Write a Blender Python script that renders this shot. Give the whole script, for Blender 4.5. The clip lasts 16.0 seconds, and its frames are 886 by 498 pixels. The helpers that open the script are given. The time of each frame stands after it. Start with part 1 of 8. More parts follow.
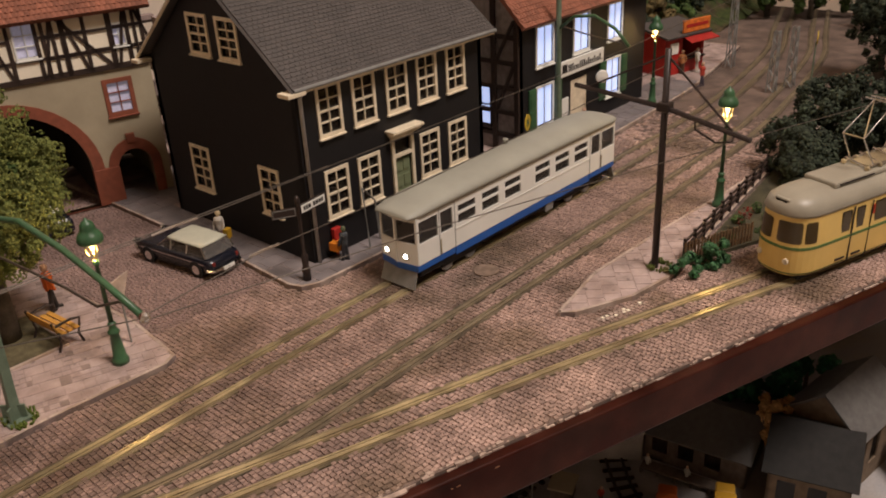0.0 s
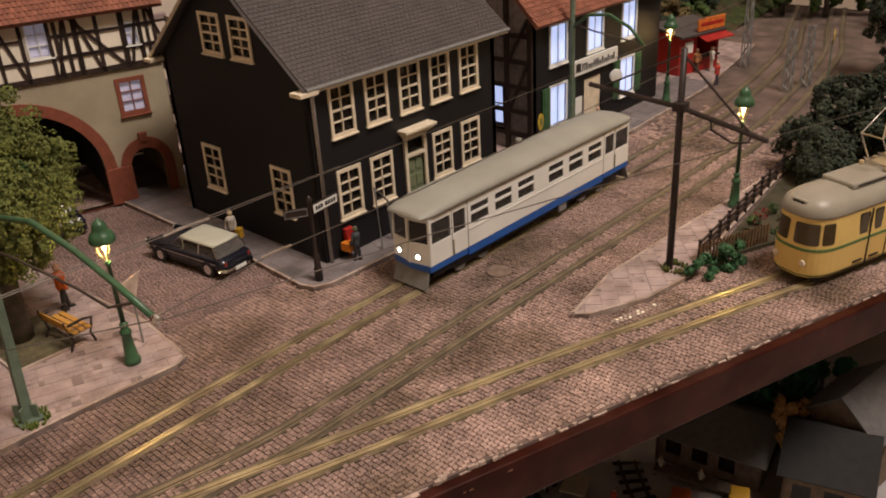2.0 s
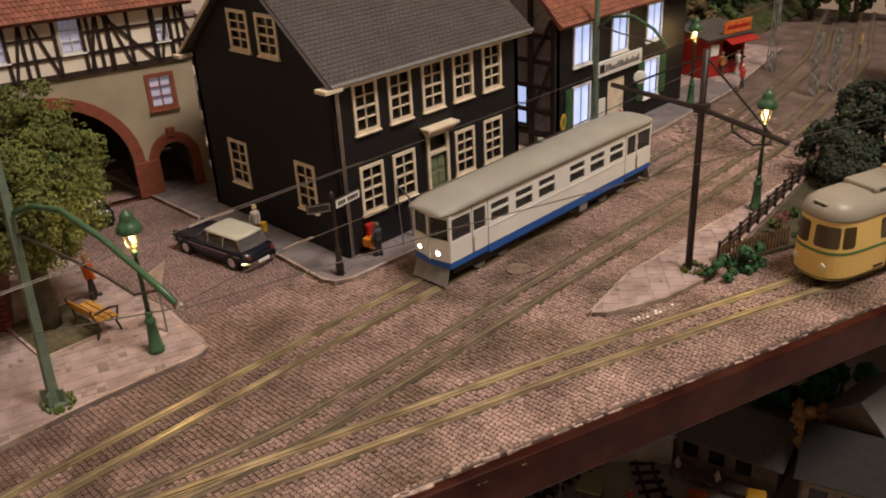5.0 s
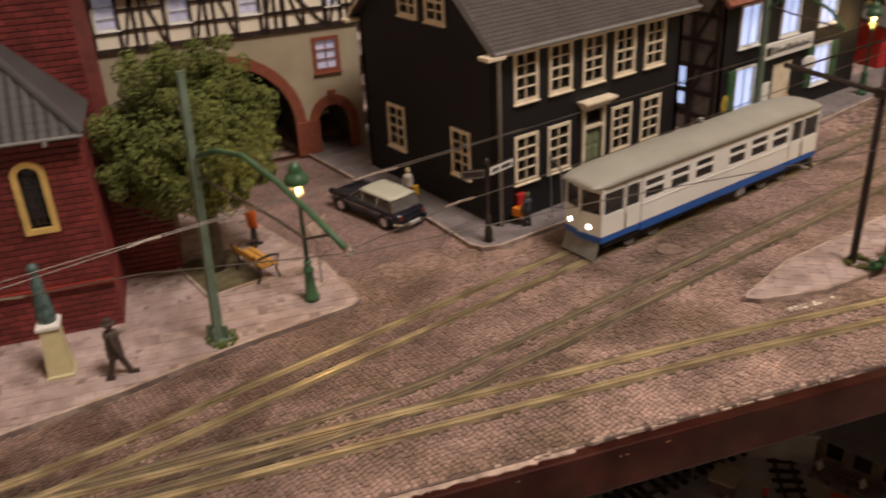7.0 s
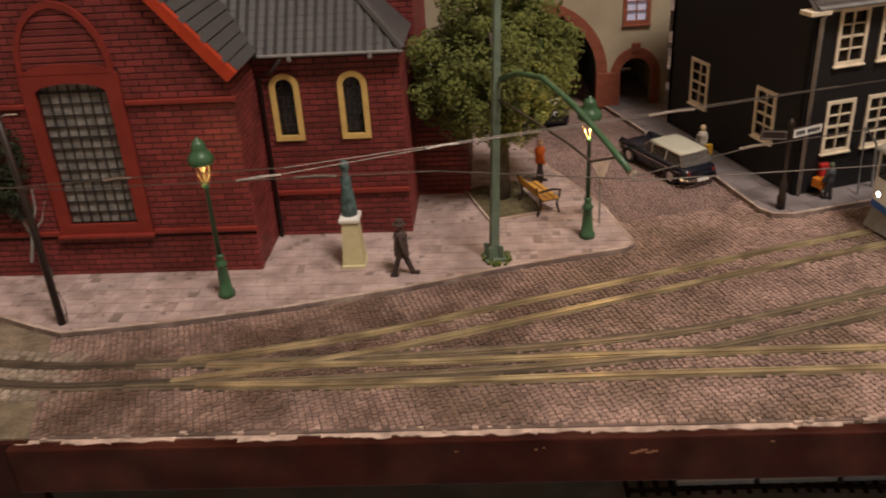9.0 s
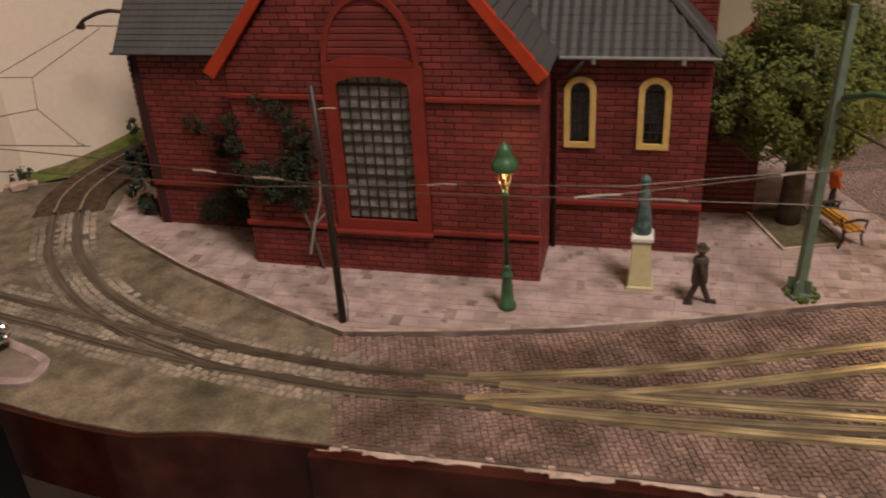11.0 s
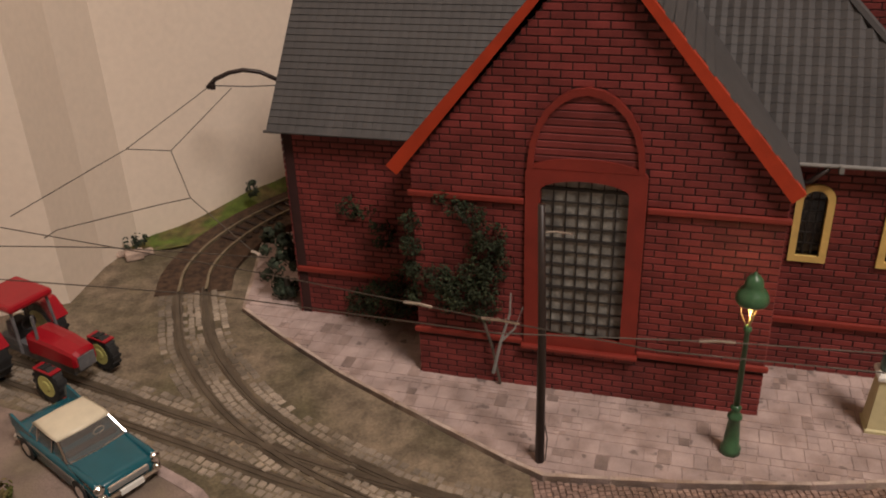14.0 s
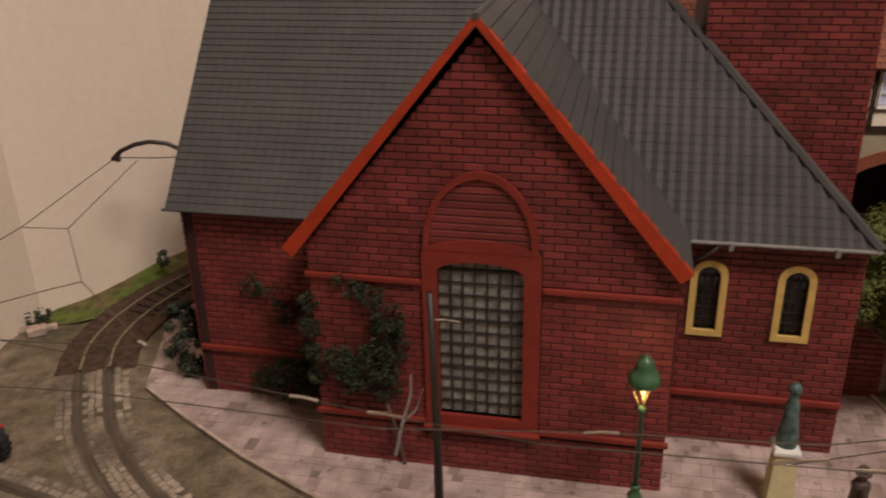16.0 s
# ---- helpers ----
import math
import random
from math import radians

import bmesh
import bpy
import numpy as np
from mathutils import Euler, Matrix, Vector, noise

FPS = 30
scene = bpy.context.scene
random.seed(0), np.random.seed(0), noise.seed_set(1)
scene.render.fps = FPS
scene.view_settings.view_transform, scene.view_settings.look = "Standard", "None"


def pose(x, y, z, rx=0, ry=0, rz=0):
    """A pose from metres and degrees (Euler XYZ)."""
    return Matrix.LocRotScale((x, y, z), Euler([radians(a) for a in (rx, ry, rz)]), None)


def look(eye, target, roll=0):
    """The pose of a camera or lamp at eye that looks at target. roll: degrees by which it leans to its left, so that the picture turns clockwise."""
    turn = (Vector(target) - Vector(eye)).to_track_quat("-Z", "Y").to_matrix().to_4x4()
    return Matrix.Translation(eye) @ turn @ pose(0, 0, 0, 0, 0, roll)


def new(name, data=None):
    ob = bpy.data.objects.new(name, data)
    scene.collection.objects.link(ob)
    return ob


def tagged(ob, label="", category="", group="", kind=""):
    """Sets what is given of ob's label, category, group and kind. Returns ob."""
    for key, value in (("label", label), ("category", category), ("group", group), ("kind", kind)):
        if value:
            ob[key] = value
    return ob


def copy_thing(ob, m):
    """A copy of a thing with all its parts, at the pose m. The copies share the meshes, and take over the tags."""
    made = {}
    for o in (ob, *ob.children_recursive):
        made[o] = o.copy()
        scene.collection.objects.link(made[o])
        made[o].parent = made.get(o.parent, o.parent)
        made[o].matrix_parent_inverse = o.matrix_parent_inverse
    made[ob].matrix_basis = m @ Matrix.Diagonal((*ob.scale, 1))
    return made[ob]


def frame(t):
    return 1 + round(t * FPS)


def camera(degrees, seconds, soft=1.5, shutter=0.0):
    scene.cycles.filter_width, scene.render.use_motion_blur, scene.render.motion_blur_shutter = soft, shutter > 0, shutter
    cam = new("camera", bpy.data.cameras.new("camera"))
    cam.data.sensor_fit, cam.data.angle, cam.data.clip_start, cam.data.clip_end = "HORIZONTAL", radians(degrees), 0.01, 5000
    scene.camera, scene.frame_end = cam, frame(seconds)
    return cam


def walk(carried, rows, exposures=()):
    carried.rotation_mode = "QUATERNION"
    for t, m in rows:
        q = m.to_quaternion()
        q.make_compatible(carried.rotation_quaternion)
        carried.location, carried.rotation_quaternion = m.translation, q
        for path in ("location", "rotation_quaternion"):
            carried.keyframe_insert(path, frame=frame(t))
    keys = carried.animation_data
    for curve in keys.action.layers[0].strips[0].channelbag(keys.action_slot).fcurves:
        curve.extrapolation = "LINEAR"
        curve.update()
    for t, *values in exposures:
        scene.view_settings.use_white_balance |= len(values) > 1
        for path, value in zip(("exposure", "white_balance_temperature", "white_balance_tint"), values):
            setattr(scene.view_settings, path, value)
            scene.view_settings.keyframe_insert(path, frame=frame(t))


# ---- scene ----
cam = camera(54.6, 16.0, soft=1.9, shutter=0.5)
CM = 0.01  # the model is laid out in centimetres
PATH = [
    (0, (-0.703, 2.575, 19.248), (0.61, 3.802, 18.369), -3.2),
    (0.5, (-0.652, 2.795, 19.25), (0.653, 4.028, 18.368), -3.2),
    (1, (-0.643, 2.896, 19.224), (0.656, 4.131, 18.337), -3.2),
    (1.5, (-0.599, 2.873, 19.189), (0.694, 4.113, 18.301), -3.3),
    (2, (-0.538, 2.816, 19.229), (0.756, 4.061, 18.348), -3.4),
    (2.5, (-0.676, 2.619, 19.243), (0.618, 3.867, 18.366), -3.4),
    (3, (-0.712, 2.408, 19.195), (0.577, 3.663, 18.32), -3.4),
    (3.5, (-0.709, 2.425, 19.238), (0.569, 3.693, 18.366), -3.4),
    (6, (-0.969, 2.33, 19.142), (0.247, 3.647, 18.257), -3.0),
    (6.5, (-1.329, 2.474, 19.0), (-0.169, 3.838, 18.109), -3.0),
    (7, (-1.942, 2.627, 18.831), (-0.92, 4.094, 17.933), -3.1),
    (7.5, (-2.203, 2.999, 18.331), (-1.359, 4.556, 17.401), -3.3),
    (8, (-2.451, 2.65, 18.042), (-1.759, 4.276, 17.105), -3.6),
    (8.5, (-2.426, 2.234, 17.73), (-1.877, 3.912, 16.791), -3.5),
    (9, (-2.725, 1.406, 17.521), (-2.282, 3.131, 16.611), -3.6),
    (9.5, (-3.466, 1.299, 17.383), (-3.122, 3.051, 16.482), -4.0),
    (10, (-4.742, 2.244, 17.333), (-4.54, 4.019, 16.433), -4.6),
    (12.5, (-12.815, 8.859, 19.235), (-12.715, 10.613, 18.28), -2.9),
    (13, (-13.591, 9.862, 19.417), (-13.496, 11.619, 18.465), -2.5),
    (13.5, (-13.973, 10.719, 19.597), (-13.9, 12.493, 18.677), -2.4),
    (14, (-14.075, 11.332, 19.749), (-14.004, 13.115, 18.846), -2.2),
    (14.5, (-14.001, 11.699, 19.963), (-13.936, 13.485, 19.065), -2.4),
    (15, (-13.876, 11.946, 20.238), (-13.785, 13.74, 19.359), -2.1),
    (15.5, (-13.356, 11.952, 20.578), (-13.23, 13.758, 19.727), -1.8),
    (16, (-12.255, 11.956, 20.8), (-12.057, 13.77, 19.983), -1.4),
]
walk(cam, [(t, look(Vector(eye) * CM, Vector(target) * CM, roll)) for t, eye, target, roll in PATH],
     exposures=[(0.0, 0.0), (8.5, 0.0), (9.7, -0.1), (12.5, -0.1), (16.0, -0.14)])
# ---- path end ----

# ---- light ----
world = bpy.data.worlds.new("world")
scene.world = world
world.use_nodes = True
wbg = world.node_tree.nodes["Background"]
wbg.inputs[0].default_value = (1.0, 0.84, 0.76, 1)
wbg.inputs[1].default_value = 0.12


def area_lamp(name, eye, target, size, watts, colour):
    d = bpy.data.lights.new(name, "AREA")
    d.shape, d.size, d.energy, d.color = "DISK", size, watts, colour
    ob = new(name, d)
    ob.matrix_world = look(Vector(eye) * CM, Vector(target) * CM)
    return ob


# the room's warm ceiling lamp
area_lamp("ceiling_lamp_light", (34, -44, 150), (10, 32, 0), 0.5, 28.2, (1.0, 0.85, 0.765))


# ---- materials ----
def mat(name, colour, rough=0.7, metal=0.0, var=0.25, scale=250.0, fine=2500.0, bump=0.15, second=None, mix_scale=60.0,
        emit=0.0, random_by=None, random_amount=0.35, spec=0.4, mix_at=(0.45, 0.62), bump_dist=0.0002, dark_share=0.0, grime=None, spots=None):
    """A surface with large stains and fine grain; a second colour comes through in patches."""
    m = bpy.data.materials.new(name)
    m.use_nodes = True
    nt = m.node_tree
    n, l = nt.nodes, nt.links
    b = n["Principled BSDF"]
    b.inputs["Roughness"].default_value = rough
    b.inputs["Metallic"].default_value = metal
    b.inputs["Specular IOR Level"].default_value = spec
    geo = n.new("ShaderNodeNewGeometry")

    def noise_node(s, detail=4.0):
        t = n.new("ShaderNodeTexNoise")
        t.inputs["Scale"].default_value = s
        t.inputs["Detail"].default_value = detail
        l.new(geo.outputs["Position"], t.inputs["Vector"])
        return t

    big, small = noise_node(scale), noise_node(fine, 2.0)
    ramp = n.new("ShaderNodeMapRange")
    ramp.inputs[1].default_value, ramp.inputs[2].default_value = 0.3, 0.7
    ramp.inputs[3].default_value, ramp.inputs[4].default_value = 1 - var, 1 + var
    l.new(big.outputs[0], ramp.inputs[0])
    r2 = n.new("ShaderNodeMapRange")
    r2.inputs[1].default_value, r2.inputs[2].default_value = 0.3, 0.7
    r2.inputs[3].default_value, r2.inputs[4].default_value = 1 - var * 0.5, 1 + var * 0.5
    l.new(small.outputs[0], r2.inputs[0])
    mul = n.new("ShaderNodeMath")
    mul.operation = "MULTIPLY"
    l.new(ramp.outputs[0], mul.inputs[0])
    l.new(r2.outputs[0], mul.inputs[1])
    value = mul.outputs[0]
    if random_by:
        src = geo.outputs["Random Per Island"]
        if random_by == "object":
            src = n.new("ShaderNodeObjectInfo").outputs["Random"]
        rr = n.new("ShaderNodeMapRange")
        rr.inputs[3].default_value, rr.inputs[4].default_value = 1 - random_amount, 1 + random_amount
        l.new(src, rr.inputs[0])
        m2 = n.new("ShaderNodeMath")
        m2.operation = "MULTIPLY"
        l.new(value, m2.inputs[0])
        l.new(rr.outputs[0], m2.inputs[1])
        value = m2.outputs[0]
    if random_by and dark_share:
        gt = n.new("ShaderNodeMath")
        gt.operation = "GREATER_THAN"
        l.new(src, gt.inputs[0])
        gt.inputs[1].default_value = dark_share
        dk = n.new("ShaderNodeMapRange")
        dk.inputs[3].default_value, dk.inputs[4].default_value = 1.0, 0.55
        l.new(gt.outputs[0], dk.inputs[0])
        m3 = n.new("ShaderNodeMath")
        m3.operation = "MULTIPLY"
        l.new(value, m3.inputs[0])
        l.new(dk.outputs[0], m3.inputs[1])
        value = m3.outputs[0]
    base = n.new("ShaderNodeMix")
    base.data_type = "RGBA"
    base.inputs["A"].default_value = (*colour, 1)
    base.inputs["B"].default_value = (*(second or colour), 1)
    if second:
        patch = noise_node(mix_scale, 6.0)
        pr = n.new("ShaderNodeMapRange")
        pr.inputs[1].default_value, pr.inputs[2].default_value = mix_at
        l.new(patch.outputs[0], pr.inputs[0])
        l.new(pr.outputs[0], base.inputs["Factor"])
    else:
        base.inputs["Factor"].default_value = 0
    colour_out = base.outputs["Result"]
    for dirt, centre, half, amount in grime or ():
        # oily or dusty dirt round one busy spot of the street
        at = n.new("ShaderNodeVectorMath")
        at.operation = "SUBTRACT"
        l.new(geo.outputs["Position"], at.inputs[0])
        at.inputs[1].default_value = centre
        wide = n.new("ShaderNodeVectorMath")
        wide.operation = "DIVIDE"
        l.new(at.outputs[0], wide.inputs[0])
        wide.inputs[1].default_value = half
        dist = n.new("ShaderNodeVectorMath")
        dist.operation = "LENGTH"
        l.new(wide.outputs[0], dist.inputs[0])
        near = n.new("ShaderNodeMapRange")
        near.inputs[1].default_value, near.inputs[2].default_value = 1.25, 0.35
        near.inputs[4].default_value = amount
        l.new(dist.outputs["Value"], near.inputs[0])
        oil = noise_node(45.0, 6.0)
        sp = n.new("ShaderNodeMapRange")
        sp.inputs[1].default_value, sp.inputs[2].default_value = 0.3, 0.58
        l.new(oil.outputs[0], sp.inputs[0])
        both = n.new("ShaderNodeMath")
        both.operation = "MULTIPLY"
        l.new(near.outputs[0], both.inputs[0])
        l.new(sp.outputs[0], both.inputs[1])
        dirty = n.new("ShaderNodeMix")
        dirty.data_type = "RGBA"
        l.new(both.outputs[0], dirty.inputs["Factor"])
        l.new(colour_out, dirty.inputs["A"])
        dirty.inputs["B"].default_value = (*dirt, 1)
        colour_out = dirty.outputs["Result"]
    if spots:
        # small dark stains: noise scale, share, darkness left
        blot = noise_node(spots[0], 3.0)
        br = n.new("ShaderNodeMapRange")
        br.inputs[1].default_value, br.inputs[2].default_value = spots[1], spots[1] + 0.06
        br.inputs[3].default_value, br.inputs[4].default_value = 1.0, spots[2]
        l.new(blot.outputs[0], br.inputs[0])
        m4 = n.new("ShaderNodeMath")
        m4.operation = "MULTIPLY"
        l.new(value, m4.inputs[0])
        l.new(br.outputs[0], m4.inputs[1])
        value = m4.outputs[0]
    sc = n.new("ShaderNodeVectorMath")
    sc.operation = "SCALE"
    l.new(colour_out, sc.inputs[0])
    l.new(value, sc.inputs["Scale"])
    l.new(sc.outputs[0], b.inputs["Base Color"])
    if bump:
        bp = n.new("ShaderNodeBump")
        bp.inputs["Strength"].default_value = bump
        bp.inputs["Distance"].default_value = bump_dist
        l.new(small.outputs[0], bp.inputs["Height"])
        l.new(bp.outputs[0], b.inputs["Normal"])
    if emit:
        b.inputs["Emission Color"].default_value = (*colour, 1)
        b.inputs["Emission Strength"].default_value = emit
    return m


def glass_mat(name, colour, rough=0.08, alpha=0.35):
    m = bpy.data.materials.new(name)
    m.use_nodes = True
    b = m.node_tree.nodes["Principled BSDF"]
    b.inputs["Base Color"].default_value = (*colour, 1)
    b.inputs["Roughness"].default_value = rough
    b.inputs["Alpha"].default_value = alpha
    return m


# dirt on the street: colour, centre, half-widths and strength
STREET_DIRT = [((0.105, 0.066, 0.048), (-0.015, 0.28, 0), (0.19, 0.062, 1), 1.0), ((0.46, 0.32, 0.26), (0.228, 0.176, 0), (0.026, 0.012, 1), 0.8), ((0.12, 0.09, 0.066), (0.275, 0.262, 0), (0.06, 0.02, 1), 0.8)]

M = dict(
    asphalt=mat("street_bed", (0.125, 0.09, 0.073), 0.9, var=0.45, scale=50),
    cobble=mat("cobble_stone", (0.31, 0.215, 0.18), 0.5, var=0.36, scale=30, random_by="island", random_amount=0.25, second=(0.165, 0.115, 0.083), mix_scale=24, mix_at=(0.48, 0.66), bump=0.3, grime=STREET_DIRT),
    cobble_one=mat("cobble_single", (0.31, 0.215, 0.18), 0.5, var=0.36, scale=30, random_by="object", random_amount=0.25, second=(0.165, 0.115, 0.083), mix_scale=24, mix_at=(0.48, 0.66), bump=0.3, grime=STREET_DIRT),
    cobble_pale=mat("pale_cobble", (0.255, 0.212, 0.165), 0.7, var=0.35, scale=45, random_by="island", random_amount=0.2, second=(0.155, 0.125, 0.09), mix_scale=30),
    fan=mat("fan_cobble", (0.25, 0.172, 0.15), 0.65, var=0.3, scale=25, random_by="island", random_amount=0.2),
    slab=mat("pavement_slab", (0.385, 0.30, 0.275), 0.85, var=0.2, scale=120, random_by="object", random_amount=0.07, second=(0.30, 0.225, 0.20), mix_scale=70, spots=(170.0, 0.64, 0.5)),
    slab_rest=mat("pavement_slab_rest", (0.385, 0.30, 0.275), 0.85, var=0.2, scale=120, random_by="island", random_amount=0.07, second=(0.30, 0.225, 0.20), mix_scale=70, spots=(170.0, 0.64, 0.5)),
    slab_stained=mat("stained_slab", (0.285, 0.215, 0.19), 0.85, var=0.25, scale=150, random_by="object", random_amount=0.3),
    slab_bed=mat("pavement_bed", (0.325, 0.25, 0.228), 0.9, var=0.3, scale=120),
    # greyer stone than the church slabs, with the house's shade put into the colour
    slab_grey=mat("grey_slab", (0.18, 0.16, 0.16), 0.85, var=0.2, scale=90, random_by="object", random_amount=0.12, second=(0.16, 0.14, 0.14), mix_scale=50),
    kerb=mat("kerb_stone", (0.43, 0.345, 0.29), 0.85, var=0.3, scale=150, second=(0.30, 0.22, 0.165), mix_scale=60),
    earth=mat("sandy_ground", (0.185, 0.145, 0.10), 0.95, var=0.4, scale=110, second=(0.095, 0.08, 0.046), mix_scale=28, mix_at=(0.42, 0.66), bump=1.0, fine=900, bump_dist=0.0005),
    brass=mat("rail_brass", (0.66, 0.55, 0.32), 0.28, 0.6, var=0.25, scale=120, second=(0.31, 0.25, 0.15), mix_scale=60, mix_at=(0.4, 0.58)),
    # on the main track's far end this colour stands for weaker reflection
    rail_dull=mat("rail_dull", (0.25, 0.205, 0.135), 0.45, 0.5, var=0.3, scale=100),
    rail_dark=mat("rail_dark", (0.11, 0.088, 0.065), 0.4, 0.4, var=0.3, scale=100),
    groove_dark=mat("dark_groove_filler", (0.115, 0.09, 0.06), 0.55, var=0.4, scale=60, second=(0.07, 0.052, 0.034), mix_scale=35, bump=0.6, bump_dist=0.0004),
    groove=mat("rail_groove_filler", (0.19, 0.15, 0.085), 0.5, var=0.45, scale=55, second=(0.10, 0.072, 0.045), mix_scale=35, bump=0.6, bump_dist=0.0004),
    rim=mat("varnished_wood", (0.029, 0.0054, 0.0030), 0.32, var=0.4, scale=70, spec=0.12, second=(0.045, 0.013, 0.008), mix_scale=45, bump=0.05),
    glue=mat("chipped_edge", (0.42, 0.32, 0.26), 0.8, var=0.4, scale=200, bump=0.5),
    slate_wall=mat("black_slate_wall", (0.0065, 0.0057, 0.0065), 0.65, var=0.2, scale=200, bump=0.2),
    slate_roof=mat("grey_slate_roof", (0.068, 0.06, 0.056), 0.7, var=0.15, scale=60, random_by="island", random_amount=0.09),
    cream=mat("cream_paint", (0.70, 0.61, 0.45), 0.6, var=0.14, scale=300),
    door=mat("green_door_paint", (0.17, 0.20, 0.11), 0.55, var=0.12),
    tram_glass=glass_mat("tram_window_glass", (0.05, 0.047, 0.045), 0.06, 0.5),
    pane=glass_mat("dark_window_glass", (0.02, 0.015, 0.012), 0.1, 0.75),
    # near-black: unlit depth put into the colour; also lettering and small fittings
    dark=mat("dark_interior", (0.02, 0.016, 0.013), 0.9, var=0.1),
    brick=mat("red_brick", (0.155, 0.0275, 0.025), 0.55, var=0.28, scale=70, random_by="island", random_amount=0.22),
    brick_one=mat("red_brick_single", (0.155, 0.0275, 0.025), 0.55, var=0.28, scale=70, random_by="object", random_amount=0.22),
    mortar=mat("dark_mortar", (0.035, 0.012, 0.011), 0.8, var=0.2),
    red_trim=mat("red_trim", (0.19, 0.024, 0.016), 0.5, var=0.15, scale=90),
    orange_trim=mat("orange_verge", (0.36, 0.036, 0.010), 0.5, var=0.15, scale=90),
    tile_grey=mat("grey_roof_tile", (0.058, 0.056, 0.056), 0.6, var=0.14, scale=60, bump=0.1),
    yellow_trim=mat("yellow_stone", (0.58, 0.40, 0.13), 0.6, var=0.12),
    lead_glass=mat("leaded_glass", (0.165, 0.16, 0.145), 0.3, var=0.3, scale=300, fine=1500, bump=0.5, second=(0.26, 0.255, 0.23), mix_scale=200),
    bar=mat("window_bars", (0.025, 0.022, 0.02), 0.6),
    plaster=mat("beige_plaster", (0.36, 0.31, 0.215), 0.85, var=0.1, scale=60),
    infill=mat("white_infill", (0.82, 0.75, 0.60), 0.85, var=0.08, scale=60),
    timber=mat("dark_timber", (0.030, 0.017, 0.012), 0.7, var=0.3),
    arch=mat("brown_red_stone", (0.22, 0.065, 0.035), 0.75, var=0.15),
    roof_red=mat("red_brown_tiles", (0.23, 0.085, 0.05), 0.75, var=0.2, scale=80, random_by="island", random_amount=0.2),
    wall=mat("room_wall_paint", (0.74, 0.64, 0.53), 0.95, var=0.06, scale=6, fine=300, bump=0.1),
    grass=mat("grass_green", (0.085, 0.12, 0.02), 0.95, var=0.4, scale=150, second=(0.13, 0.10, 0.04), mix_scale=60, bump=0.8),
    green_iron=mat("green_painted_iron", (0.042, 0.105, 0.048), 0.35, var=0.2, scale=200),
    green_steel=mat("pale_green_steel", (0.13, 0.18, 0.13), 0.5, var=0.2, scale=200),
    black_iron=mat("black_brown_iron", (0.025, 0.016, 0.013), 0.45, var=0.2),
    white=mat("white_paint", (0.72, 0.72, 0.67), 0.45, var=0.05, scale=60),
    tram_roof=mat("grey_tram_roof", (0.30, 0.30, 0.255), 0.5, var=0.08, scale=60),
    blue=mat("blue_paint", (0.018, 0.095, 0.36), 0.4, var=0.08),
    grey_metal=mat("grey_metal", (0.22, 0.22, 0.21), 0.5, 0.2, var=0.15),
    chrome=mat("chrome", (0.75, 0.74, 0.72), 0.15, 1.0, var=0.05, bump=0),
    rubber=mat("black_rubber", (0.018, 0.018, 0.018), 0.7),
    steel=mat("steel_wire", (0.10, 0.085, 0.07), 0.4, 0.6, var=0.2),
    steel_bright=mat("bright_solder", (0.75, 0.73, 0.70), 0.25, 1.0, var=0.1),
    bulb=mat("lit_bulb", (1.0, 0.66, 0.28), 0.4, emit=14.0, bump=0),
    bulb_dim=mat("dim_bulb", (1.0, 0.62, 0.22), 0.4, emit=1.1, bump=0),
    headlight=mat("lit_headlight", (1.0, 0.93, 0.78), 0.4, emit=9.0, bump=0),
    lit_blue=mat("lit_curtain", (0.50, 0.60, 0.95), 0.6, emit=0.9, var=0.2, scale=150, bump=0),
    lit_dim=mat("dim_curtain", (0.55, 0.55, 0.72), 0.7, emit=0.12, var=0.2, scale=250, bump=0),
)


# ---- mesh helpers, all in centimetres ----
def box(bm, x0, x1, y0, y1, z0, z1):
    v = [bm.verts.new(p) for p in ((x0, y0, z0), (x1, y0, z0), (x1, y1, z0), (x0, y1, z0), (x0, y0, z1), (x1, y0, z1), (x1, y1, z1), (x0, y1, z1))]
    for f in ((3, 2, 1, 0), (4, 5, 6, 7), (0, 1, 5, 4), (1, 2, 6, 5), (2, 3, 7, 6), (3, 0, 4, 7)):
        bm.faces.new([v[i] for i in f])
    return bm


def bx(x0, x1, y0, y1, z0, z1, bevel=0.0):
    bm = box(bmesh.new(), x0, x1, y0, y1, z0, z1)
    if bevel:
        bmesh.ops.bevel(bm, geom=bm.edges[:], offset=bevel, segments=2, profile=0.5, affect="EDGES")
    return bm


def ring(bm, c, axis_u, axis_v, r, seg):
    return [bm.verts.new(Vector(c) + (axis_u * math.cos(2 * math.pi * i / seg) + axis_v * math.sin(2 * math.pi * i / seg)) * r) for i in range(seg)]


def tube(bm, pts, radius, seg=8, r_end=None, cap=True):
    """A round bar along points."""
    pts = [Vector(p) for p in pts]
    loops = []
    for i, p in enumerate(pts):
        d = (pts[min(i + 1, len(pts) - 1)] - pts[max(i - 1, 0)]).normalized()
        ref = Vector((0, 0, 1)) if abs(d.z) < 0.9 else Vector((1, 0, 0))
        u = d.cross(ref).normalized()
        w = u.cross(d).normalized()
        r = radius if r_end is None else radius + (r_end - radius) * i / (len(pts) - 1)
        loops.append(ring(bm, p, u, w, r, seg))
    for a, b in zip(loops, loops[1:]):
        for i in range(seg):
            bm.faces.new((a[i], a[(i + 1) % seg], b[(i + 1) % seg], b[i]))
    if cap:
        bm.faces.new(loops[0][::-1])
        bm.faces.new(loops[-1])
    return bm


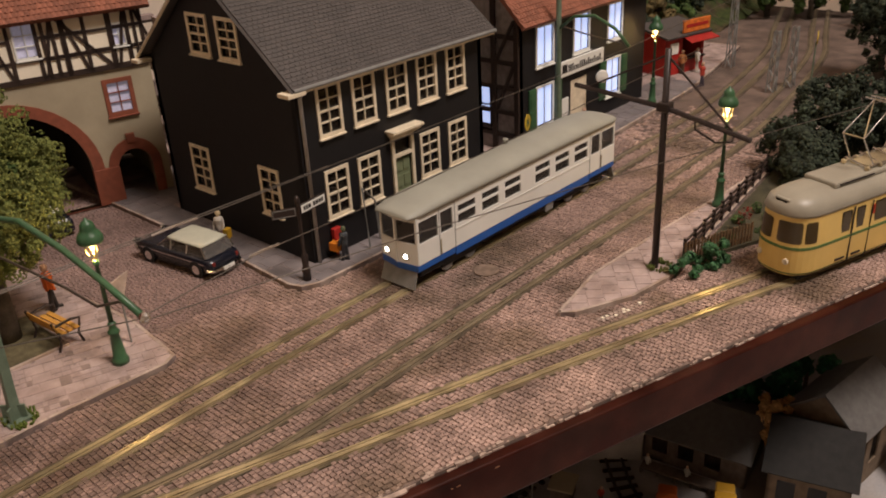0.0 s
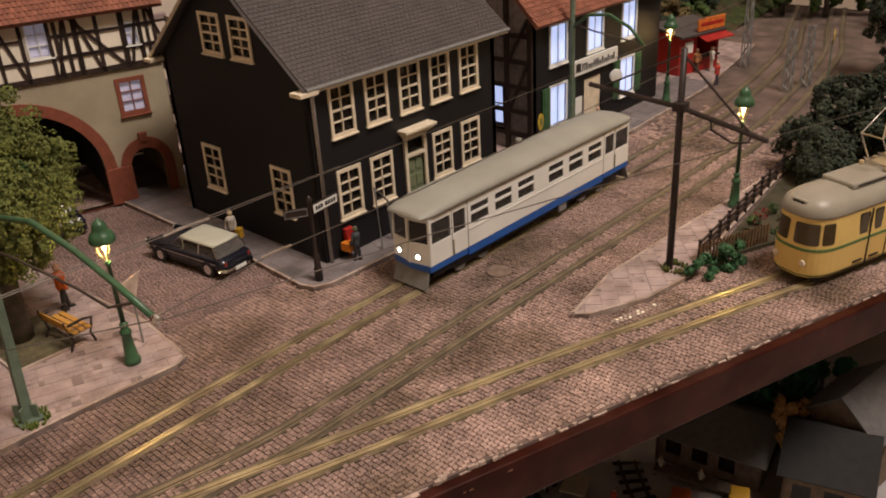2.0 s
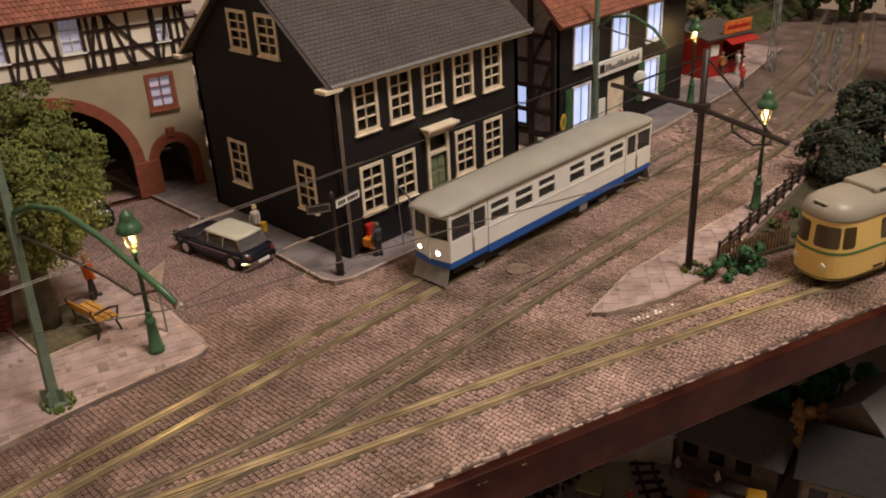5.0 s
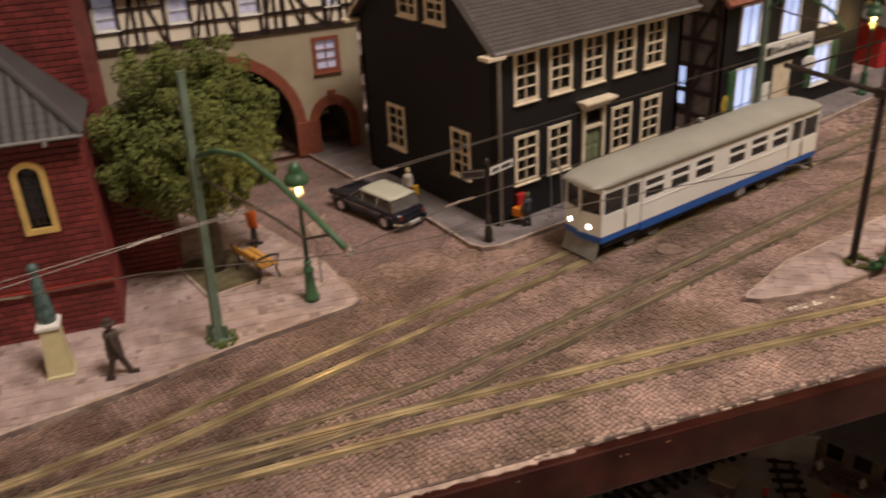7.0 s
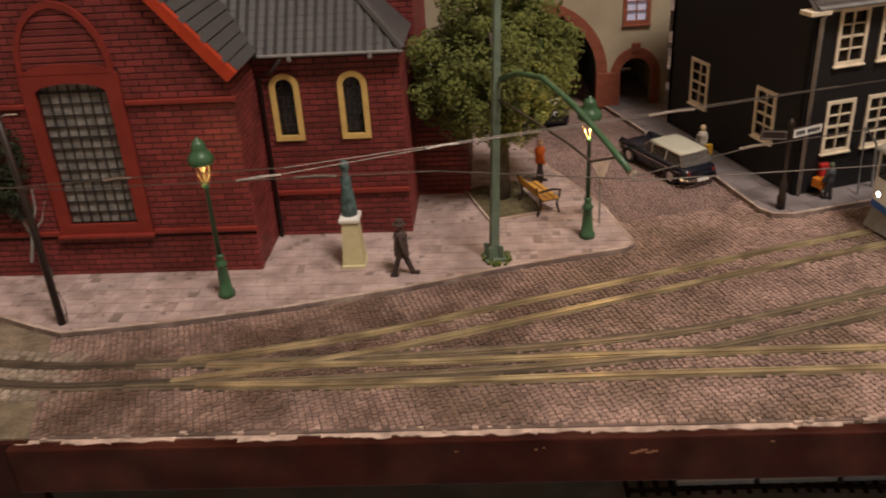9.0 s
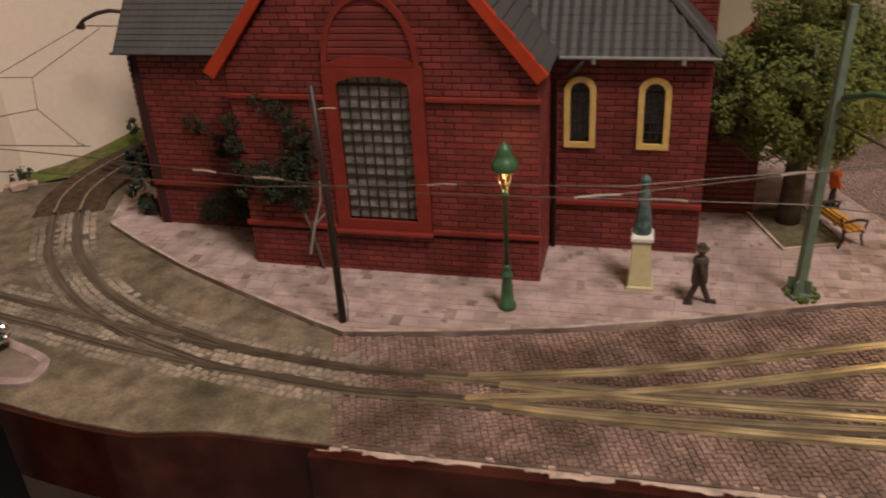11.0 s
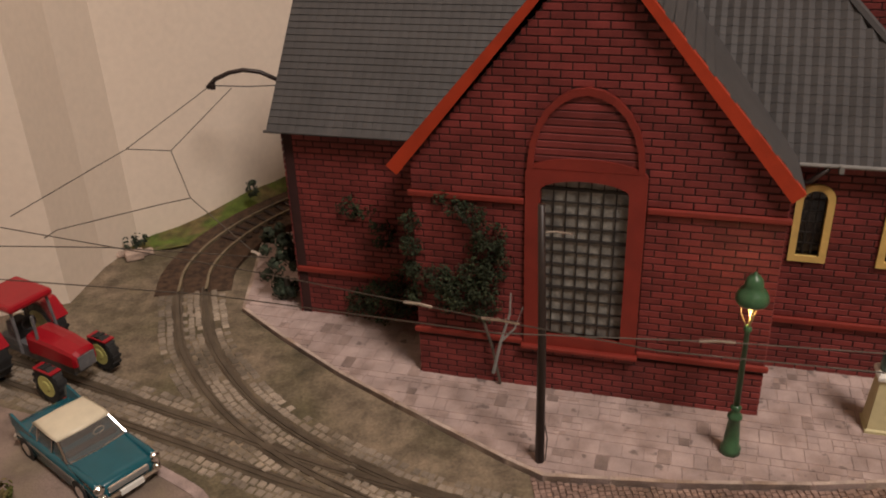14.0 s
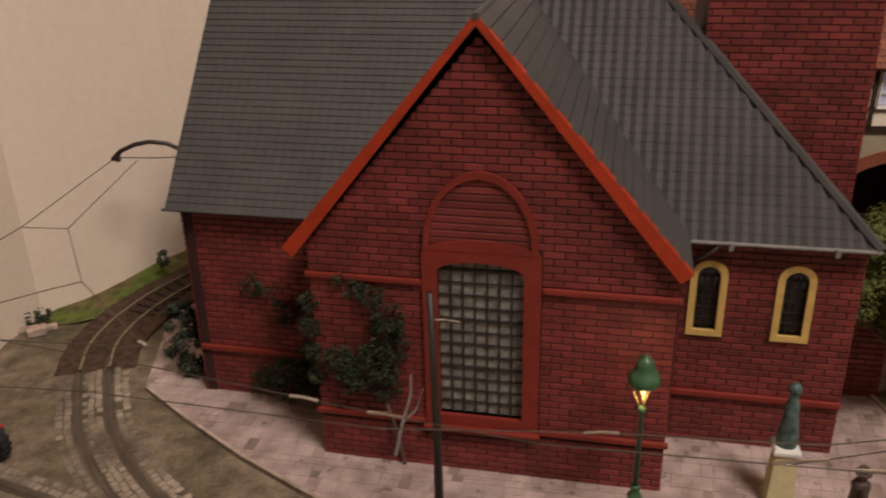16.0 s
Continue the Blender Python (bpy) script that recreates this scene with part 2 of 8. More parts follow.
def lathe(bm, profile, seg=14, c=(0, 0, 0)):
    """A turned shape from (radius, height) pairs."""
    loops = [ring(bm, (c[0], c[1], c[2] + z), Vector((1, 0, 0)), Vector((0, 1, 0)), max(r, 0.002), seg) for r, z in profile]
    for a, b in zip(loops, loops[1:]):
        for i in range(seg):
            bm.faces.new((a[i], a[(i + 1) % seg], b[(i + 1) % seg], b[i]))
    bm.faces.new(loops[0][::-1])
    bm.faces.new(loops[-1])
    return bm


def prism(bm, poly, z0, z1):
    lo = [bm.verts.new((x, y, z0)) for x, y in poly]
    hi = [bm.verts.new((x, y, z1)) for x, y in poly]
    k = len(poly)
    for i in range(k):
        bm.faces.new((lo[i], lo[(i + 1) % k], hi[(i + 1) % k], hi[i]))
    bm.faces.new(lo[::-1])
    bm.faces.new(hi)
    return bm


def panel(outer, holes=(), thick=0.3):
    """An upright slab in the x-z plane from y = 0 inwards to y = thick, with openings through it."""
    bm = bmesh.new()
    edges = []
    for loop in (outer, *holes):
        vs = [bm.verts.new((x, 0, z)) for x, z in loop]
        edges += [bm.edges.new((vs[i], vs[(i + 1) % len(vs)])) for i in range(len(vs))]
    bmesh.ops.triangle_fill(bm, use_beauty=True, use_dissolve=False, edges=edges)
    out = bmesh.ops.extrude_face_region(bm, geom=bm.faces[:])
    bmesh.ops.translate(bm, verts=[g for g in out["geom"] if isinstance(g, bmesh.types.BMVert)], vec=(0, thick, 0))
    bmesh.ops.recalc_face_normals(bm, faces=bm.faces[:])
    return bm


def rect(x0, x1, z0, z1):
    return [(x0, z0), (x1, z0), (x1, z1), (x0, z1)]


def arch(x0, x1, z0, spring, top, k=12):
    """An opening with a round head."""
    c, r = (x0 + x1) / 2, (x1 - x0) / 2
    return [(x0, z0), (x1, z0)] + [(c + r * math.cos(math.pi * i / k), spring + (top - spring) * math.sin(math.pi * i / k)) for i in range(k + 1)]


def mesh_of(name, bm, material, smooth=False):
    bmesh.ops.transform(bm, matrix=Matrix.Scale(CM, 4), verts=bm.verts[:])
    bmesh.ops.recalc_face_normals(bm, faces=bm.faces[:])
    me = bpy.data.meshes.new(name)
    bm.to_mesh(me)
    bm.free()
    me.materials.append(material)
    if smooth:
        for p in me.polygons:
            p.use_smooth = True
    return me


def part(name, bm, material, parent=None, label="", smooth=False, at=None):
    """One mesh object under a thing or a part; at: a pose in centimetres."""
    ob = new(name, mesh_of(name, bm, material, smooth))
    ob.parent = parent
    if at is not None:
        m = at.copy()
        m.translation = m.translation * CM
        ob.matrix_basis = m
    return tagged(ob, label)


def put(ob, x, y, z, rz=0.0, rx=0.0, ry=0.0):
    ob.matrix_basis = pose(x * CM, y * CM, z * CM, rx, ry, rz)
    return ob


def thing(name, x, y, z, rz, label, category, group="", kind=""):
    ob = new(name)
    ob.empty_display_size = 0.01
    put(ob, x, y, z, rz)
    return tagged(ob, label, category, group, kind)


def raw(name, verts, faces, material, parent=None):
    me = bpy.data.meshes.new(name)
    me.from_pydata((np.asarray(verts) * CM).tolist(), [], faces)
    me.materials.append(material)
    ob = new(name, me)
    ob.parent = parent
    return ob


def inside(x, y, poly):
    c = False
    for (x0, y0), (x1, y1) in zip(poly, poly[1:] + poly[:1]):
        if (y0 > y) != (y1 > y) and x < (x1 - x0) * (y - y0) / (y1 - y0) + x0:
            c = not c
    return c


def spline(pts, step=0.6):
    """A smooth line through plan points."""
    p = [np.array(a, float) for a in pts]
    p = [2 * p[0] - p[1]] + p + [2 * p[-1] - p[-2]]
    out = []
    for a, b, c, d in zip(p, p[1:], p[2:], p[3:]):
        k = max(2, int(np.linalg.norm(c - b) / step))
        for i in range(k):
            t = i / k
            out.append(0.5 * (2 * b + (c - a) * t + (2 * a - 5 * b + 4 * c - d) * t * t + (3 * b - a - 3 * c + d) * t ** 3))
    return np.array(out + [p[-2]])


def offset(line, d):
    g = np.gradient(line, axis=0)
    g /= np.linalg.norm(g, axis=1)[:, None]
    return line + np.stack([-g[:, 1], g[:, 0]], 1) * d


# ---- ground ----
EDGE = lambda x: 23.35 - 0.324 * x          # front edge of the board
TOWN = [(-10.6, 33.2), (-10.6, EDGE(-10.6)), (95, EDGE(95)), (95, 70), (-10.6, 70)]
LEFT = [(-10.6, EDGE(-10.6)), (-14.5, 28.1), (-17.2, 28.5), (-20.0, 29.7), (-23.1, 31.4), (-26.0, 33.2), (-36, 38), (-36, 60), (-10.6, 60)]

ground = thing("ground", 0, 0, 0, 0, "layout board with dark street bed and sandy ground", "ground", kind="structure")
part("street_bed", prism(bmesh.new(), TOWN, -0.9, -0.07), M["asphalt"], ground)
sand = bmesh.new()
prism(sand, LEFT[::-1], -0.9, -0.04)
part("sandy_ground", sand, M["earth"], ground)

CURVE_A = [(95, 38.5), (84, 35), (75, 32.0), (61, 29.5), (51.6, 28.7), (42, 28.5), (20, 28.55), (8, 28.4), (2, 28.3), (-2.2, 28.55), (-6, 29.0), (-9.7, 30.1), (-12.2, 31.2), (-14.6, 32.4), (-15.9, 33.3),
           (-18.2, 35.1), (-20.5, 37.5), (-22.1, 39.9), (-23.4, 42.5), (-24.1, 45), (-24.6, 47.4), (-24.7, 50), (-24.0, 53)]
CURVE_M = [(95, 35.0), (84, 31.3), (75, 28.3), (61, 25.8), (52, 24.7), (42, 24.2), (30, 24.2), (16, 24.15), (12, 24.3), (8, 24.95), (4, 25.9), (0, 27.0), (-4, 28.2), (-7.5, 29.3)]
CURVE_B = [(62, 5.2), (50, 9.4), (37, 14.2), (30, 16.8), (22.2, 19.6), (15, 21.9), (10.7, 23.3), (7, 24.45), (3.2, 25.6), (-1.4, 27.1), (-5, 28.4)]
CURVE_S = [(-9.7, 30.1), (-12.2, 31.3), (-14.6, 32.3), (-17.5, 33.75), (-20.2, 35.3), (-21.6, 36.2), (-24.3, 37.75), (-26.8, 39.2), (-35.5, 44.2)]
LINES = {"d": spline(CURVE_A[:6]), "a": spline(CURVE_A[5:11]), "c": spline(CURVE_A[10:]), "m": spline(CURVE_M), "b": spline(CURVE_B), "s": spline(CURVE_S)}
GAUGE = 1.28


def swept(line, half, z0, z1):
    a, b = offset(line, half), offset(line, -half)
    n = len(line)
    v = [(p[0], p[1], z) for q, z in ((a, z0), (a, z1), (b, z1), (b, z0)) for p in q]
    f = []
    for i in range(n - 1):
        for k in range(4):
            k2 = (k + 1) % 4
            f.append((k * n + i, k * n + i + 1, k2 * n + i + 1, k2 * n + i))
    return v, f


RAILS = []
for key, line in LINES.items():
    track = thing("tram_track", 0, 0, 0, 0, {"a": "main street tram track of worn brass rails", "d": "far end of the main street tram track, its weaker shine put into the colour", "m": "second street tram track of dull rails", "b": "siding of bright brass rails along the board edge",
                                              "s": "dull rails curving off through sandy ground", "c": "dull curving rails beside the church"}[key], "track", "tram tracks", "structure")
    for side in (1, -1):
        r = offset(line, side * GAUGE / 2)
        RAILS.append(r)
        lift = {"a": 0.03, "b": 0.038, "c": 0.034, "d": 0.03, "m": 0.026, "s": 0.022}[key]
        v, f = swept(r, 0.085, -0.06, lift)
        # main track: near rails gold, far end d dull, reflection put into the colour
        raw("rail", v, f, M["brass" if key in "ab" else "rail_dull" if key in "md" else "rail_dark"], track)
        v, f = swept(r, 0.27, -0.068, -0.016 + 0.002 * len(RAILS) / 12)
        raw("groove_filler", v, f, M["groove" if key in "ab" else "groove_dark"], track)
        g = offset(line, side * (GAUGE / 2 - 0.17))
        v, f = swept(g, 0.04, -0.06, lift - 0.011)
        raw("check_rail", v, f, M["brass" if key in "ab" else "rail_dull" if key in "md" else "rail_dark"], track)
RAIL_PTS = np.concatenate(RAILS)

# wooden rim of the board
rim = thing("wooden_rim", 0, 0, 0, 0, "varnished dark red-brown wooden edge board, chipped", "edge board", kind="structure")
e0, e1 = (-11.2, EDGE(-11.2)), (96, EDGE(96))
ang = math.degrees(math.atan(-0.324))
length = math.hypot(e1[0] - e0[0], e1[1] - e0[1])
put(rim, e0[0], e0[1], 0, ang)
part("fascia", bx(0, length, -0.5, -0.02, -1.95, -0.15, 0.08), M["rim"], rim)
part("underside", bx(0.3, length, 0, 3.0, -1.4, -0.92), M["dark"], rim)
lip = bmesh.new()
rnd = random.Random(4)
x = 0.0
while x < 62:
    # torn pale filler between the paving and the wood: broad along the near half, mere chips further on
    broad = x < 26.0
    w = rnd.uniform(0.6, 2.4) if broad else rnd.uniform(0.08, 0.5)
    out = (rnd.uniform(0.2, 0.3) if broad else rnd.uniform(0.02, 0.12)) * (1 if rnd.random() < 0.9 else 0.3)
    zt = -0.115 + rnd.uniform(-0.015, 0.015)
    k = 6
    front = [(x + w * q / k, -out * rnd.uniform(0.6, 1.1)) for q in range(k + 1)]
    prism(lip, front + [(x + w, 0.06 + rnd.uniform(0, 0.06)), (x, 0.06 + rnd.uniform(0, 0.06))], -0.3, zt)
    x += w * (0.97 if broad else rnd.choice((0.9, 1.4, 3.0)))
part("chipped_lip", lip, M["glue"], rim, "chipped pale filler along the edge")
crumbs = bmesh.new()
for q in range(70):
    x = rnd.uniform(24, 31) if q < 30 else rnd.uniform(0, 45)
    y, sz = rnd.uniform(-0.15, 0.1), rnd.uniform(0.05, 0.16)
    box(crumbs, x, x + sz * 1.6, y, y + sz * 0.8, -0.13, -0.08 + sz * 0.6)
part("filler_crumbs", crumbs, M["glue"], rim, "loose crumbs of pale filler")
scars = bmesh.new()
for q in range(7):
    x, z, w = rnd.uniform(12, 34), rnd.uniform(-0.6, -0.25), rnd.uniform(0.06, 0.2)
    prism(scars, [(x, -0.515), (x + w, -0.515), (x + w * 0.7, -0.49), (x + w * 0.2, -0.49)], z, z + rnd.uniform(0.03, 0.08))
for q in range(5):
    box(scars, 20.1 + 0.16 * q, 20.32 + 0.16 * q, -0.515, -0.49, -0.78 + 0.05 * (q % 3), -0.72 + 0.06 * (q % 3))
part("scars", scars, mat("bare_wood", (0.2, 0.09, 0.045), 0.8), rim, "bare splintered scars in the varnish")
lrim = thing("curved_rim", 0, 0, 0, 0, "sandy scenery edge ending above the room", "edge board", kind="structure")
edge_line = spline(LEFT[:7], 0.8)
v, f = swept(edge_line, 0.18, -3.2, -0.12)
raw("fascia", v, f, M["rim"], lrim)

# pavements
PAVE_CHURCH = [(-21.9, 45.2), (-19.84, 42.6), (-17.31, 39.7), (-15.1, 37.5), (-11.35, 33.95), (-10.2, 33.0), (-6, 32.25), (-1.7, 31.75), (3.3, 31.5), (8.3, 31.6), (13.1, 31.3), (13.75, 31.6), (13.85, 32.4), (14.2, 35.7), (13.6, 43),
               (12.5, 53), (-21.9, 53)]
PAVE_HOUSE = [(20.75, 56), (20.8, 37), (20.55, 32.6), (20.8, 31.9), (21.6, 31.5), (25, 31.4), (42, 31.2), (60, 32.2), (75, 35.0), (75, 42), (37, 42), (37, 56)]
ISLAND = [(26.0, 21.0), (26.5, 20.35), (29.2, 19.1), (31.9, 18.7), (33.4, 18.8), (37.5, 19.4), (47, 20.45), (60, 21.2), (60, 21.8), (47, 21.0), (42.2, 21.15), (37, 21.5), (30.1, 21.75)]


def pavement(name, poly, label):
    p = thing(name, 0, 0, 0, 0, label, "pavement", kind="structure")
    part("pavement_bed", prism(bmesh.new(), poly, -0.06, 0.178), M["slab_bed"], p)
    loop = np.array(poly + poly[:1], float)
    k = bmesh.new()
    for a, b in zip(loop, loop[1:]):
        d = b - a
        n = max(1, int(np.linalg.norm(d) / 1.6))
        if np.linalg.norm(d) > 12 and min(a[1], b[1]) > 40:
            continue
        nrm = np.array([-d[1], d[0]]) / np.linalg.norm(d) * 0.14
        for i in range(n):
            s, e = a + d * (i + 0.015) / n, a + d * (i + 0.985) / n
            prism(k, [tuple(s), tuple(e), tuple(e + nrm), tuple(s + nrm)], -0.05, 0.215)
    ob = part("kerb_stones", k, M["kerb"], p)
    tagged(ob, kind="stuff")
    return p


pave_church = pavement("pavement_church", PAVE_CHURCH, "pinkish grey slab pavement round the church")
pave_house = pavement("pavement_house", PAVE_HOUSE, "grey slab pavement in front of the slate house")
pave_island = pavement("pavement_island", ISLAND, "narrow grey slab tram island")

# ---- room ----
room = thing("room_wall", 0, 0, 0, 0, "cream painted room wall with a boxed corner", "wall", kind="structure")


def wall_run(pts, name, z0=-60, z1=190, t=3.0):
    bm = bmesh.new()
    for (xa, ya), (xb, yb) in zip(pts, pts[1:]):
        d = Vector((xb - xa, yb - ya)).normalized()
        nx, ny = -d.y * t, d.x * t
        prism(bm, [(xa, ya), (xb, yb), (xb + nx, yb + ny), (xa + nx, ya + ny)], z0, z1)
    return part(name, bm, M["wall"], room)


wall_run([(-62, 37.5), (-30.2, 47.0)], "wall_left")
wall_run([(-30.2, 47.0), (-29.6, 50.5), (-28.6, 53.2), (-20, 60), (40, 92), (200, 120)], "wall_back")
wall_run([(200, 120), (200, -180), (-160, -180), (-160, 0), (-62, 37.5)], "wall_far")
ceiling = part("ceiling", bx(-165, 205, -185, 125, 190, 194), M["wall"])
tagged(ceiling, "plain cream room ceiling", "ceiling", kind="structure")
floor = part("floor", bx(-165, 205, -185, 125, -66, -60), M["dark"])
tagged(floor, "dark room floor under the layout", "floor", kind="structure")

# ---- slate house ----
HOUSE_X0, HOUSE_X1, HOUSE_Y0, HOUSE_Y1, EAVE, RIDGE = 22.8, 36.1, 33.25, 45.2, 9.1, 14.15


def sash_window(parent, w, h, cols, rows, at, casing=0.17, glass="pane", frame="cream", bars=0.06, thick=0.3):
    """A casing with sill, glazing bars and a pane; x across, z up, its face at y = 0."""
    win = part("window", panel([(-casing, -casing), (w + casing, -casing), (w + casing, h + casing), (-casing, h + casing)], [rect(0, w, 0, h)], 0.22), M[frame], parent,
               at=at @ pose(0, -0.08, 0))
    part("sill", bx(-casing - 0.05, w + casing + 0.05, -0.1, 0.1, -casing - 0.09, -casing, 0.02), M[frame], win)
    b = bmesh.new()
    for i in range(1, cols):
        box(b, w * i / cols - bars / 2, w * i / cols + bars / 2, 0.05, 0.14, 0, h)
    for j in range(1, rows):
        t = bars * (1.7 if rows == 4 and j == 2 else 1)
        box(b, 0, w, 0.05, 0.14, h * j / rows - t / 2, h * j / rows + t / 2)
    part("sash", b, M[frame], win)
    part("pane", bx(0, w, 0.16, 0.19, 0, h), M[glass], win)
    return win


def gable_roof(parent, x0, x1, y0, y1, eave, ridge_y, ridge, t, mat_key, course=0.33, piece=0.4, name="roof"):
    """Two slopes with slates laid in courses, ridge along x."""
    bm = bmesh.new()
    for ya in (y0, y1):
        run, rise = ridge_y - ya, ridge - eave
        nrm = Vector((0, -rise, run)) if ya < ridge_y else Vector((0, rise, -run))
        nrm = nrm.normalized() * t
        if nrm.z < 0:
            nrm = -nrm
        vs = [(x0, ya, eave), (x1, ya, eave), (x1, ridge_y, ridge), (x0, ridge_y, ridge)]
        lo = [bm.verts.new(v) for v in vs]
        hi = [bm.verts.new(Vector(v) + nrm) for v in vs]
        for i in range(4):
            bm.faces.new((lo[i], lo[(i + 1) % 4], hi[(i + 1) % 4], hi[i]))
        bm.faces.new(lo[::-1])
        bm.faces.new(hi)
    roof = part(name, bm, M[mat_key], parent)
    V, F = [], []
    for ya in (y0, y1):
        slope = np.array([0, ridge_y - ya, ridge - eave])
        L = np.linalg.norm(slope)
        s = slope / L
        up = np.array([0, -s[2], s[1]]) if ya < ridge_y else np.array([0, s[2], -s[1]])
        if up[2] < 0:
            up = -up
        o = np.array([x0, ya, eave]) + up * t
        nrow = int(L / course)
        for r in range(nrow):
            xx = -piece * 0.5 * (r % 2)
            while xx < x1 - x0:
                a, b = max(xx, 0), min(xx + piece - 0.03, x1 - x0)
                if b - a > 0.08:
                    k = len(V)
                    d0, d1 = r * course, (r + 1.15) * course
                    lift = 0.032
                    for xq, dq, hq in ((a, d0, lift), (b, d0, lift), (b, d1, 0.0), (a, d1, 0.0), (a, d0, 0.0), (b, d0, 0.0)):
                        V.append(o + np.array([xq, 0, 0]) + s * min(dq, L) + up * hq)
                    F += [(k, k + 1, k + 2, k + 3), (k + 4, k + 5, k + 1, k), (k + 4, k, k + 3), (k + 1, k + 5, k + 2)]
                xx += piece
    ob = raw("slate_covering", V, F, M[mat_key], roof)
    tagged(ob, kind="stuff")
    return roof


def slate_house():
    h = thing("slate_house", HOUSE_X0, HOUSE_Y0, 0.15, 0, "black slate-clad two-storey house with cream windows and grey roof", "house")
    W, D, top = HOUSE_X1 - HOUSE_X0, HOUSE_Y1 - HOUSE_Y0, EAVE - 0.15
    lo, up = 2.3 - 0.15, 6.48 - 0.15
    wh = 2.2
    cols = [1.35, 3.6, 5.9, 8.15, 10.45]
    ww = 1.22
    low_cols = [1.35, 3.55, 8.1, 10.4]
    holes = [rect(x, x + ww, up, up + wh) for x in cols] + [rect(x, x + ww, lo, lo + wh) for x in low_cols] + [rect(5.98, 7.22, 1.0, 4.75)]
    part("wall", panel(rect(0, W, 0, top), holes, 0.3), M["slate_wall"], h, "black slate front wall")
    gh = [rect(8.05, 9.45, lo, lo + wh), rect(2.15, 3.4, lo, lo + wh), rect(6.2, 7.6, 9.78, 11.5), rect(3.8, 5.15, 9.78, 11.5)]
    gable = [(0, 0), (D, 0), (D, top), (D / 2, RIDGE - 0.15), (0, top)]
    left = pose(0, D, 0, 0, 0, -90)
    flip = lambda hs: [[(D - x, z) for x, z in q] for q in hs]
    part("wall", panel(gable, flip(gh), 0.3), M["slate_wall"], h, "black slate gable wall", at=left)
    part("wall", panel(gable, (), 0.3), M["slate_wall"], h, at=pose(W, 0, 0, 0, 0, 90))
    part("wall", panel(rect(0, W, 0, top), (), 0.3), M["slate_wall"], h, at=pose(W, D, 0, 0, 0, 180))
    part("interior", bx(0.8, W - 0.8, 0.9, D - 0.8, 0.02, top), M["dark"], h)
    for x in cols:
        sash_window(h, ww, wh, 2, 4, pose(x, 0, up))
    for x in low_cols:
        sash_window(h, ww, wh, 2, 4, pose(x, 0, lo))
    for q in flip(gh):
        (x0, z0), (x1, _), (_, z1), _ = q
        x0, x1 = min(x0, x1), max(x0, x1)
        sash_window(h, x1 - x0, z1 - z0, 2, 4, left @ pose(x0, 0, z0))
    d = part("door", bx(5.98, 7.22, 0.1, 0.25, 1.0, 3.75), M["door"], h, "olive green panelled door")
    for zz in (1.15, 2.0, 2.9):
        for xx in (6.1, 6.68):
            part("door_panel", bx(xx, xx + 0.42, 0.05, 0.1, zz, zz + 0.65, 0.02), M["door"], d)
    part("door_frame", panel([(5.78, 1.0), (7.42, 1.0), (7.42, 4.95), (5.78, 4.95)], [rect(5.98, 7.22, 1.001, 3.75), rect(5.98, 7.22, 3.9, 4.75)], 0.25), M["cream"], h, at=pose(0, -0.12, 0))
    part("fanlight", bx(5.98, 7.22, 0.12, 0.15, 3.85, 4.75), M["pane"], h)
    ped = bx(5.45, 7.75, -0.65, 0.05, 5.22, 5.38, 0.03)
    box(ped, 5.58, 7.62, -0.5, 0.05, 5.08, 5.22)
    box(ped, 5.68, 7.52, -0.35, 0.05, 4.95, 5.08)
    part("door_hood", ped, M["cream"], h)
    st = bx(5.4, 7.8, -1.3, 0, 0, 0.34, 0.03)
    box(st, 5.5, 7.7, -0.9, 0, 0.34, 0.67)
    box(st, 5.6, 7.6, -0.5, 0, 0.67, 1.0)
    part("steps", st, M["slab_bed"], h)
    gable_roof(h, -0.45, W + 0.6, -0.55, D + 0.55, top - 0.12, D / 2, RIDGE - 0.05, 0.16, "slate_roof", 0.25, 0.3)
    part("cornice", bx(-0.5, W + 0.62, -0.55, 0.0, top - 0.22, top - 0.04, 0.03), M["cream"], h)
    part("cornice", bx(-0.85, 0.2, -0.7, 0.1, top - 0.27, top - 0.07, 0.03), M["cream"], h)
    part("cornice", bx(-0.85, 0.2, D - 0.1, D + 0.6, top - 0.27, top - 0.07, 0.03), M["cream"], h)
    for sy in (0, 1):
        y0, y1 = (-0.6, D / 2) if sy == 0 else (D + 0.6, D / 2)
        part("verge", tube(bmesh.new(), [(-0.48, y0, top - 0.1), (-0.48, y1, RIDGE - 0.02)], 0.1, 4), M["slate_roof" if sy == 0 else "cream"], h)
    part("gutter", tube(bmesh.new(), [(-0.45, -0.62, top), (W + 0.6, -0.62, top)], 0.1, 8), M["grey_metal"], h)
    part("downpipe", tube(bmesh.new(), [(0.2, -0.55, top - 0.1), (0.22, -0.12, top - 0.55), (0.22, -0.12, 0.05)], 0.095, 8), mat("zinc_pipe", (0.40, 0.385, 0.37), 0.45, var=0.15), h, "pale zinc downpipe", smooth=True)
    return h


slate_house()

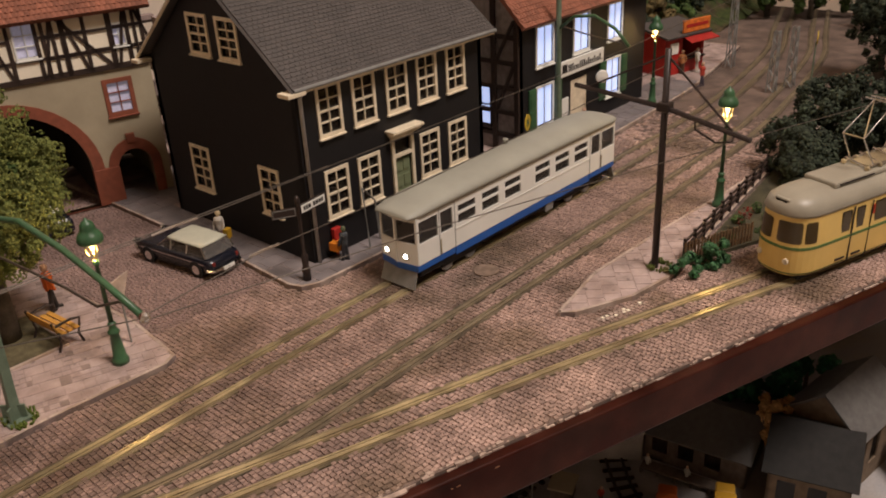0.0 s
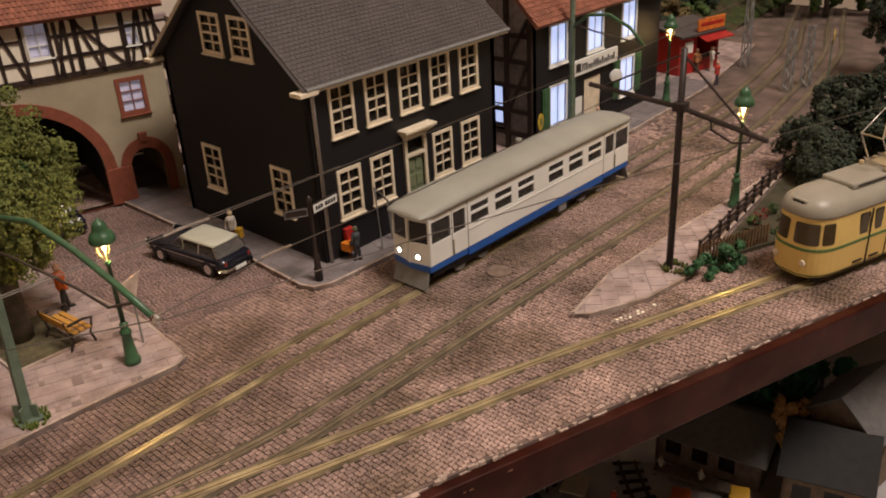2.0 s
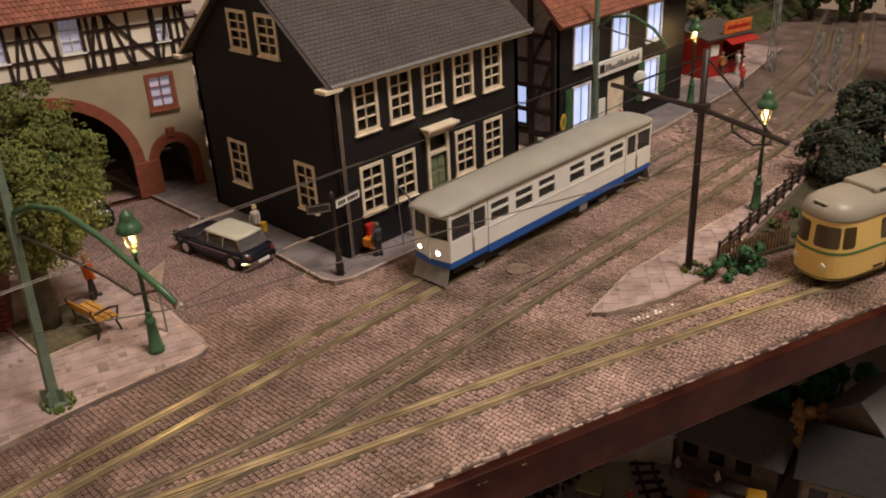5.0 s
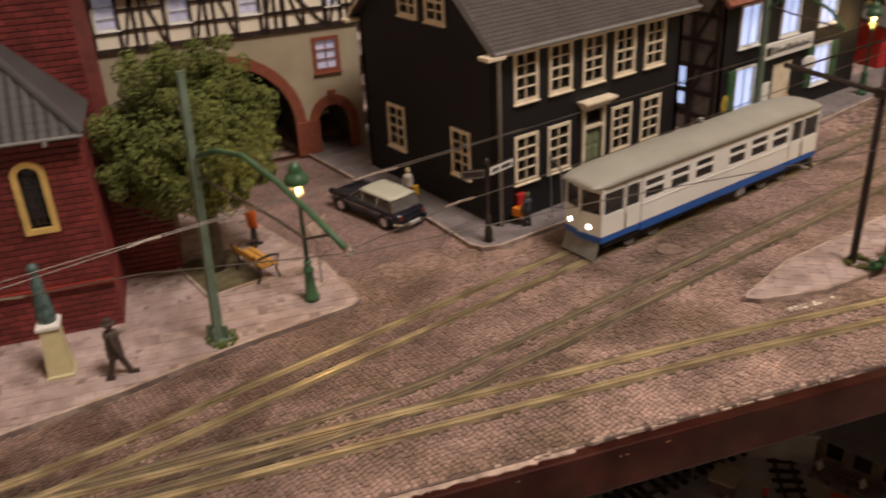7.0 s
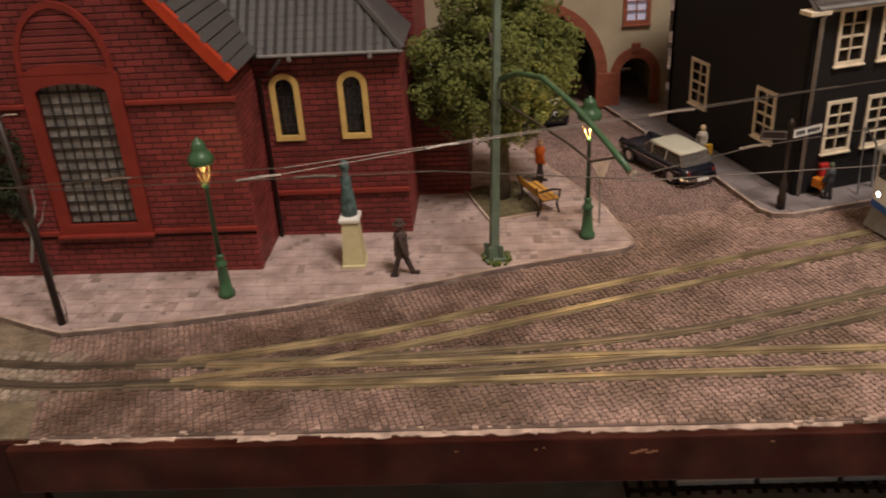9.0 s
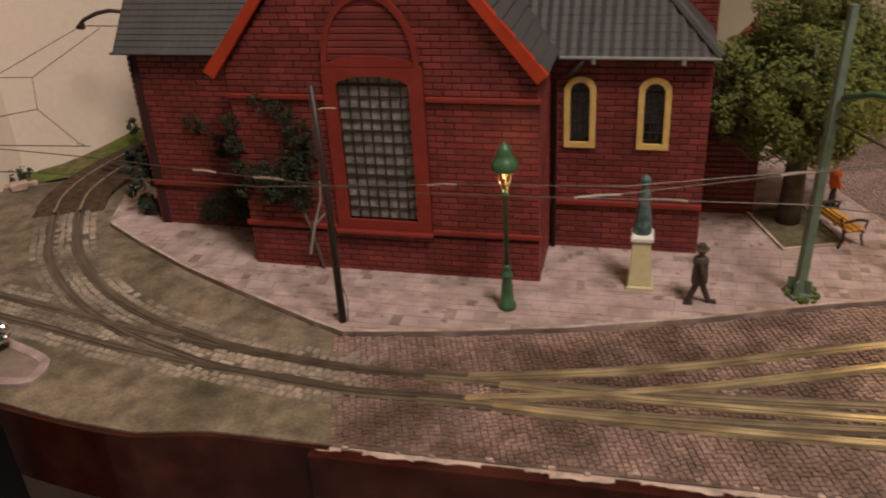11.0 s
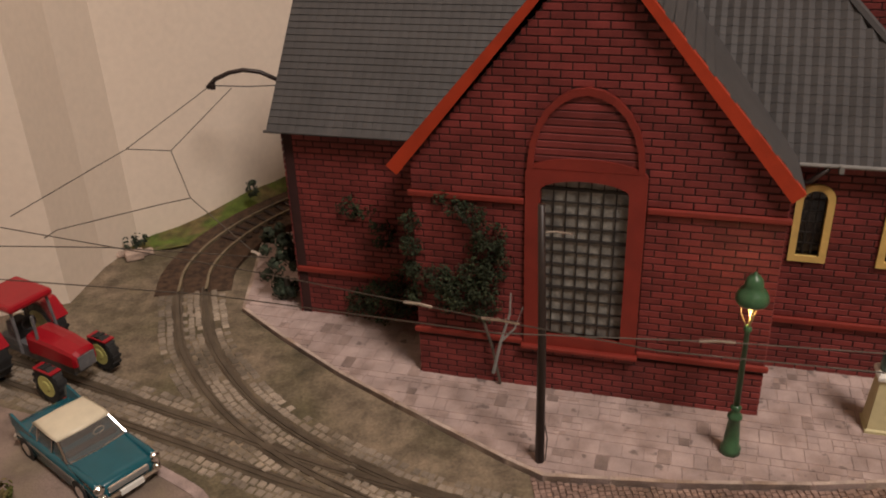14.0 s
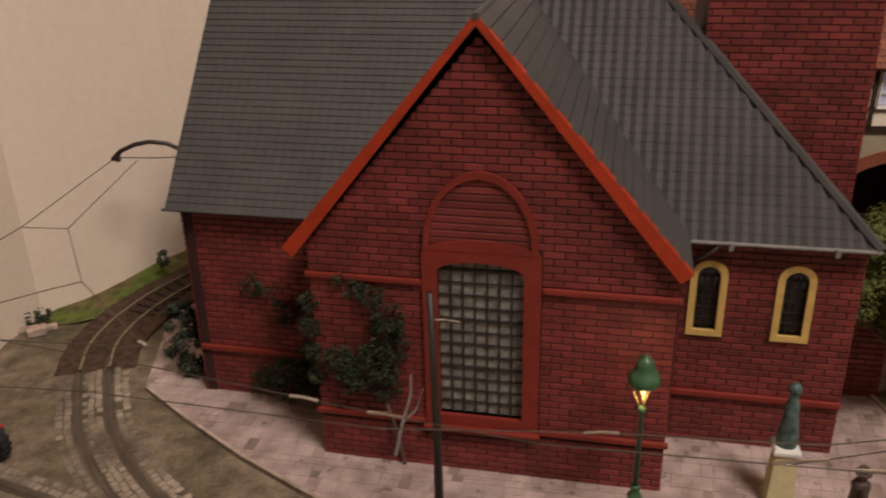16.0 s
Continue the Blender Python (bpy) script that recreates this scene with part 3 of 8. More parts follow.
# ---- church ----
CH = thing("church", -13.98, 39.42, 0.15, -18.8, "red brick church with grey tiled roofs and orange verges", "church")
CW, CA, CE = 12.5, 16.6, 8.7      # front width, apex, eave height
WIN = arch(4.6, 7.55, 2.5, 8.2, 8.62)
APEX = 6.02                       # the gable leans a little off the middle
front_outer = [(0, 0), (CW, 0), (CW, 8.95), (APEX, CA - 0.6), (0, 8.95)]
part("wall", panel(front_outer, [WIN], 0.4), M["mortar"], CH, "brick gable front")
wing_holes = [arch(13.35, 14.15, 4.95, 7.1, 7.5), arch(16.3, 17.1, 4.95, 7.1, 7.5)]
part("wall", panel(rect(CW - 0.2, 18.8, 0, CE), wing_holes, 0.4), M["mortar"], CH, at=pose(0, 3.35, 0))
part("wall", panel(rect(-6.5, 0.2, 0, CE), (), 0.4), M["mortar"], CH, at=pose(0, 3.35, 0))
part("wall", bx(0, 0.4, 0.4, 3.4, 0, 8.9), M["mortar"], CH)
part("wall", bx(CW - 0.4, CW, 0.4, 3.4, 0, 8.9), M["mortar"], CH)
part("wall", bx(18.4, 18.8, 3.75, 12, 0, CE), M["mortar"], CH)
part("wall", panel([(-6.5 + 0, 0), (4.9, 0), (4.9, CE), (-0.8, 15.6), (-6.5, CE)], (), 0.4), M["mortar"], CH, at=pose(-6.5, 8.2, 0, 0, 0, -90))
part("core", bx(-5.9, 18.2, 4.3, 12, 0.02, CE - 0.3), M["dark"], CH)
part("core", bx(0.5, CW - 0.5, 0.9, 4.2, 0.02, CE - 0.3), M["dark"], CH)


def tile_face(parent, origin, eu, es, poly, course, piece, material, lift=0.06, name="tile_field", rib=0.0, gap=0.03, stagger=0.5, reach=1.1):
    """Overlapping tiles laid on a slope: origin, the eave's direction, the way up, and the slope's outline in (along, up)."""
    eu, es = Vector(eu).normalized(), Vector(es).normalized()
    up = eu.cross(es).normalized()
    if up.z < 0:
        up = -up
    us, ss = [p[0] for p in poly], [p[1] for p in poly]
    V, F = [], []
    r = 0
    s = min(ss)
    o = Vector(origin)
    while s < max(ss):
        u = min(us) - piece * stagger * (r % 2)
        while u < max(us):
            if inside(u + piece / 2, s + course * 0.5, poly):
                k = len(V)
                a, b = u, u + piece - gap
                c = (a + b) / 2
                for uq, sq, h in ((a, s, lift), (c, s, lift + rib), (b, s, lift), (b, s + course * reach, 0.005 if reach > 1 else lift * 0.7), (c, s + course * reach, 0.005 + rib if reach > 1 else lift * 0.7 + rib), (a, s + course * reach, 0.005 if reach > 1 else lift * 0.7), (a, s, 0), (b, s, 0)):
                    V.append(tuple(o + eu * uq + es * sq + up * h))
                F += [(k, k + 1, k + 4, k + 5), (k + 1, k + 2, k + 3, k + 4), (k + 6, k + 7, k + 2, k + 1, k), (k + 6, k, k + 5), (k + 2, k + 7, k + 3)]
            u += piece
        s += course
        r += 1
    ob = raw(name, V, F, material, parent)
    return tagged(ob, kind="stuff")


def slab3(pts, t):
    """A flat slab of thickness t under the outline of 3D points."""
    bm = bmesh.new()
    p = [Vector(q) for q in pts]
    n = (p[1] - p[0]).cross(p[2] - p[0]).normalized()
    if n.z < 0:
        n = -n
    hi = [bm.verts.new(q) for q in p]
    lo = [bm.verts.new(q - n * t) for q in p]
    k = len(p)
    for i in range(k):
        bm.faces.new((hi[i], hi[(i + 1) % k], lo[(i + 1) % k], lo[i]))
    bm.faces.new(hi)
    bm.faces.new(lo[::-1])
    return bm


# church: roofs
RZ, RV = 16.1, 9.3
HE = 11.5                         # where the hip meets the ridge
nave = [(-6.95, 2.85, CE - 0.1), (19.0, 2.85, CE - 0.1), (HE, RV, RZ), (-6.95, RV, RZ)]
roof = part("roof", slab3(nave, 0.2), M["tile_grey"], CH, "grey pantile nave roof")
sl = math.hypot(RV - 2.85, RZ - CE + 0.1)
es = Vector((0, RV - 2.85, RZ - CE + 0.1)).normalized()
tile_face(roof, (-6.95, 2.85, CE - 0.1), (1, 0, 0), es, [(0.02, 0), (12.97, 0), (12.97, sl), (0.02, sl)], 0.3, 0.4, M["tile_grey"], 0.045, rib=0.012, stagger=0.0, gap=0.004)
tile_face(roof, (-6.95, 2.85, CE - 0.1), (1, 0, 0), es, [(12.97, 0), (25.95, 0), (HE + 6.95, sl), (12.97, sl)], 0.36, 0.42, M["tile_grey"], 0.022, rib=0.11, stagger=0.0, gap=0.004)
hip = [(19.0, 2.85, CE - 0.1), (19.0, 15.7, CE - 0.1), (HE, RV, RZ)]
part("roof", slab3(hip, 0.2), M["tile_grey"], CH)
part("roof", slab3([(19.0, 15.7, CE - 0.1), (-6.95, 15.7, CE - 0.1), (-6.95, RV, RZ), (HE, RV, RZ)], 0.2), M["tile_grey"], CH)
part("hip_ridge", tube(bmesh.new(), [(19.05, 2.8, CE - 0.02), (HE, RV, RZ + 0.05)], 0.17, 6), M["tile_grey"], CH)
part("ridge", tube(bmesh.new(), [(-6.95, RV, RZ + 0.05), (HE, RV, RZ + 0.05)], 0.17, 6), M["tile_grey"], CH)
for sgn in (0, 1):
    ue, um = (-0.72, APEX) if sgn == 0 else (CW + 0.32, APEX)
    slope = [(ue, -0.35, CE + 0.05), (ue, 3.6, CE + 0.05), (um, RV + 0.2, CA), (um, -0.35, CA)]
    gr = part("roof", slab3(slope, 0.18), M["tile_grey"], CH, "grey tiled cross-gable roof")
    es = Vector((um - ue, 0, CA - CE - 0.05))
    L = es.length
    tile_face(gr, (ue, -0.35, CE + 0.05), (0, 1, 0), es, [(0.34, 0), (3.95, 0), (9.85, L), (0.34, L)], 0.52, 0.6, M["tile_grey"], 0.09, rib=0.0, stagger=0.5, gap=0.0, reach=0.9)
    a, b = Vector((ue - (0.06 if sgn == 0 else -0.06), -0.38, CE + 0.1)), Vector((um, -0.38, CA + 0.1))
    d = (b - a).normalized()
    nrm = Vector((-d.z, 0, d.x)) * (1 if sgn == 0 else -1)
    vg = bmesh.new()
    w = 0.5
    ps = [a, b, b - nrm * w, a - nrm * w]
    ps[2].x = um
    f0 = [vg.verts.new(p) for p in ps]
    f1 = [vg.verts.new(p + Vector((0, 0.32, 0))) for p in ps]
    for i in range(4):
        vg.faces.new((f0[i], f0[(i + 1) % 4], f1[(i + 1) % 4], f1[i]))
    vg.faces.new(f0)
    vg.faces.new(f1[::-1])
    part("verge_board", vg, M["orange_trim"], CH, "orange-red painted verge board")
part("ridge", tube(bmesh.new(), [(APEX, -0.4, CA + 0.02), (APEX, RV, CA + 0.02)], 0.12, 6), M["tile_grey"], CH)
part("gutter", tube(bmesh.new(), [(CW + 0.45, 2.75, CE - 0.08), (19.05, 2.75, CE - 0.08)], 0.075, 8), M["grey_metal"], CH, "pale grey gutter")
part("gutter", tube(bmesh.new(), [(-7.0, 2.75, CE - 0.1), (-0.7, 2.75, CE - 0.1)], 0.06, 8), M["tile_grey"], CH)
for u in (14.2, 17.6):
    part("gutter_bracket", bx(u, u + 0.16, 2.58, 2.8, CE - 0.3, CE, 0.02), M["grey_metal"], CH)
part("downpipe", tube(bmesh.new(), [(13.9, 2.8, CE - 0.2), (13.4, 2.95, CE - 0.75), (12.75, 3.15, CE - 1.0), (12.72, 3.15, 0.1)], 0.09, 8), M["black_iron"], CH, smooth=True)


def arch_band(inner, outer, depth):
    return panel(outer, [inner], depth)


# church: great window
gw = part("window", arch_band(WIN, arch(4.08, 8.12, 1.95, 8.85, 9.4), 0.42), M["red_trim"], CH, "red-framed leaded church window", at=pose(0, -0.16, 0))
part("sill", bx(4.0, 8.2, -0.22, 0.1, 1.9, 2.06, 0.04), M["red_trim"], gw, at=pose(0, 0.02, 0))
part("pane", panel(arch(4.58, 7.57, 2.48, 8.2, 8.64), (), 0.05), M["lead_glass"], gw, at=pose(0, 0.335, 0))
for i in range(1, 7):
    u = 4.6 + 2.95 * i / 7
    part("glazing_bar", bx(u - 0.02, u + 0.02, 0.26, 0.34, 2.5, 8.5), M["bar"], gw)
for j in range(1, 13):
    z = 2.5 + 0.475 * j
    t = 0.05 if j % 4 == 0 else 0.018
    part("glazing_bar", bx(4.6, 7.55, 0.25, 0.33, z - t, z + t), M["bar"], gw)
blind_o, blind_i = arch(4.15, 8.0, 9.0, 9.15, 11.8), arch(4.36, 7.79, 9.0, 9.15, 11.55)
part("blind_arch", panel(blind_i, (), 0.1), M["mortar"], CH, "red brick blind arch panel", at=pose(0, -0.06, 0))
part("arch_moulding", panel([(p[0], p[1]) for p in blind_o], [[(u, z + 0.001) for u, z in blind_i]], 0.22), M["red_trim"], CH, at=pose(0, -0.18, 0))
for z in (1.95, 7.6):
    for u0, u1 in ((-0.15, 4.05), (8.15, CW + 0.15)):
        part("string_course", bx(u0, u1, -0.16, 0.0, z, z + 0.24, 0.06), M["red_trim"], CH)
    for u0, u1 in ((-6.5, -0.05), (CW + 0.05, 18.85)):
        if z < 3:
            part("string_course", bx(u0, u1, 3.17, 3.35, 2.1, 2.35, 0.05), M["red_trim"], CH)
for u in (13.35, 16.3):
    wn = part("window", arch_band(arch(u, u + 0.8, 4.95, 7.1, 7.5), arch(u - 0.24, u + 1.04, 4.72, 7.15, 7.74), 0.3), M["yellow_trim"], CH, "yellow-framed arched window", at=pose(0, 3.22, 0))
    part("pane", bx(u, u + 0.8, 0.3, 0.34, 4.95, 7.5), M["pane"], wn)
    gb = bmesh.new()
    for i in range(1, 3):
        box(gb, u + 0.8 * i / 3 - 0.02, u + 0.8 * i / 3 + 0.02, 0.24, 0.29, 4.95, 7.4)
    for j in range(1, 6):
        box(gb, u, u + 0.8, 0.24, 0.29, 4.95 + 0.42 * j - 0.015, 4.95 + 0.42 * j + 0.015)
    part("glazing_lattice", gb, M["bar"], wn)
# church: tower behind the wing
part("tower", bx(13.15, 19.1, 7.8, 14.6, 0, 26), M["mortar"], CH, "square red brick church tower")
part("apse_wall", bx(18.0, 21.4, 7.6, 14.2, 0, 4.6, 0.05), M["mortar"], CH)

# ---- gate house ----
GA = -15.0
GH = thing("gate_house", 20.0, 49.9, 0.1, GA, "half-timbered gate house over a large plastered archway", "house")
big_in, big_out = arch(-8.3, 0.35, 0, 2.2, 6.3, 20), arch(-8.95, 1.0, 0, 2.2, 6.95, 20)
sm_in, sm_out = arch(1.75, 3.75, 0, 1.95, 3.05), arch(1.2, 4.3, 0, 1.95, 3.7)
rw = rect(2.1, 3.3, 5.35, 7.05)
part("wall", panel(rect(-16, 4.75, 0, 7.85), [arch(-8.3, 0.35, 0.002, 2.2, 6.3, 20), arch(1.75, 3.75, 0.002, 1.95, 3.05), rw], 0.5), M["plaster"], GH, "beige plastered lower wall")
part("arch_surround", panel(big_out, [[(u, z + 0.002) for u, z in big_in]], 0.55), M["arch"], GH, "brown-red stone arch", at=pose(0, -0.1, 0))
part("arch_surround", panel(sm_out, [[(u, z + 0.002) for u, z in sm_in]], 0.55), M["arch"], GH, at=pose(0, -0.14, 0))
part("keystone", bx(2.5, 3.0, -0.22, 0, 3.45, 4.0, 0.03), M["arch"], GH)
part("pier", bx(0.3, 1.8, -0.2, 0.3, 0, 2.2, 0.03), M["arch"], GH)
rwin = sash_window(GH, 1.2, 1.7, 2, 3, pose(2.1, 0, 5.35), 0.24, "lit_dim", "arch", 0.05)
# half-timbered storey
hz0, hz1 = 7.85, 11.2
wins = [(-9.85, 1.05, 9.2, 10.95), (-5.95, 1.05, 9.2, 10.95), (-2.05, 1.05, 9.2, 10.95), (3.05, 0.6, 9.15, 10.25), (-13.7, 1.05, 9.2, 10.95)]
part("wall", panel(rect(-16, 4.75, hz0, hz1), [rect(u, u + w, z0, z1) for u, w, z0, z1 in wins], 0.4), M["infill"], GH, "white infill between dark timbers", at=pose(0, -0.05, 0))
for k, (u, w, z0, z1) in enumerate(wins):
    sash_window(GH, w, z1 - z0, 2, 3 if w > 0.8 else 2, pose(u, -0.05, z0), 0.1, "lit_dim", "white", 0.05)


def beam(u0, z0, u1, z1, w=0.2):
    a, b = Vector((u0, -0.14, z0)), Vector((u1, -0.14, z1))
    d = (b - a).normalized()
    n = Vector((-d.z, 0, d.x)) * w / 2
    bm = bmesh.new()
    f0 = [bm.verts.new(p) for p in (a - n, b - n, b + n, a + n)]
    f1 = [bm.verts.new(p + Vector((0, 0.1, 0))) for p in (a - n, b - n, b + n, a + n)]
    for i in range(4):
        bm.faces.new((f0[i], f0[(i + 1) % 4], f1[(i + 1) % 4], f1[i]))
    bm.faces.new(f0)
    bm.faces.new(f1[::-1])
    part("timber", bm, M["timber"], GH)


beam(-16, hz0 + 0.12, 4.75, hz0 + 0.12, 0.3)
beam(-16, hz1 - 0.05, 4.75, hz1 - 0.05, 0.24)
for k in range(-4, 2):
    u = k * 3.9 + 1.85
    for du in (-0.25, 1.15):
        beam(u + du - 0.05, hz0, u + du - 0.05, hz1) if k < 1 else None
    if k < 1:
        beam(u + 1.3, hz0 + 0.15, u + 1.95, hz1, 0.17)
        beam(u + 1.95, hz0, u + 1.95, hz1, 0.19)
        beam(u + 3.5, hz0 + 0.15, u + 2.45, hz1, 0.17)
        beam(u + 2.4, hz0, u + 2.4, hz1, 0.17)
        beam(u + 1.2, 9.0, u + 3.5, 9.0, 0.16)
        beam(u + 1.2, 10.15, u + 3.5, 10.15, 0.14)
        beam(u - 0.2, 9.02, u + 1.1, 9.02, 0.16)
beam(0.1, hz1 - 0.1, 2.75, hz0 + 0.2, 0.19)
for u in (-0.6, 0.45, 2.85, 3.85, 4.65):
    beam(u, hz0, u, hz1)
for z in (8.95, 10.1):
    beam(-0.6, z, 4.7, z, 0.15)
part("wall", bx(4.35, 4.75, 0.5, 9, 0, hz1), M["plaster"], GH)
# back, passage and ceiling near-black: the archway's shade put into their colour
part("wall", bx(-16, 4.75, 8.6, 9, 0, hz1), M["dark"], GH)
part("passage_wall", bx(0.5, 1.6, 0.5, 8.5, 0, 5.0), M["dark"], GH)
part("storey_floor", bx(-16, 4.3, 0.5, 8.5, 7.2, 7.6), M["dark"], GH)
gr = [(-16.5, -0.7, hz1 - 0.05), (5.2, -0.7, hz1 - 0.05), (5.2, 4.5, 16.5), (-16.5, 4.5, 16.5)]
rf = part("roof", slab3(gr, 0.25), M["roof_red"], GH, "red-brown tiled roof")
es = Vector((0, 5.2, 16.5 - hz1 + 0.05))
tile_face(rf, gr[0], (1, 0, 0), es, [(0.02, 0), (21.7, 0), (21.7, es.length), (0.02, es.length)], 0.34, 0.28, M["roof_red"], 0.05, rib=0.03)
part("roof", slab3([(5.2, 9.7, hz1), (-16.5, 9.7, hz1), (-16.5, 4.5, 16.5), (5.2, 4.5, 16.5)], 0.25), M["roof_red"], GH)
part("gable", panel([(0, 0), (9.0, 0), (4.5, 5.2)], (), 0.3), M["plaster"], GH, at=pose(4.75, 0, hz1, 0, 0, 90))
ruin = bmesh.new()
rr = random.Random(8)
for i in range(26):
    x, y, z = rr.uniform(4.8, 6.2), rr.uniform(0.5, 5), rr.uniform(0, 10.5)
    box(ruin, x, x + rr.uniform(0.5, 1.2), y, y + rr.uniform(0.5, 1.0), z, z + rr.uniform(0.4, 0.9))
part("stone_quoins", ruin, M["slab_bed"], GH, "rough grey stones between the houses")

# ---- inn with lit windows ----
HX, HY, HW, HD, HT = 41.2, 34.4, 15.2, 9.5, 8.5
INN = thing("inn", HX, HY, 0.15, 0, "black slate inn with lit windows and green shutters", "house")
iw = [(1.75, 1.7, 5.35, 7.7), (5.9, 1.7, 5.35, 7.7), (10.1, 1.7, 5.35, 7.7)]
ig = [(1.75, 1.7, 1.35, 3.85), (10.0, 1.7, 1.35, 3.85)]
part("wall", panel(rect(0, HW, 0, HT), [rect(u, u + w, a, b) for u, w, a, b in iw + ig] + [rect(5.6, 7.6, 0.02, 3.5)], 0.3), M["slate_wall"], INN)
for u, w, a, b in iw + ig:
    sash_window(INN, w, b - a, 2, 1, pose(u, 0, a), 0.14, "lit_blue", "white", 0.05)
for u, w, a, b in ig:
    for su in (u - 0.95, u + w + 0.15):
        sh = part("shutter", bx(su, su + 0.8, -0.14, -0.02, a - 0.1, b + 0.1, 0.02), M["green_iron"], INN, "dark green shutter")
        part("shutter_panel", bx(su + 0.12, su + 0.68, -0.18, -0.14, a + 0.1, (a + b) / 2 - 0.1, 0.02), M["green_iron"], sh)
        part("shutter_panel", bx(su + 0.12, su + 0.68, -0.18, -0.14, (a + b) / 2 + 0.1, b - 0.1, 0.02), M["green_iron"], sh)
part("door", bx(5.6, 7.6, 0.05, 0.2, 0.02, 3.5, 0.03), M["cream"], INN, "pale door with notices")
part("notice", bx(4.3, 5.2, -0.12, -0.02, 1.3, 2.5), M["white"], INN)
sign = part("name_board", bx(3.85, 9.2, -0.28, -0.08, 4.05, 5.05, 0.03), M["white"], INN, "white name board with dark lettering")
lt = bmesh.new()
rr = random.Random(3)
box(lt, 4.2, 4.75, -0.3, -0.28, 4.3, 4.85)
u = 4.9
while u < 8.7:
    w = rr.uniform(0.1, 0.2)
    box(lt, u, u + w, -0.3, -0.28, 4.35, 4.6 + rr.choice((0, 0, 0.16)))
    u += w + 0.09
part("lettering", lt, M["dark"], sign)
ball = part("round_sign", lathe(bmesh.new(), [(0.05, 0), (0.4, 0.05), (0.46, 0.14), (0.4, 0.22), (0.05, 0.26)], 16), M["white"], INN, "round white hanging sign", at=pose(7.5, -1.2, 3.55, 90, 0, -40))
part("side_wall", panel([(0, 0), (HD, 0), (HD, HT), (HD / 2, 13.5), (0, HT)], [rect(HD - 4.2, HD - 2.4, 1.6, 4.2)], 0.3), mat("dark_render", (0.30, 0.265, 0.25), 0.9), INN, "dark rendered side wall with black timbers", at=pose(0, HD, 0, 0, 0, -90))
sw = sash_window(INN, 1.8, 2.6, 1, 2, pose(0, HD, 0, 0, 0, -90) @ pose(HD - 4.2, 0, 1.6), 0.12, "lit_blue", "timber", 0.06)
for y in (0.2, 2.0, 4.3, 6.4, 8.6):
    part("timber", bx(-0.16, 0, y - 0.17, y + 0.17, 0, HT + (0 if y < 1 else 1.5)), M["timber"], INN)
for z in (1.1, 2.6, 4.2, 5.8, 7.4):
    part("timber", bx(-0.14, 0, 0, HD, z - 0.14, z + 0.14), M["timber"], INN)
for y0, y1 in ((0.4, 1.8), (4.4, 6.2)):
    for z0, z1 in ((2.7, 5.7), (5.9, 8.4)):
        part("timber", tube(bmesh.new(), [(-0.08, y1, z0), (-0.08, y0, z1)], 0.14, 4), M["timber"], INN, "slanting dark brace")
part("wall", bx(HW - 0.3, HW, 0.3, HD, 0, HT), M["slate_wall"], INN)
part("interior", bx(0.6, HW - 0.6, 0.9, HD, 0.02, HT), M["dark"], INN)
ir = [(-0.4, -0.7, HT - 0.35), (HW + 0.4, -0.7, HT - 0.35), (HW + 0.4, HD / 2, 13.6), (-0.4, HD / 2, 13.6)]
rf = part("roof", slab3(ir, 0.25), M["roof_red"], INN, "red-brown tiled roof")
es = Vector((0, HD / 2 + 0.7, 13.6 - HT + 0.35))
tile_face(rf, ir[0], (1, 0, 0), es, [(0.02, 0), (HW + 0.8, 0), (HW + 0.8, es.length), (0.02, es.length)], 0.34, 0.3, M["roof_red"], 0.05, rib=0.03)
part("roof", slab3([(HW + 0.4, HD + 0.7, HT - 0.35), (-0.4, HD + 0.7, HT - 0.35), (-0.4, HD / 2, 13.6), (HW + 0.4, HD / 2, 13.6)], 0.25), M["roof_red"], INN)


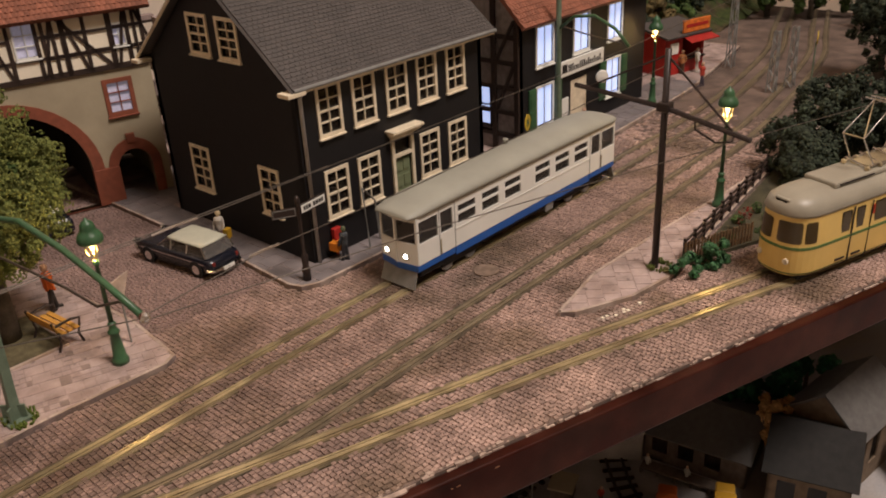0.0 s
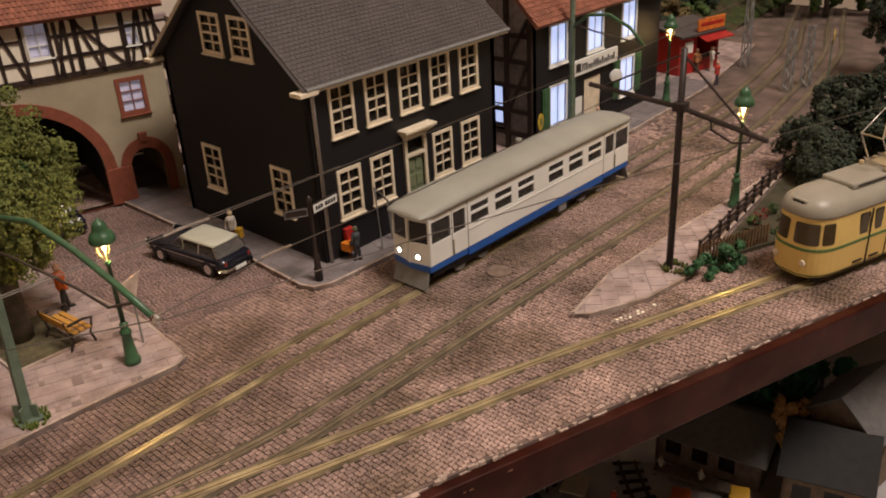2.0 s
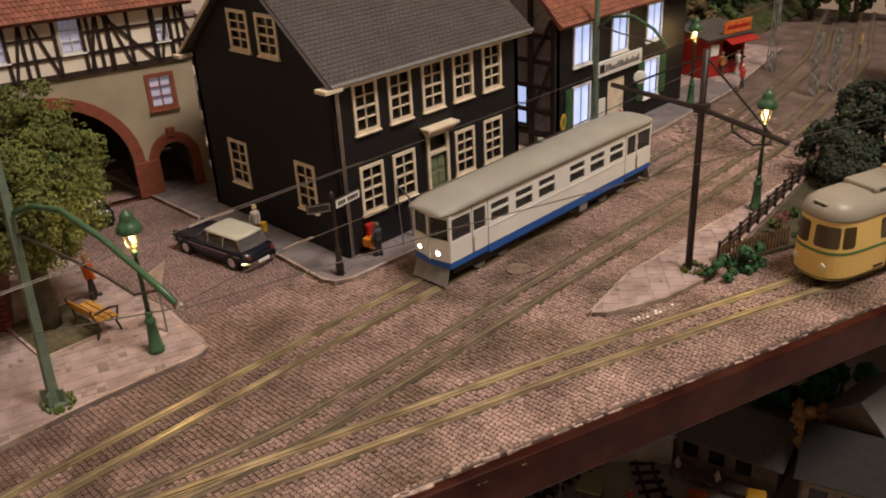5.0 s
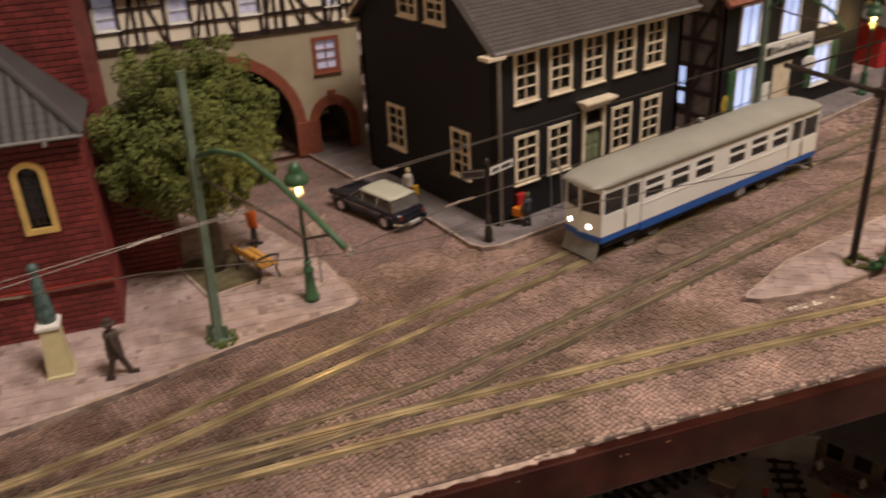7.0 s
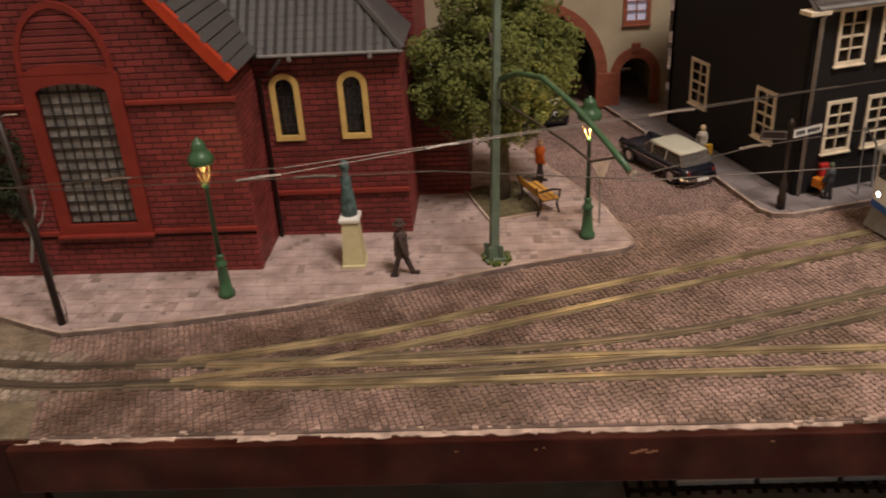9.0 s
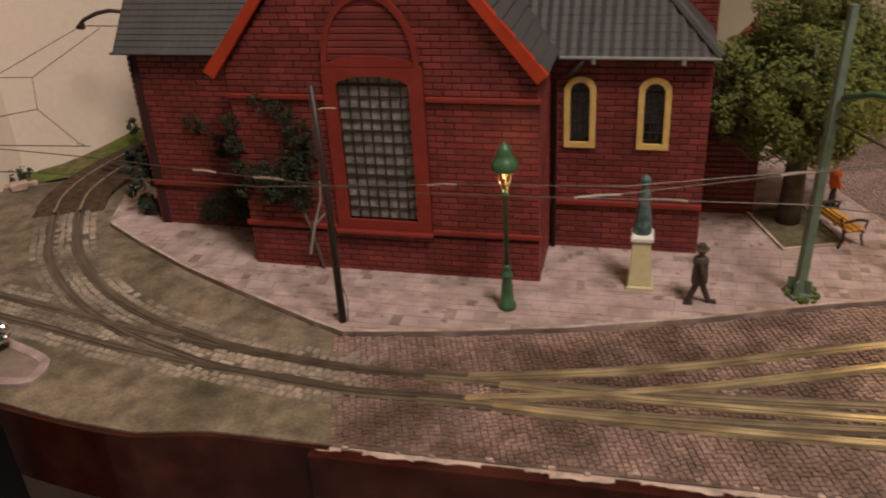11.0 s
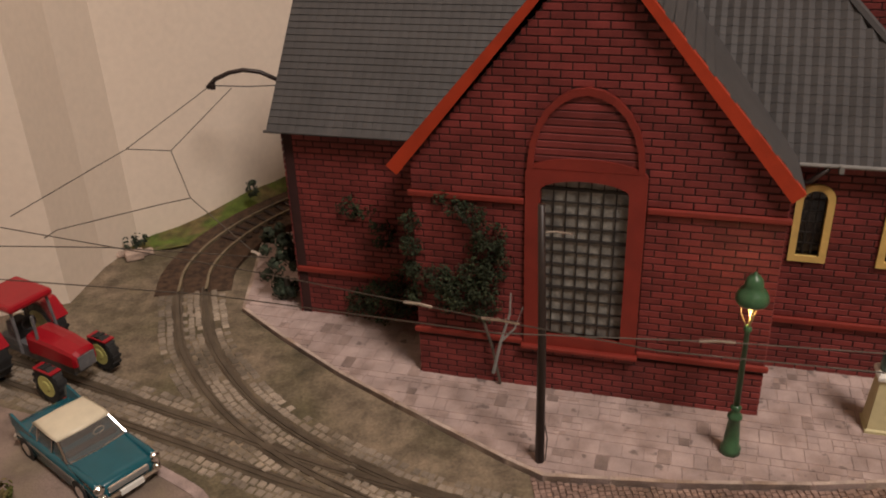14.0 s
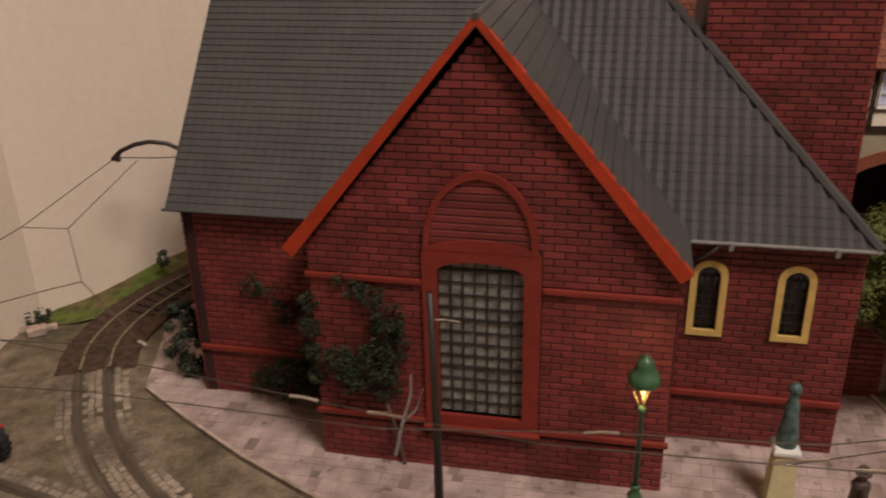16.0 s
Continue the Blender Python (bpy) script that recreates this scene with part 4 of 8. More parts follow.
# ---- white railcar ----
def railcar():
    L, hw, ze, sill = 16.7, 1.2, 3.72, 1.28
    t = thing("white_tram", 24.1, 28.5, 0.03, 0, "white and blue four-axle tram with grey roof on the street track", "tram")
    slots = [(0.12, 1.38, 2.32, 3.4), (1.58, 2.42, 2.32, 3.4)]
    slots += [(c * L - 0.64, c * L + 0.64, 2.38, 3.3) for c in (0.2075, 0.3155, 0.4235, 0.5765, 0.6845, 0.7925)]
    slots += [(L - 2.42, L - 1.58, 2.32, 3.4), (L - 1.38, L - 0.12, 2.32, 3.4)]
    for s in (-1, 1):
        base = pose(0, -hw, 0) if s < 0 else pose(L, hw, 0, 0, 0, 180)
        side = part("side_wall", panel(rect(0, L, sill, ze), [rect(*q) for q in slots], 0.12), M["white"], t, "white painted side", at=base)
        for k, q in enumerate(slots):
            part("pane", bx(q[0], q[1], 0.05, 0.08, q[2], q[3]), M["tram_glass"], side)
            if 2 <= k <= 7:
                part("window_bar", bx(q[0], q[1], -0.015, 0.05, 2.86, 2.98), M["white"], side)
        part("skirt", bx(2.6, L - 2.6, 0.01, 0.12, 0.84, sill), M["blue"], side, "blue skirt")
        for u0 in (0.0, L - 2.55):
            part("skirt", bx(u0, u0 + 2.55, 0.01, 0.12, 0.96, sill), M["blue"], side)
        for u in (1.48, 2.58, L - 2.58, L - 1.48):
            part("door_groove", bx(u - 0.022, u + 0.022, -0.012, 0.01, sill, 3.6), M["grey_metal"], side)
        for u in (1.5, L - 1.5):
            part("handrail", tube(bmesh.new(), [(u, -0.07, 1.34), (u, -0.07, 2.1)], 0.03, 6), M["brass"], side)
        part("moulding", bx(2.62, L - 2.62, -0.025, 0.0, 2.16, 2.22), M["white"], side)
    for e in (0, 1):
        m = pose(0, 0, 0) if e == 0 else pose(L, 0, 0, 0, 0, 180)
        end = part("end_wall", bx(-0.27, -0.13, -0.05, 0.05, sill, ze), M["white"], t, "wedge-shaped end with two windows", at=m)
        # two slightly raked halves
        for s in (-1, 1):
            half = panel(rect(0, hw, sill, ze), [rect(0.07, hw - 0.1, 2.34, 3.42)], 0.12)
            mm = pose(-0.22, 0, 0, 0, 0, -90 + 9) if s < 0 else pose(0, hw, 0, 0, 0, -90 - 9)
            p = part("end_panel", half, M["white"], end, at=mm)
            part("pane", bx(0.07, hw - 0.1, 0.05, 0.08, 2.34, 3.42), M["tram_glass"], p)
            part("skirt", bx(0.03, hw, -0.02, 0.1, 0.96, sill), M["blue"], p)
            cx = hw * 0.45 if s < 0 else hw * 0.42
            lampm = lathe(bmesh.new(), [(0.02, 0), (0.16, 0.0), (0.18, 0.06), (0.14, 0.08), (0.02, 0.08)], 14)
            hl = part("headlight", lampm, M["chrome"], p, "round headlight", at=pose(cx, 0.02, 1.66, 90, 0, 0))
            part("lens", lathe(bmesh.new(), [(0.01, 0), (0.135, 0.0), (0.1, 0.04), (0.01, 0.05)], 12), M["headlight" if e == 0 else "grey_metal"], hl, at=pose(0, 0, 0.075))
        part("plough", slab3([(-0.02, -1.05, 0.98), (-0.02, 1.05, 0.98), (-0.32, 1.1, 0.1), (-0.32, -1.1, 0.1)], 0.06), M["grey_metal"], end, "grey sheet plough")
        part("end_lamp", lathe(bmesh.new(), [(0.02, 0), (0.09, 0.02), (0.09, 0.2), (0.02, 0.25)], 10), M["chrome"], end, at=pose(-0.25, 0, 3.62))
    # roof: an arched loft with drooping ends
    bm = bmesh.new()
    xs = [-0.42, -0.34, -0.15, 0.3, 1.0, 2.4, 5, 8.35, 11.7, L - 2.4, L - 1.0, L - 0.3, L + 0.15, L + 0.34, L + 0.42]
    rows = []
    for x in xs:
        dist = min(x + 0.42, L + 0.42 - x)
        k = min(1.0, (dist / 2.4)) ** 0.5
        wdt = (hw + 0.08) * (0.80 + 0.2 * min(1, dist / 0.7) ** 0.6)
        rows.append([bm.verts.new((x, -wdt * math.cos(math.pi * j / 12), ze - 0.06 + (0.14 + 0.5 * k) * math.sin(math.pi * j / 12) ** 0.75)) for j in range(13)])
    for a, b in zip(rows, rows[1:]):
        for j in range(12):
            bm.faces.new((a[j], b[j], b[j + 1], a[j + 1]))
    under = [r[0] for r in rows] + [r[-1] for r in reversed(rows)]
    bm.faces.new(under)
    bm.faces.new(rows[0])
    bm.faces.new(rows[-1][::-1])
    part("roof", bm, M["tram_roof"], t, "plain grey arched roof", smooth=True)
    part("roof_vent", lathe(bmesh.new(), [(0.12, 0), (0.12, 0.2), (0.18, 0.22), (0.16, 0.35), (0.02, 0.38)], 10), M["tram_roof"], t, at=pose(9.0, 0.75, 4.1))
    part("floor_frame", bx(0.3, L - 0.3, -1.0, 1.0, 0.55, 1.2), M["rubber"], t)
    part("inner_wall", bx(2.6, 2.7, -1.05, 1.05, 1.2, 3.6), M["dark"], t)
    part("inner_wall", bx(L - 2.7, L - 2.6, -1.05, 1.05, 1.2, 3.6), M["dark"], t)
    part("seats", bx(3.2, L - 3.2, -0.9, 0.9, 1.2, 2.25, 0.1), M["dark"], t)
    part("equipment_box", bx(L * 0.6, L * 0.6 + 0.7, -1.12, -0.7, 0.35, 0.86, 0.03), M["grey_metal"], t)
    for cx in (3.2, L - 3.2):
        bogie = part("bogie", bx(cx - 1.3, cx + 1.3, -0.9, 0.9, 0.3, 0.55, 0.05), M["rubber"], t)
        for dx in (-0.85, 0.85):
            for s in (-1, 1):
                part("wheel", lathe(bmesh.new(), [(0.1, 0), (0.42, 0), (0.46, 0.06), (0.4, 0.14), (0.1, 0.14)], 16), M["grey_metal"], bogie, at=pose(cx + dx, s * 0.7, 0.44, 90, 0, 0))
    return t


railcar()


# ---- yellow tram ----
def loft(levels, cap=True):
    bm = bmesh.new()
    loops = [[bm.verts.new(p) for p in lv] for lv in levels]
    n = len(loops[0])
    for a, b in zip(loops, loops[1:]):
        for i in range(n):
            bm.faces.new((a[i], a[(i + 1) % n], b[(i + 1) % n], b[i]))
    if cap:
        bm.faces.new(loops[0][::-1])
        bm.faces.new(loops[-1])
    return bm


def oval(L, hw, inset, z, k=8, e=2.6):
    """Body outline at height z: straight sides, bowed ends."""
    pts = []
    for end in (0, 1):
        for i in range(-k, k + 1):
            a = math.pi / 2 * i / k
            dx, dy = abs(math.cos(a)) ** (2 / e), abs(math.sin(a)) ** (2 / e) * (1 if a > 0 else -1)
            x = 1.7 - (1.7 - inset) * dx
            y = -(hw - inset) * dy if end == 0 else (hw - inset) * dy
            pts.append((x if end == 0 else L - x, y if end == 0 else y, z))
    # order: front end from +y to -y, rear from -y to +y
    front = [p for p in pts[:2 * k + 1]]
    rear = [p for p in pts[2 * k + 1:]]
    return front + rear


def yellow_tram():
    L, hw = 15.0, 1.4
    yellow = mat("yellow_tram_paint", (0.68, 0.47, 0.145), 0.35, var=0.07, scale=60)
    green = mat("green_stripe", (0.10, 0.17, 0.05), 0.5, var=0.1)
    roofm = mat("beige_tram_roof", (0.30, 0.275, 0.215), 0.4, var=0.1, scale=60)
    t = thing("yellow_tram", 34.45, 15.22, 0.03, -18.4, "yellow articulated tram with green stripe and beige roof", "tram")
    part("body", loft([oval(L, hw, 0.12, 0.42), oval(L, hw, 0.02, 0.6), oval(L, hw, 0, 1.7), oval(L, hw, 0.1, 3.25)]), yellow, t, smooth=False)
    part("stripe", loft([oval(L, hw, -0.012, 1.72), oval(L, hw, -0.012, 1.86)]), green, t)
    part("stripe", loft([oval(L, hw, 0.06, 0.5), oval(L, hw, 0.02, 0.58)]), green, t)
    part("roof", loft([oval(L, hw, 0.06, 3.25), oval(L, hw, 0.02, 3.36), oval(L, hw, 0.16, 3.75), oval(L, hw, 0.45, 4.0), oval(L, hw, 0.9, 4.12)]), roofm, t, smooth=True)
    hump = bx(2.6, 9.5, -0.85, 0.85, 4.0, 4.3, 0.1)
    part("roof_box", hump, roofm, t)
    part("roof_slot", bx(2.9, 5.2, -0.9, -0.8, 4.16, 4.22), M["dark"], t)
    part("route_box", bx(0.25, 0.7, -0.38, 0.38, 3.5, 3.95, 0.05), roofm, t)
    part("route_number", bx(0.22, 0.25, -0.28, 0.28, 3.55, 3.88), M["dark"], t)
    for s in (-1, 1):
        for nm, a0, a1 in (("windscreen", 3, 50), ("corner_window", 55, 78)):
            gl = bmesh.new()
            grid = []
            for z in (2.02, 2.1, 2.95, 3.03):
                ins = 0.1 * (z - 1.7) / 1.55 - 0.014
                row = []
                for j in range(9):
                    trim = 3 if z in (2.02, 3.03) else 0
                    a = math.radians(a0 + trim + (a1 - a0 - 2 * trim) * j / 8)
                    row.append(gl.verts.new((1.7 - (1.7 - ins) * math.cos(a) ** (2 / 2.6), s * (hw - ins) * math.sin(a) ** (2 / 2.6), z)))
                grid.append(row)
            for r0, r1 in zip(grid, grid[1:]):
                for j in range(8):
                    gl.faces.new((r0[j], r0[j + 1], r1[j + 1], r1[j]))
            part(nm, gl, M["pane"], t)
        for u, w in ((2.75, 0.62), (3.75, 0.55), (5.0, 2.0), (7.3, 2.0), (9.6, 2.0), (12.0, 1.2)):
            part("window", bx(u, u + w, s * hw - 0.1, s * (hw - 0.02), 2.0, 3.05, 0.06) if s > 0 else bx(u, u + w, -hw + 0.02, -hw + 0.1, 2.0, 3.05, 0.06), M["pane"], t)
        part("door_gap", bx(3.42, 3.5, s * hw - 0.02, s * hw + 0.02, 0.5, 3.2), M["dark"], t)
        part("door_gap", bx(4.7, 4.74, s * hw - 0.02, s * hw + 0.02, 0.5, 3.2), M["dark"], t)
        for u in (2.6, 3.7):
            part("step", bx(u, u + 0.6, s * hw - 0.03, s * hw + 0.03, 0.72, 0.8), M["dark"], t)
        part("headlight", lathe(bmesh.new(), [(0.02, 0), (0.15, 0), (0.14, 0.08), (0.02, 0.1)], 12), M["cream"], t, at=pose(0.12, s * 0.72, 1.15, 0, -90, 0))
    part("indicator", bx(4.78, 4.9, -hw - 0.03, -hw + 0.05, 2.5, 2.95), M["orange_trim"], t)
    part("underframe", bx(0.6, L - 0.6, -1.1, 1.1, 0.2, 0.5), M["rubber"], t)
    pan = part("pantograph", bx(5.3, 8.0, -0.5, 0.5, 4.3, 4.42), M["brass"], t, "raised brass pantograph")
    rods = bmesh.new()
    for s in (-0.6, 0.6):
        tube(rods, [(5.4, s, 4.5), (4.5, s * 0.9, 5.9), (6.3, s * 0.8, 7.1)], 0.04, 5)
        tube(rods, [(7.9, s, 4.5), (8.8, s * 0.9, 5.9), (6.9, s * 0.8, 7.1)], 0.04, 5)
        tube(rods, [(5.2, s, 4.45), (8.1, s, 4.45)], 0.05, 5)
    tube(rods, [(6.4, -1.0, 7.1), (6.4, 1.0, 7.1)], 0.05, 5)
    tube(rods, [(6.8, -1.0, 7.1), (6.8, 1.0, 7.1)], 0.05, 5)
    for x in (5.2, 6.2, 7.2, 8.1):
        tube(rods, [(x, -0.7, 4.3), (x, 0.7, 4.55)], 0.045, 5)
    part("rods", rods, M["steel_bright"], pan)
    braces = bmesh.new()
    tube(braces, [(4.5, -0.54, 5.9), (6.3, 0.48, 7.1)], 0.03, 5)
    tube(braces, [(8.8, 0.54, 5.9), (6.9, -0.48, 7.1)], 0.03, 5)
    tube(braces, [(4.5, -0.54, 5.9), (4.5, 0.54, 5.9)], 0.035, 5)
    tube(braces, [(8.8, -0.54, 5.9), (8.8, 0.54, 5.9)], 0.035, 5)
    for x in (5.0, 5.9, 6.6, 7.5, 8.3):
        lathe(braces, [(0.09, 0), (0.13, 0.05), (0.09, 0.1), (0.13, 0.15), (0.05, 0.2)], 8, (x, -0.62, 4.3))
        lathe(braces, [(0.09, 0), (0.13, 0.05), (0.09, 0.1), (0.13, 0.15), (0.05, 0.2)], 8, (x, 0.62, 4.3))
    part("braces", braces, M["brass"], pan, "brass braces and insulators")
    for cx in (3.0, 9.0):
        for dx in (-0.8, 0.8):
            for s in (-1, 1):
                part("wheel", lathe(bmesh.new(), [(0.1, 0), (0.4, 0), (0.4, 0.12), (0.1, 0.12)], 14), M["grey_metal"], t, at=pose(cx + dx, s * 0.7, 0.4, 90, 0, 0))


yellow_tram()


# ---- street lamps ----
def street_lamp(x, y, z, h, group, label, watts=0.0, lean=0.0, bulb="bulb"):
    t = thing("street_lamp", x, y, z, 0, label, "street lamp", group)
    t.matrix_basis = pose(x * CM, y * CM, z * CM, 0, lean, 0)
    s = h / 6.6
    part("base", lathe(bmesh.new(), [(0.34, 0), (0.34, 0.22), (0.27, 0.3), (0.24, 0.75), (0.19, 1.35), (0.24, 1.42), (0.24, 1.52), (0.16, 1.6), (0.14, 1.75), (0.19, 1.85), (0.1, 1.95)], 14), M["green_iron"], t, smooth=True)
    part("post", lathe(bmesh.new(), [(0.11, 1.9), (0.08, 4.55 * s), (0.13, 4.6 * s), (0.13, 4.7 * s), (0.06, 4.78 * s)], 10), M["green_iron"], t, smooth=True)
    br = bmesh.new()
    for k in range(3):
        a = k * 2.09 + 0.5
        tube(br, [(0.04 * math.cos(a), 0.04 * math.sin(a), 4.7 * s), (0.26 * math.cos(a), 0.26 * math.sin(a), 5.15 * s), (0.3 * math.cos(a), 0.3 * math.sin(a), 5.65 * s)], 0.025, 5)
    part("bracket", br, M["brass"], t, "thin brass lantern frame")
    part("hood", lathe(bmesh.new(), [(0.47, 5.58 * s), (0.51, 5.66 * s), (0.49, 5.82 * s), (0.42, 5.97 * s), (0.3, 6.07 * s), (0.29, 6.18 * s), (0.26, 6.34 * s), (0.17, 6.46 * s), (0.07, 6.5 * s), (0.06, 6.58 * s), (0.02, 6.6 * s)], 16), M["green_iron"], t, "domed green hood", smooth=True)
    part("bulb", lathe(bmesh.new(), [(0.02, 5.22 * s), (0.06, 5.26 * s), (0.1, 5.42 * s), (0.08, 5.56 * s), (0.02, 5.6 * s)], 10), M[bulb], t, "glowing warm bulb", smooth=True)
    part("bulb_wire", tube(bmesh.new(), [(0.03, 0, 4.75 * s), (0.02, 0, 5.25 * s)], 0.03, 5), M["brass"], t)
    d = bpy.data.lights.new("street_lamp_light", "POINT")
    d.energy, d.color, d.shadow_soft_size = watts, (1.0, 0.62, 0.26), 0.0012
    lo = new("street_lamp_light", d)
    lo.parent = t
    lo.location = (0.0, 0.0, 5.1 * s * CM)
    return t


LAMPS = "green street lamps"
street_lamp(12.04, 32.94, 0.2, 6.5, LAMPS, "green cast-iron street lamp, lit, on the pavement corner", 0.035)
street_lamp(40.5, 20.55, 0.2, 6.6, LAMPS, "green cast-iron street lamp, lit, on the tram island", 0.03)
street_lamp(-3.75, 33.6, 0.2, 6.9, LAMPS, "green cast-iron street lamp beside the church corner", 0.007, bulb="bulb_dim")
street_lamp(55.3, 32.9, 0.2, 6.4, LAMPS, "green cast-iron street lamp, lit, beside the kiosk", 0.03)

# ---- catenary poles ----
t = thing("catenary_pole", 7.5, 32.5, 0.2, 0, "pale green steel tram pole with curved bracket arm", "pole")
bm = loft([[(sx * w, sy * w, z) for sx, sy in ((-1, -1), (1, -1), (1, 1), (-1, 1))] for w, z in ((0.19, 0), (0.17, 1), (0.125, 11.0))])
part("mast", bm, M["green_steel"], t, at=pose(0, 0, 0, -2.0, 3.0, 0))
part("foot", bx(-0.45, 0.45, -0.45, 0.45, 0, 0.15, 0.03), M["green_steel"], t)
for a in range(4):
    part("gusset", bx(0.15, 0.45, -0.04, 0.04, 0.12, 0.7), M["green_steel"], t, at=pose(0, 0, 0, 0, 0, 90 * a + 45))
arm = part("bracket_arm", tube(bmesh.new(), [tuple(p) for p in [(0.5, 0.0, 7.85), (0.7, -1.4, 8.4), (0.9, -3.4, 8.72), (1.0, -5.9, 8.42), (1.05, -8.0, 7.98), (1.1, -9.8, 7.5)]], 0.105, 8), M["green_iron"], t, "curved green bracket arm", smooth=True)
part("arm_tip", lathe(bmesh.new(), [(0.02, 0), (0.14, 0.02), (0.16, 0.16), (0.1, 0.26), (0.02, 0.3)], 10), M["steel_bright"], arm, at=pose(1.1, -9.85, 7.48, 90, 0, 0))
part("stay", tube(bmesh.new(), [(0.45, 0.1, 7.0), (0.75, -1.5, 6.9), (1.0, -5.4, 6.95), (1.05, -7.2, 6.9), (1.08, -8.9, 7.65)], 0.05, 6), M["steel"], arm, smooth=True)
moss = bmesh.new()
rr = random.Random(6)
for i in range(60):
    a, r = rr.uniform(0, 6.28), rr.uniform(0.35, 0.6)
    tube(moss, [(r * math.cos(a), r * math.sin(a), 0), (r * math.cos(a) + rr.uniform(-0.1, 0.1), r * math.sin(a) + rr.uniform(-0.1, 0.1), rr.uniform(0.1, 0.25))], 0.05, 4)
tuft = part("grass_tuft", moss, M["grass"])
put(tuft, 7.6, 32.3, 0.2)
tagged(tuft, "small grass tuft round the pole foot", "grass", kind="stuff")

t = thing("catenary_pole", 32.2, 19.75, 0.2, 0, "black iron tram pole with braced cross arm", "pole")
part("mast", tube(bmesh.new(), [(0, 0, 0), (0, 0, 5), (0, 0, 10.3)], 0.17, 10, 0.14), M["black_iron"], t, smooth=True)
xa = part("cross_arm", tube(bmesh.new(), [(0.0, 4.6, 8.1), (0, 0, 7.75), (0.1, -3.9, 6.95)], 0.12, 8), M["black_iron"], t)
part("collar", bx(-0.28, 0.28, -0.28, 0.28, 7.6, 8.0, 0.05), M["black_iron"], t)
part("brace", tube(bmesh.new(), [(0, 0.1, 10.1), (0.08, -3.2, 7.1)], 0.05, 6), M["black_iron"], t)
part("brace", tube(bmesh.new(), [(0, -0.1, 10.1), (0, 4.0, 8.05)], 0.05, 6), M["black_iron"], t)
part("hanger", tube(bmesh.new(), [(0.05, -1.4, 7.45), (0.05, -1.45, 7.0), (0.06, -2.4, 6.6), (0.08, -3.1, 6.75), (0.09, -3.2, 7.1)], 0.045, 6), M["black_iron"], t)

t = thing("catenary_pole", -10.2, 33.75, 0.15, 0, "slim black tram pole on the church pavement", "pole")
part("mast", tube(bmesh.new(), [(0, 0, 0), (0, 0, 5), (-0.1, 0, 9.5)], 0.16, 10, 0.11), M["black_iron"], t, smooth=True)
part("wire_hook", tube(bmesh.new(), [(-0.1, 0, 8.6), (0.3, -0.3, 8.75), (0.7, -0.6, 8.8)], 0.03, 5), M["steel_bright"], t)
part("cable", tube(bmesh.new(), [(0.2, 0.02, 0.0), (0.26, 0.1, 0.9), (0.16, 0.02, 1.5)], 0.02, 5), M["rubber"], t)

t = thing("catenary_pole", 43.6, 33.2, 0.2, 0, "green tram pole with curved arm in front of the inn", "pole")
part("mast", tube(bmesh.new(), [(0, 0, 0), (0, 0, 5), (0, 0, 11)], 0.2, 8, 0.16), M["green_steel"], t)
part("bracket_arm", tube(bmesh.new(), [(0, 0, 7.6), (-0.1, -1.2, 8.5), (-0.2, -2.7, 8.7), (-0.3, -4.2, 8.1), (-0.4, -5.2, 7.2)], 0.1, 8), M["green_iron"], t, smooth=True)
part("stay", tube(bmesh.new(), [(0, 0, 7.9), (-0.1, -1.6, 7.6), (-0.3, -4.6, 7.3)], 0.05, 6), M["steel"], t)
part("foot", bx(-0.4, 0.4, -0.4, 0.4, 0, 0.3, 0.05), M["green_steel"], t)

t = thing("catenary_pole", -18.2, 53.4, 0.0, 0, "black tram pole with curved bracket behind the church", "pole")
part("mast", tube(bmesh.new(), [(0, 0, 0), (0, 0, 8.4)], 0.15, 8), M["black_iron"], t)
part("arm", tube(bmesh.new(), [(-5.45, -0.4, 8.2), (-5.0, -0.4, 8.62), (-4.3, -0.4, 8.9), (-3.6, -0.4, 9.0), (-2.8, -0.4, 8.86), (-2.1, -0.3, 8.45), (-1.5, -0.2, 8.1), (0, 0, 7.9)], 0.11, 8), M["black_iron"], t, smooth=True)
part("stay", tube(bmesh.new(), [(-5.1, -0.4, 8.3), (-3.5, -0.3, 8.15), (-1.5, -0.2, 8.1)], 0.03, 5), M["black_iron"], t)
part("clamp", bx(-5.3, -5.05, -0.55, -0.3, 8.12, 8.42, 0.04), M["black_iron"], t)

# overhead wires
ZW = 7.35


def wire(pts, label, r=0.02, blobs=()):
    t = thing("overhead_wire", 0, 0, 0, 0, label, "wire", "overhead wires")
    part("wire", tube(bmesh.new(), pts, r, 5), M["steel"], t)
    for p, q in blobs:
        part("solder_joint", tube(bmesh.new(), [p, tuple((Vector(p) + Vector(q)) / 2 + Vector((0, 0, 0.03))), q], 0.045, 6), M["steel_bright"], t)
    return t


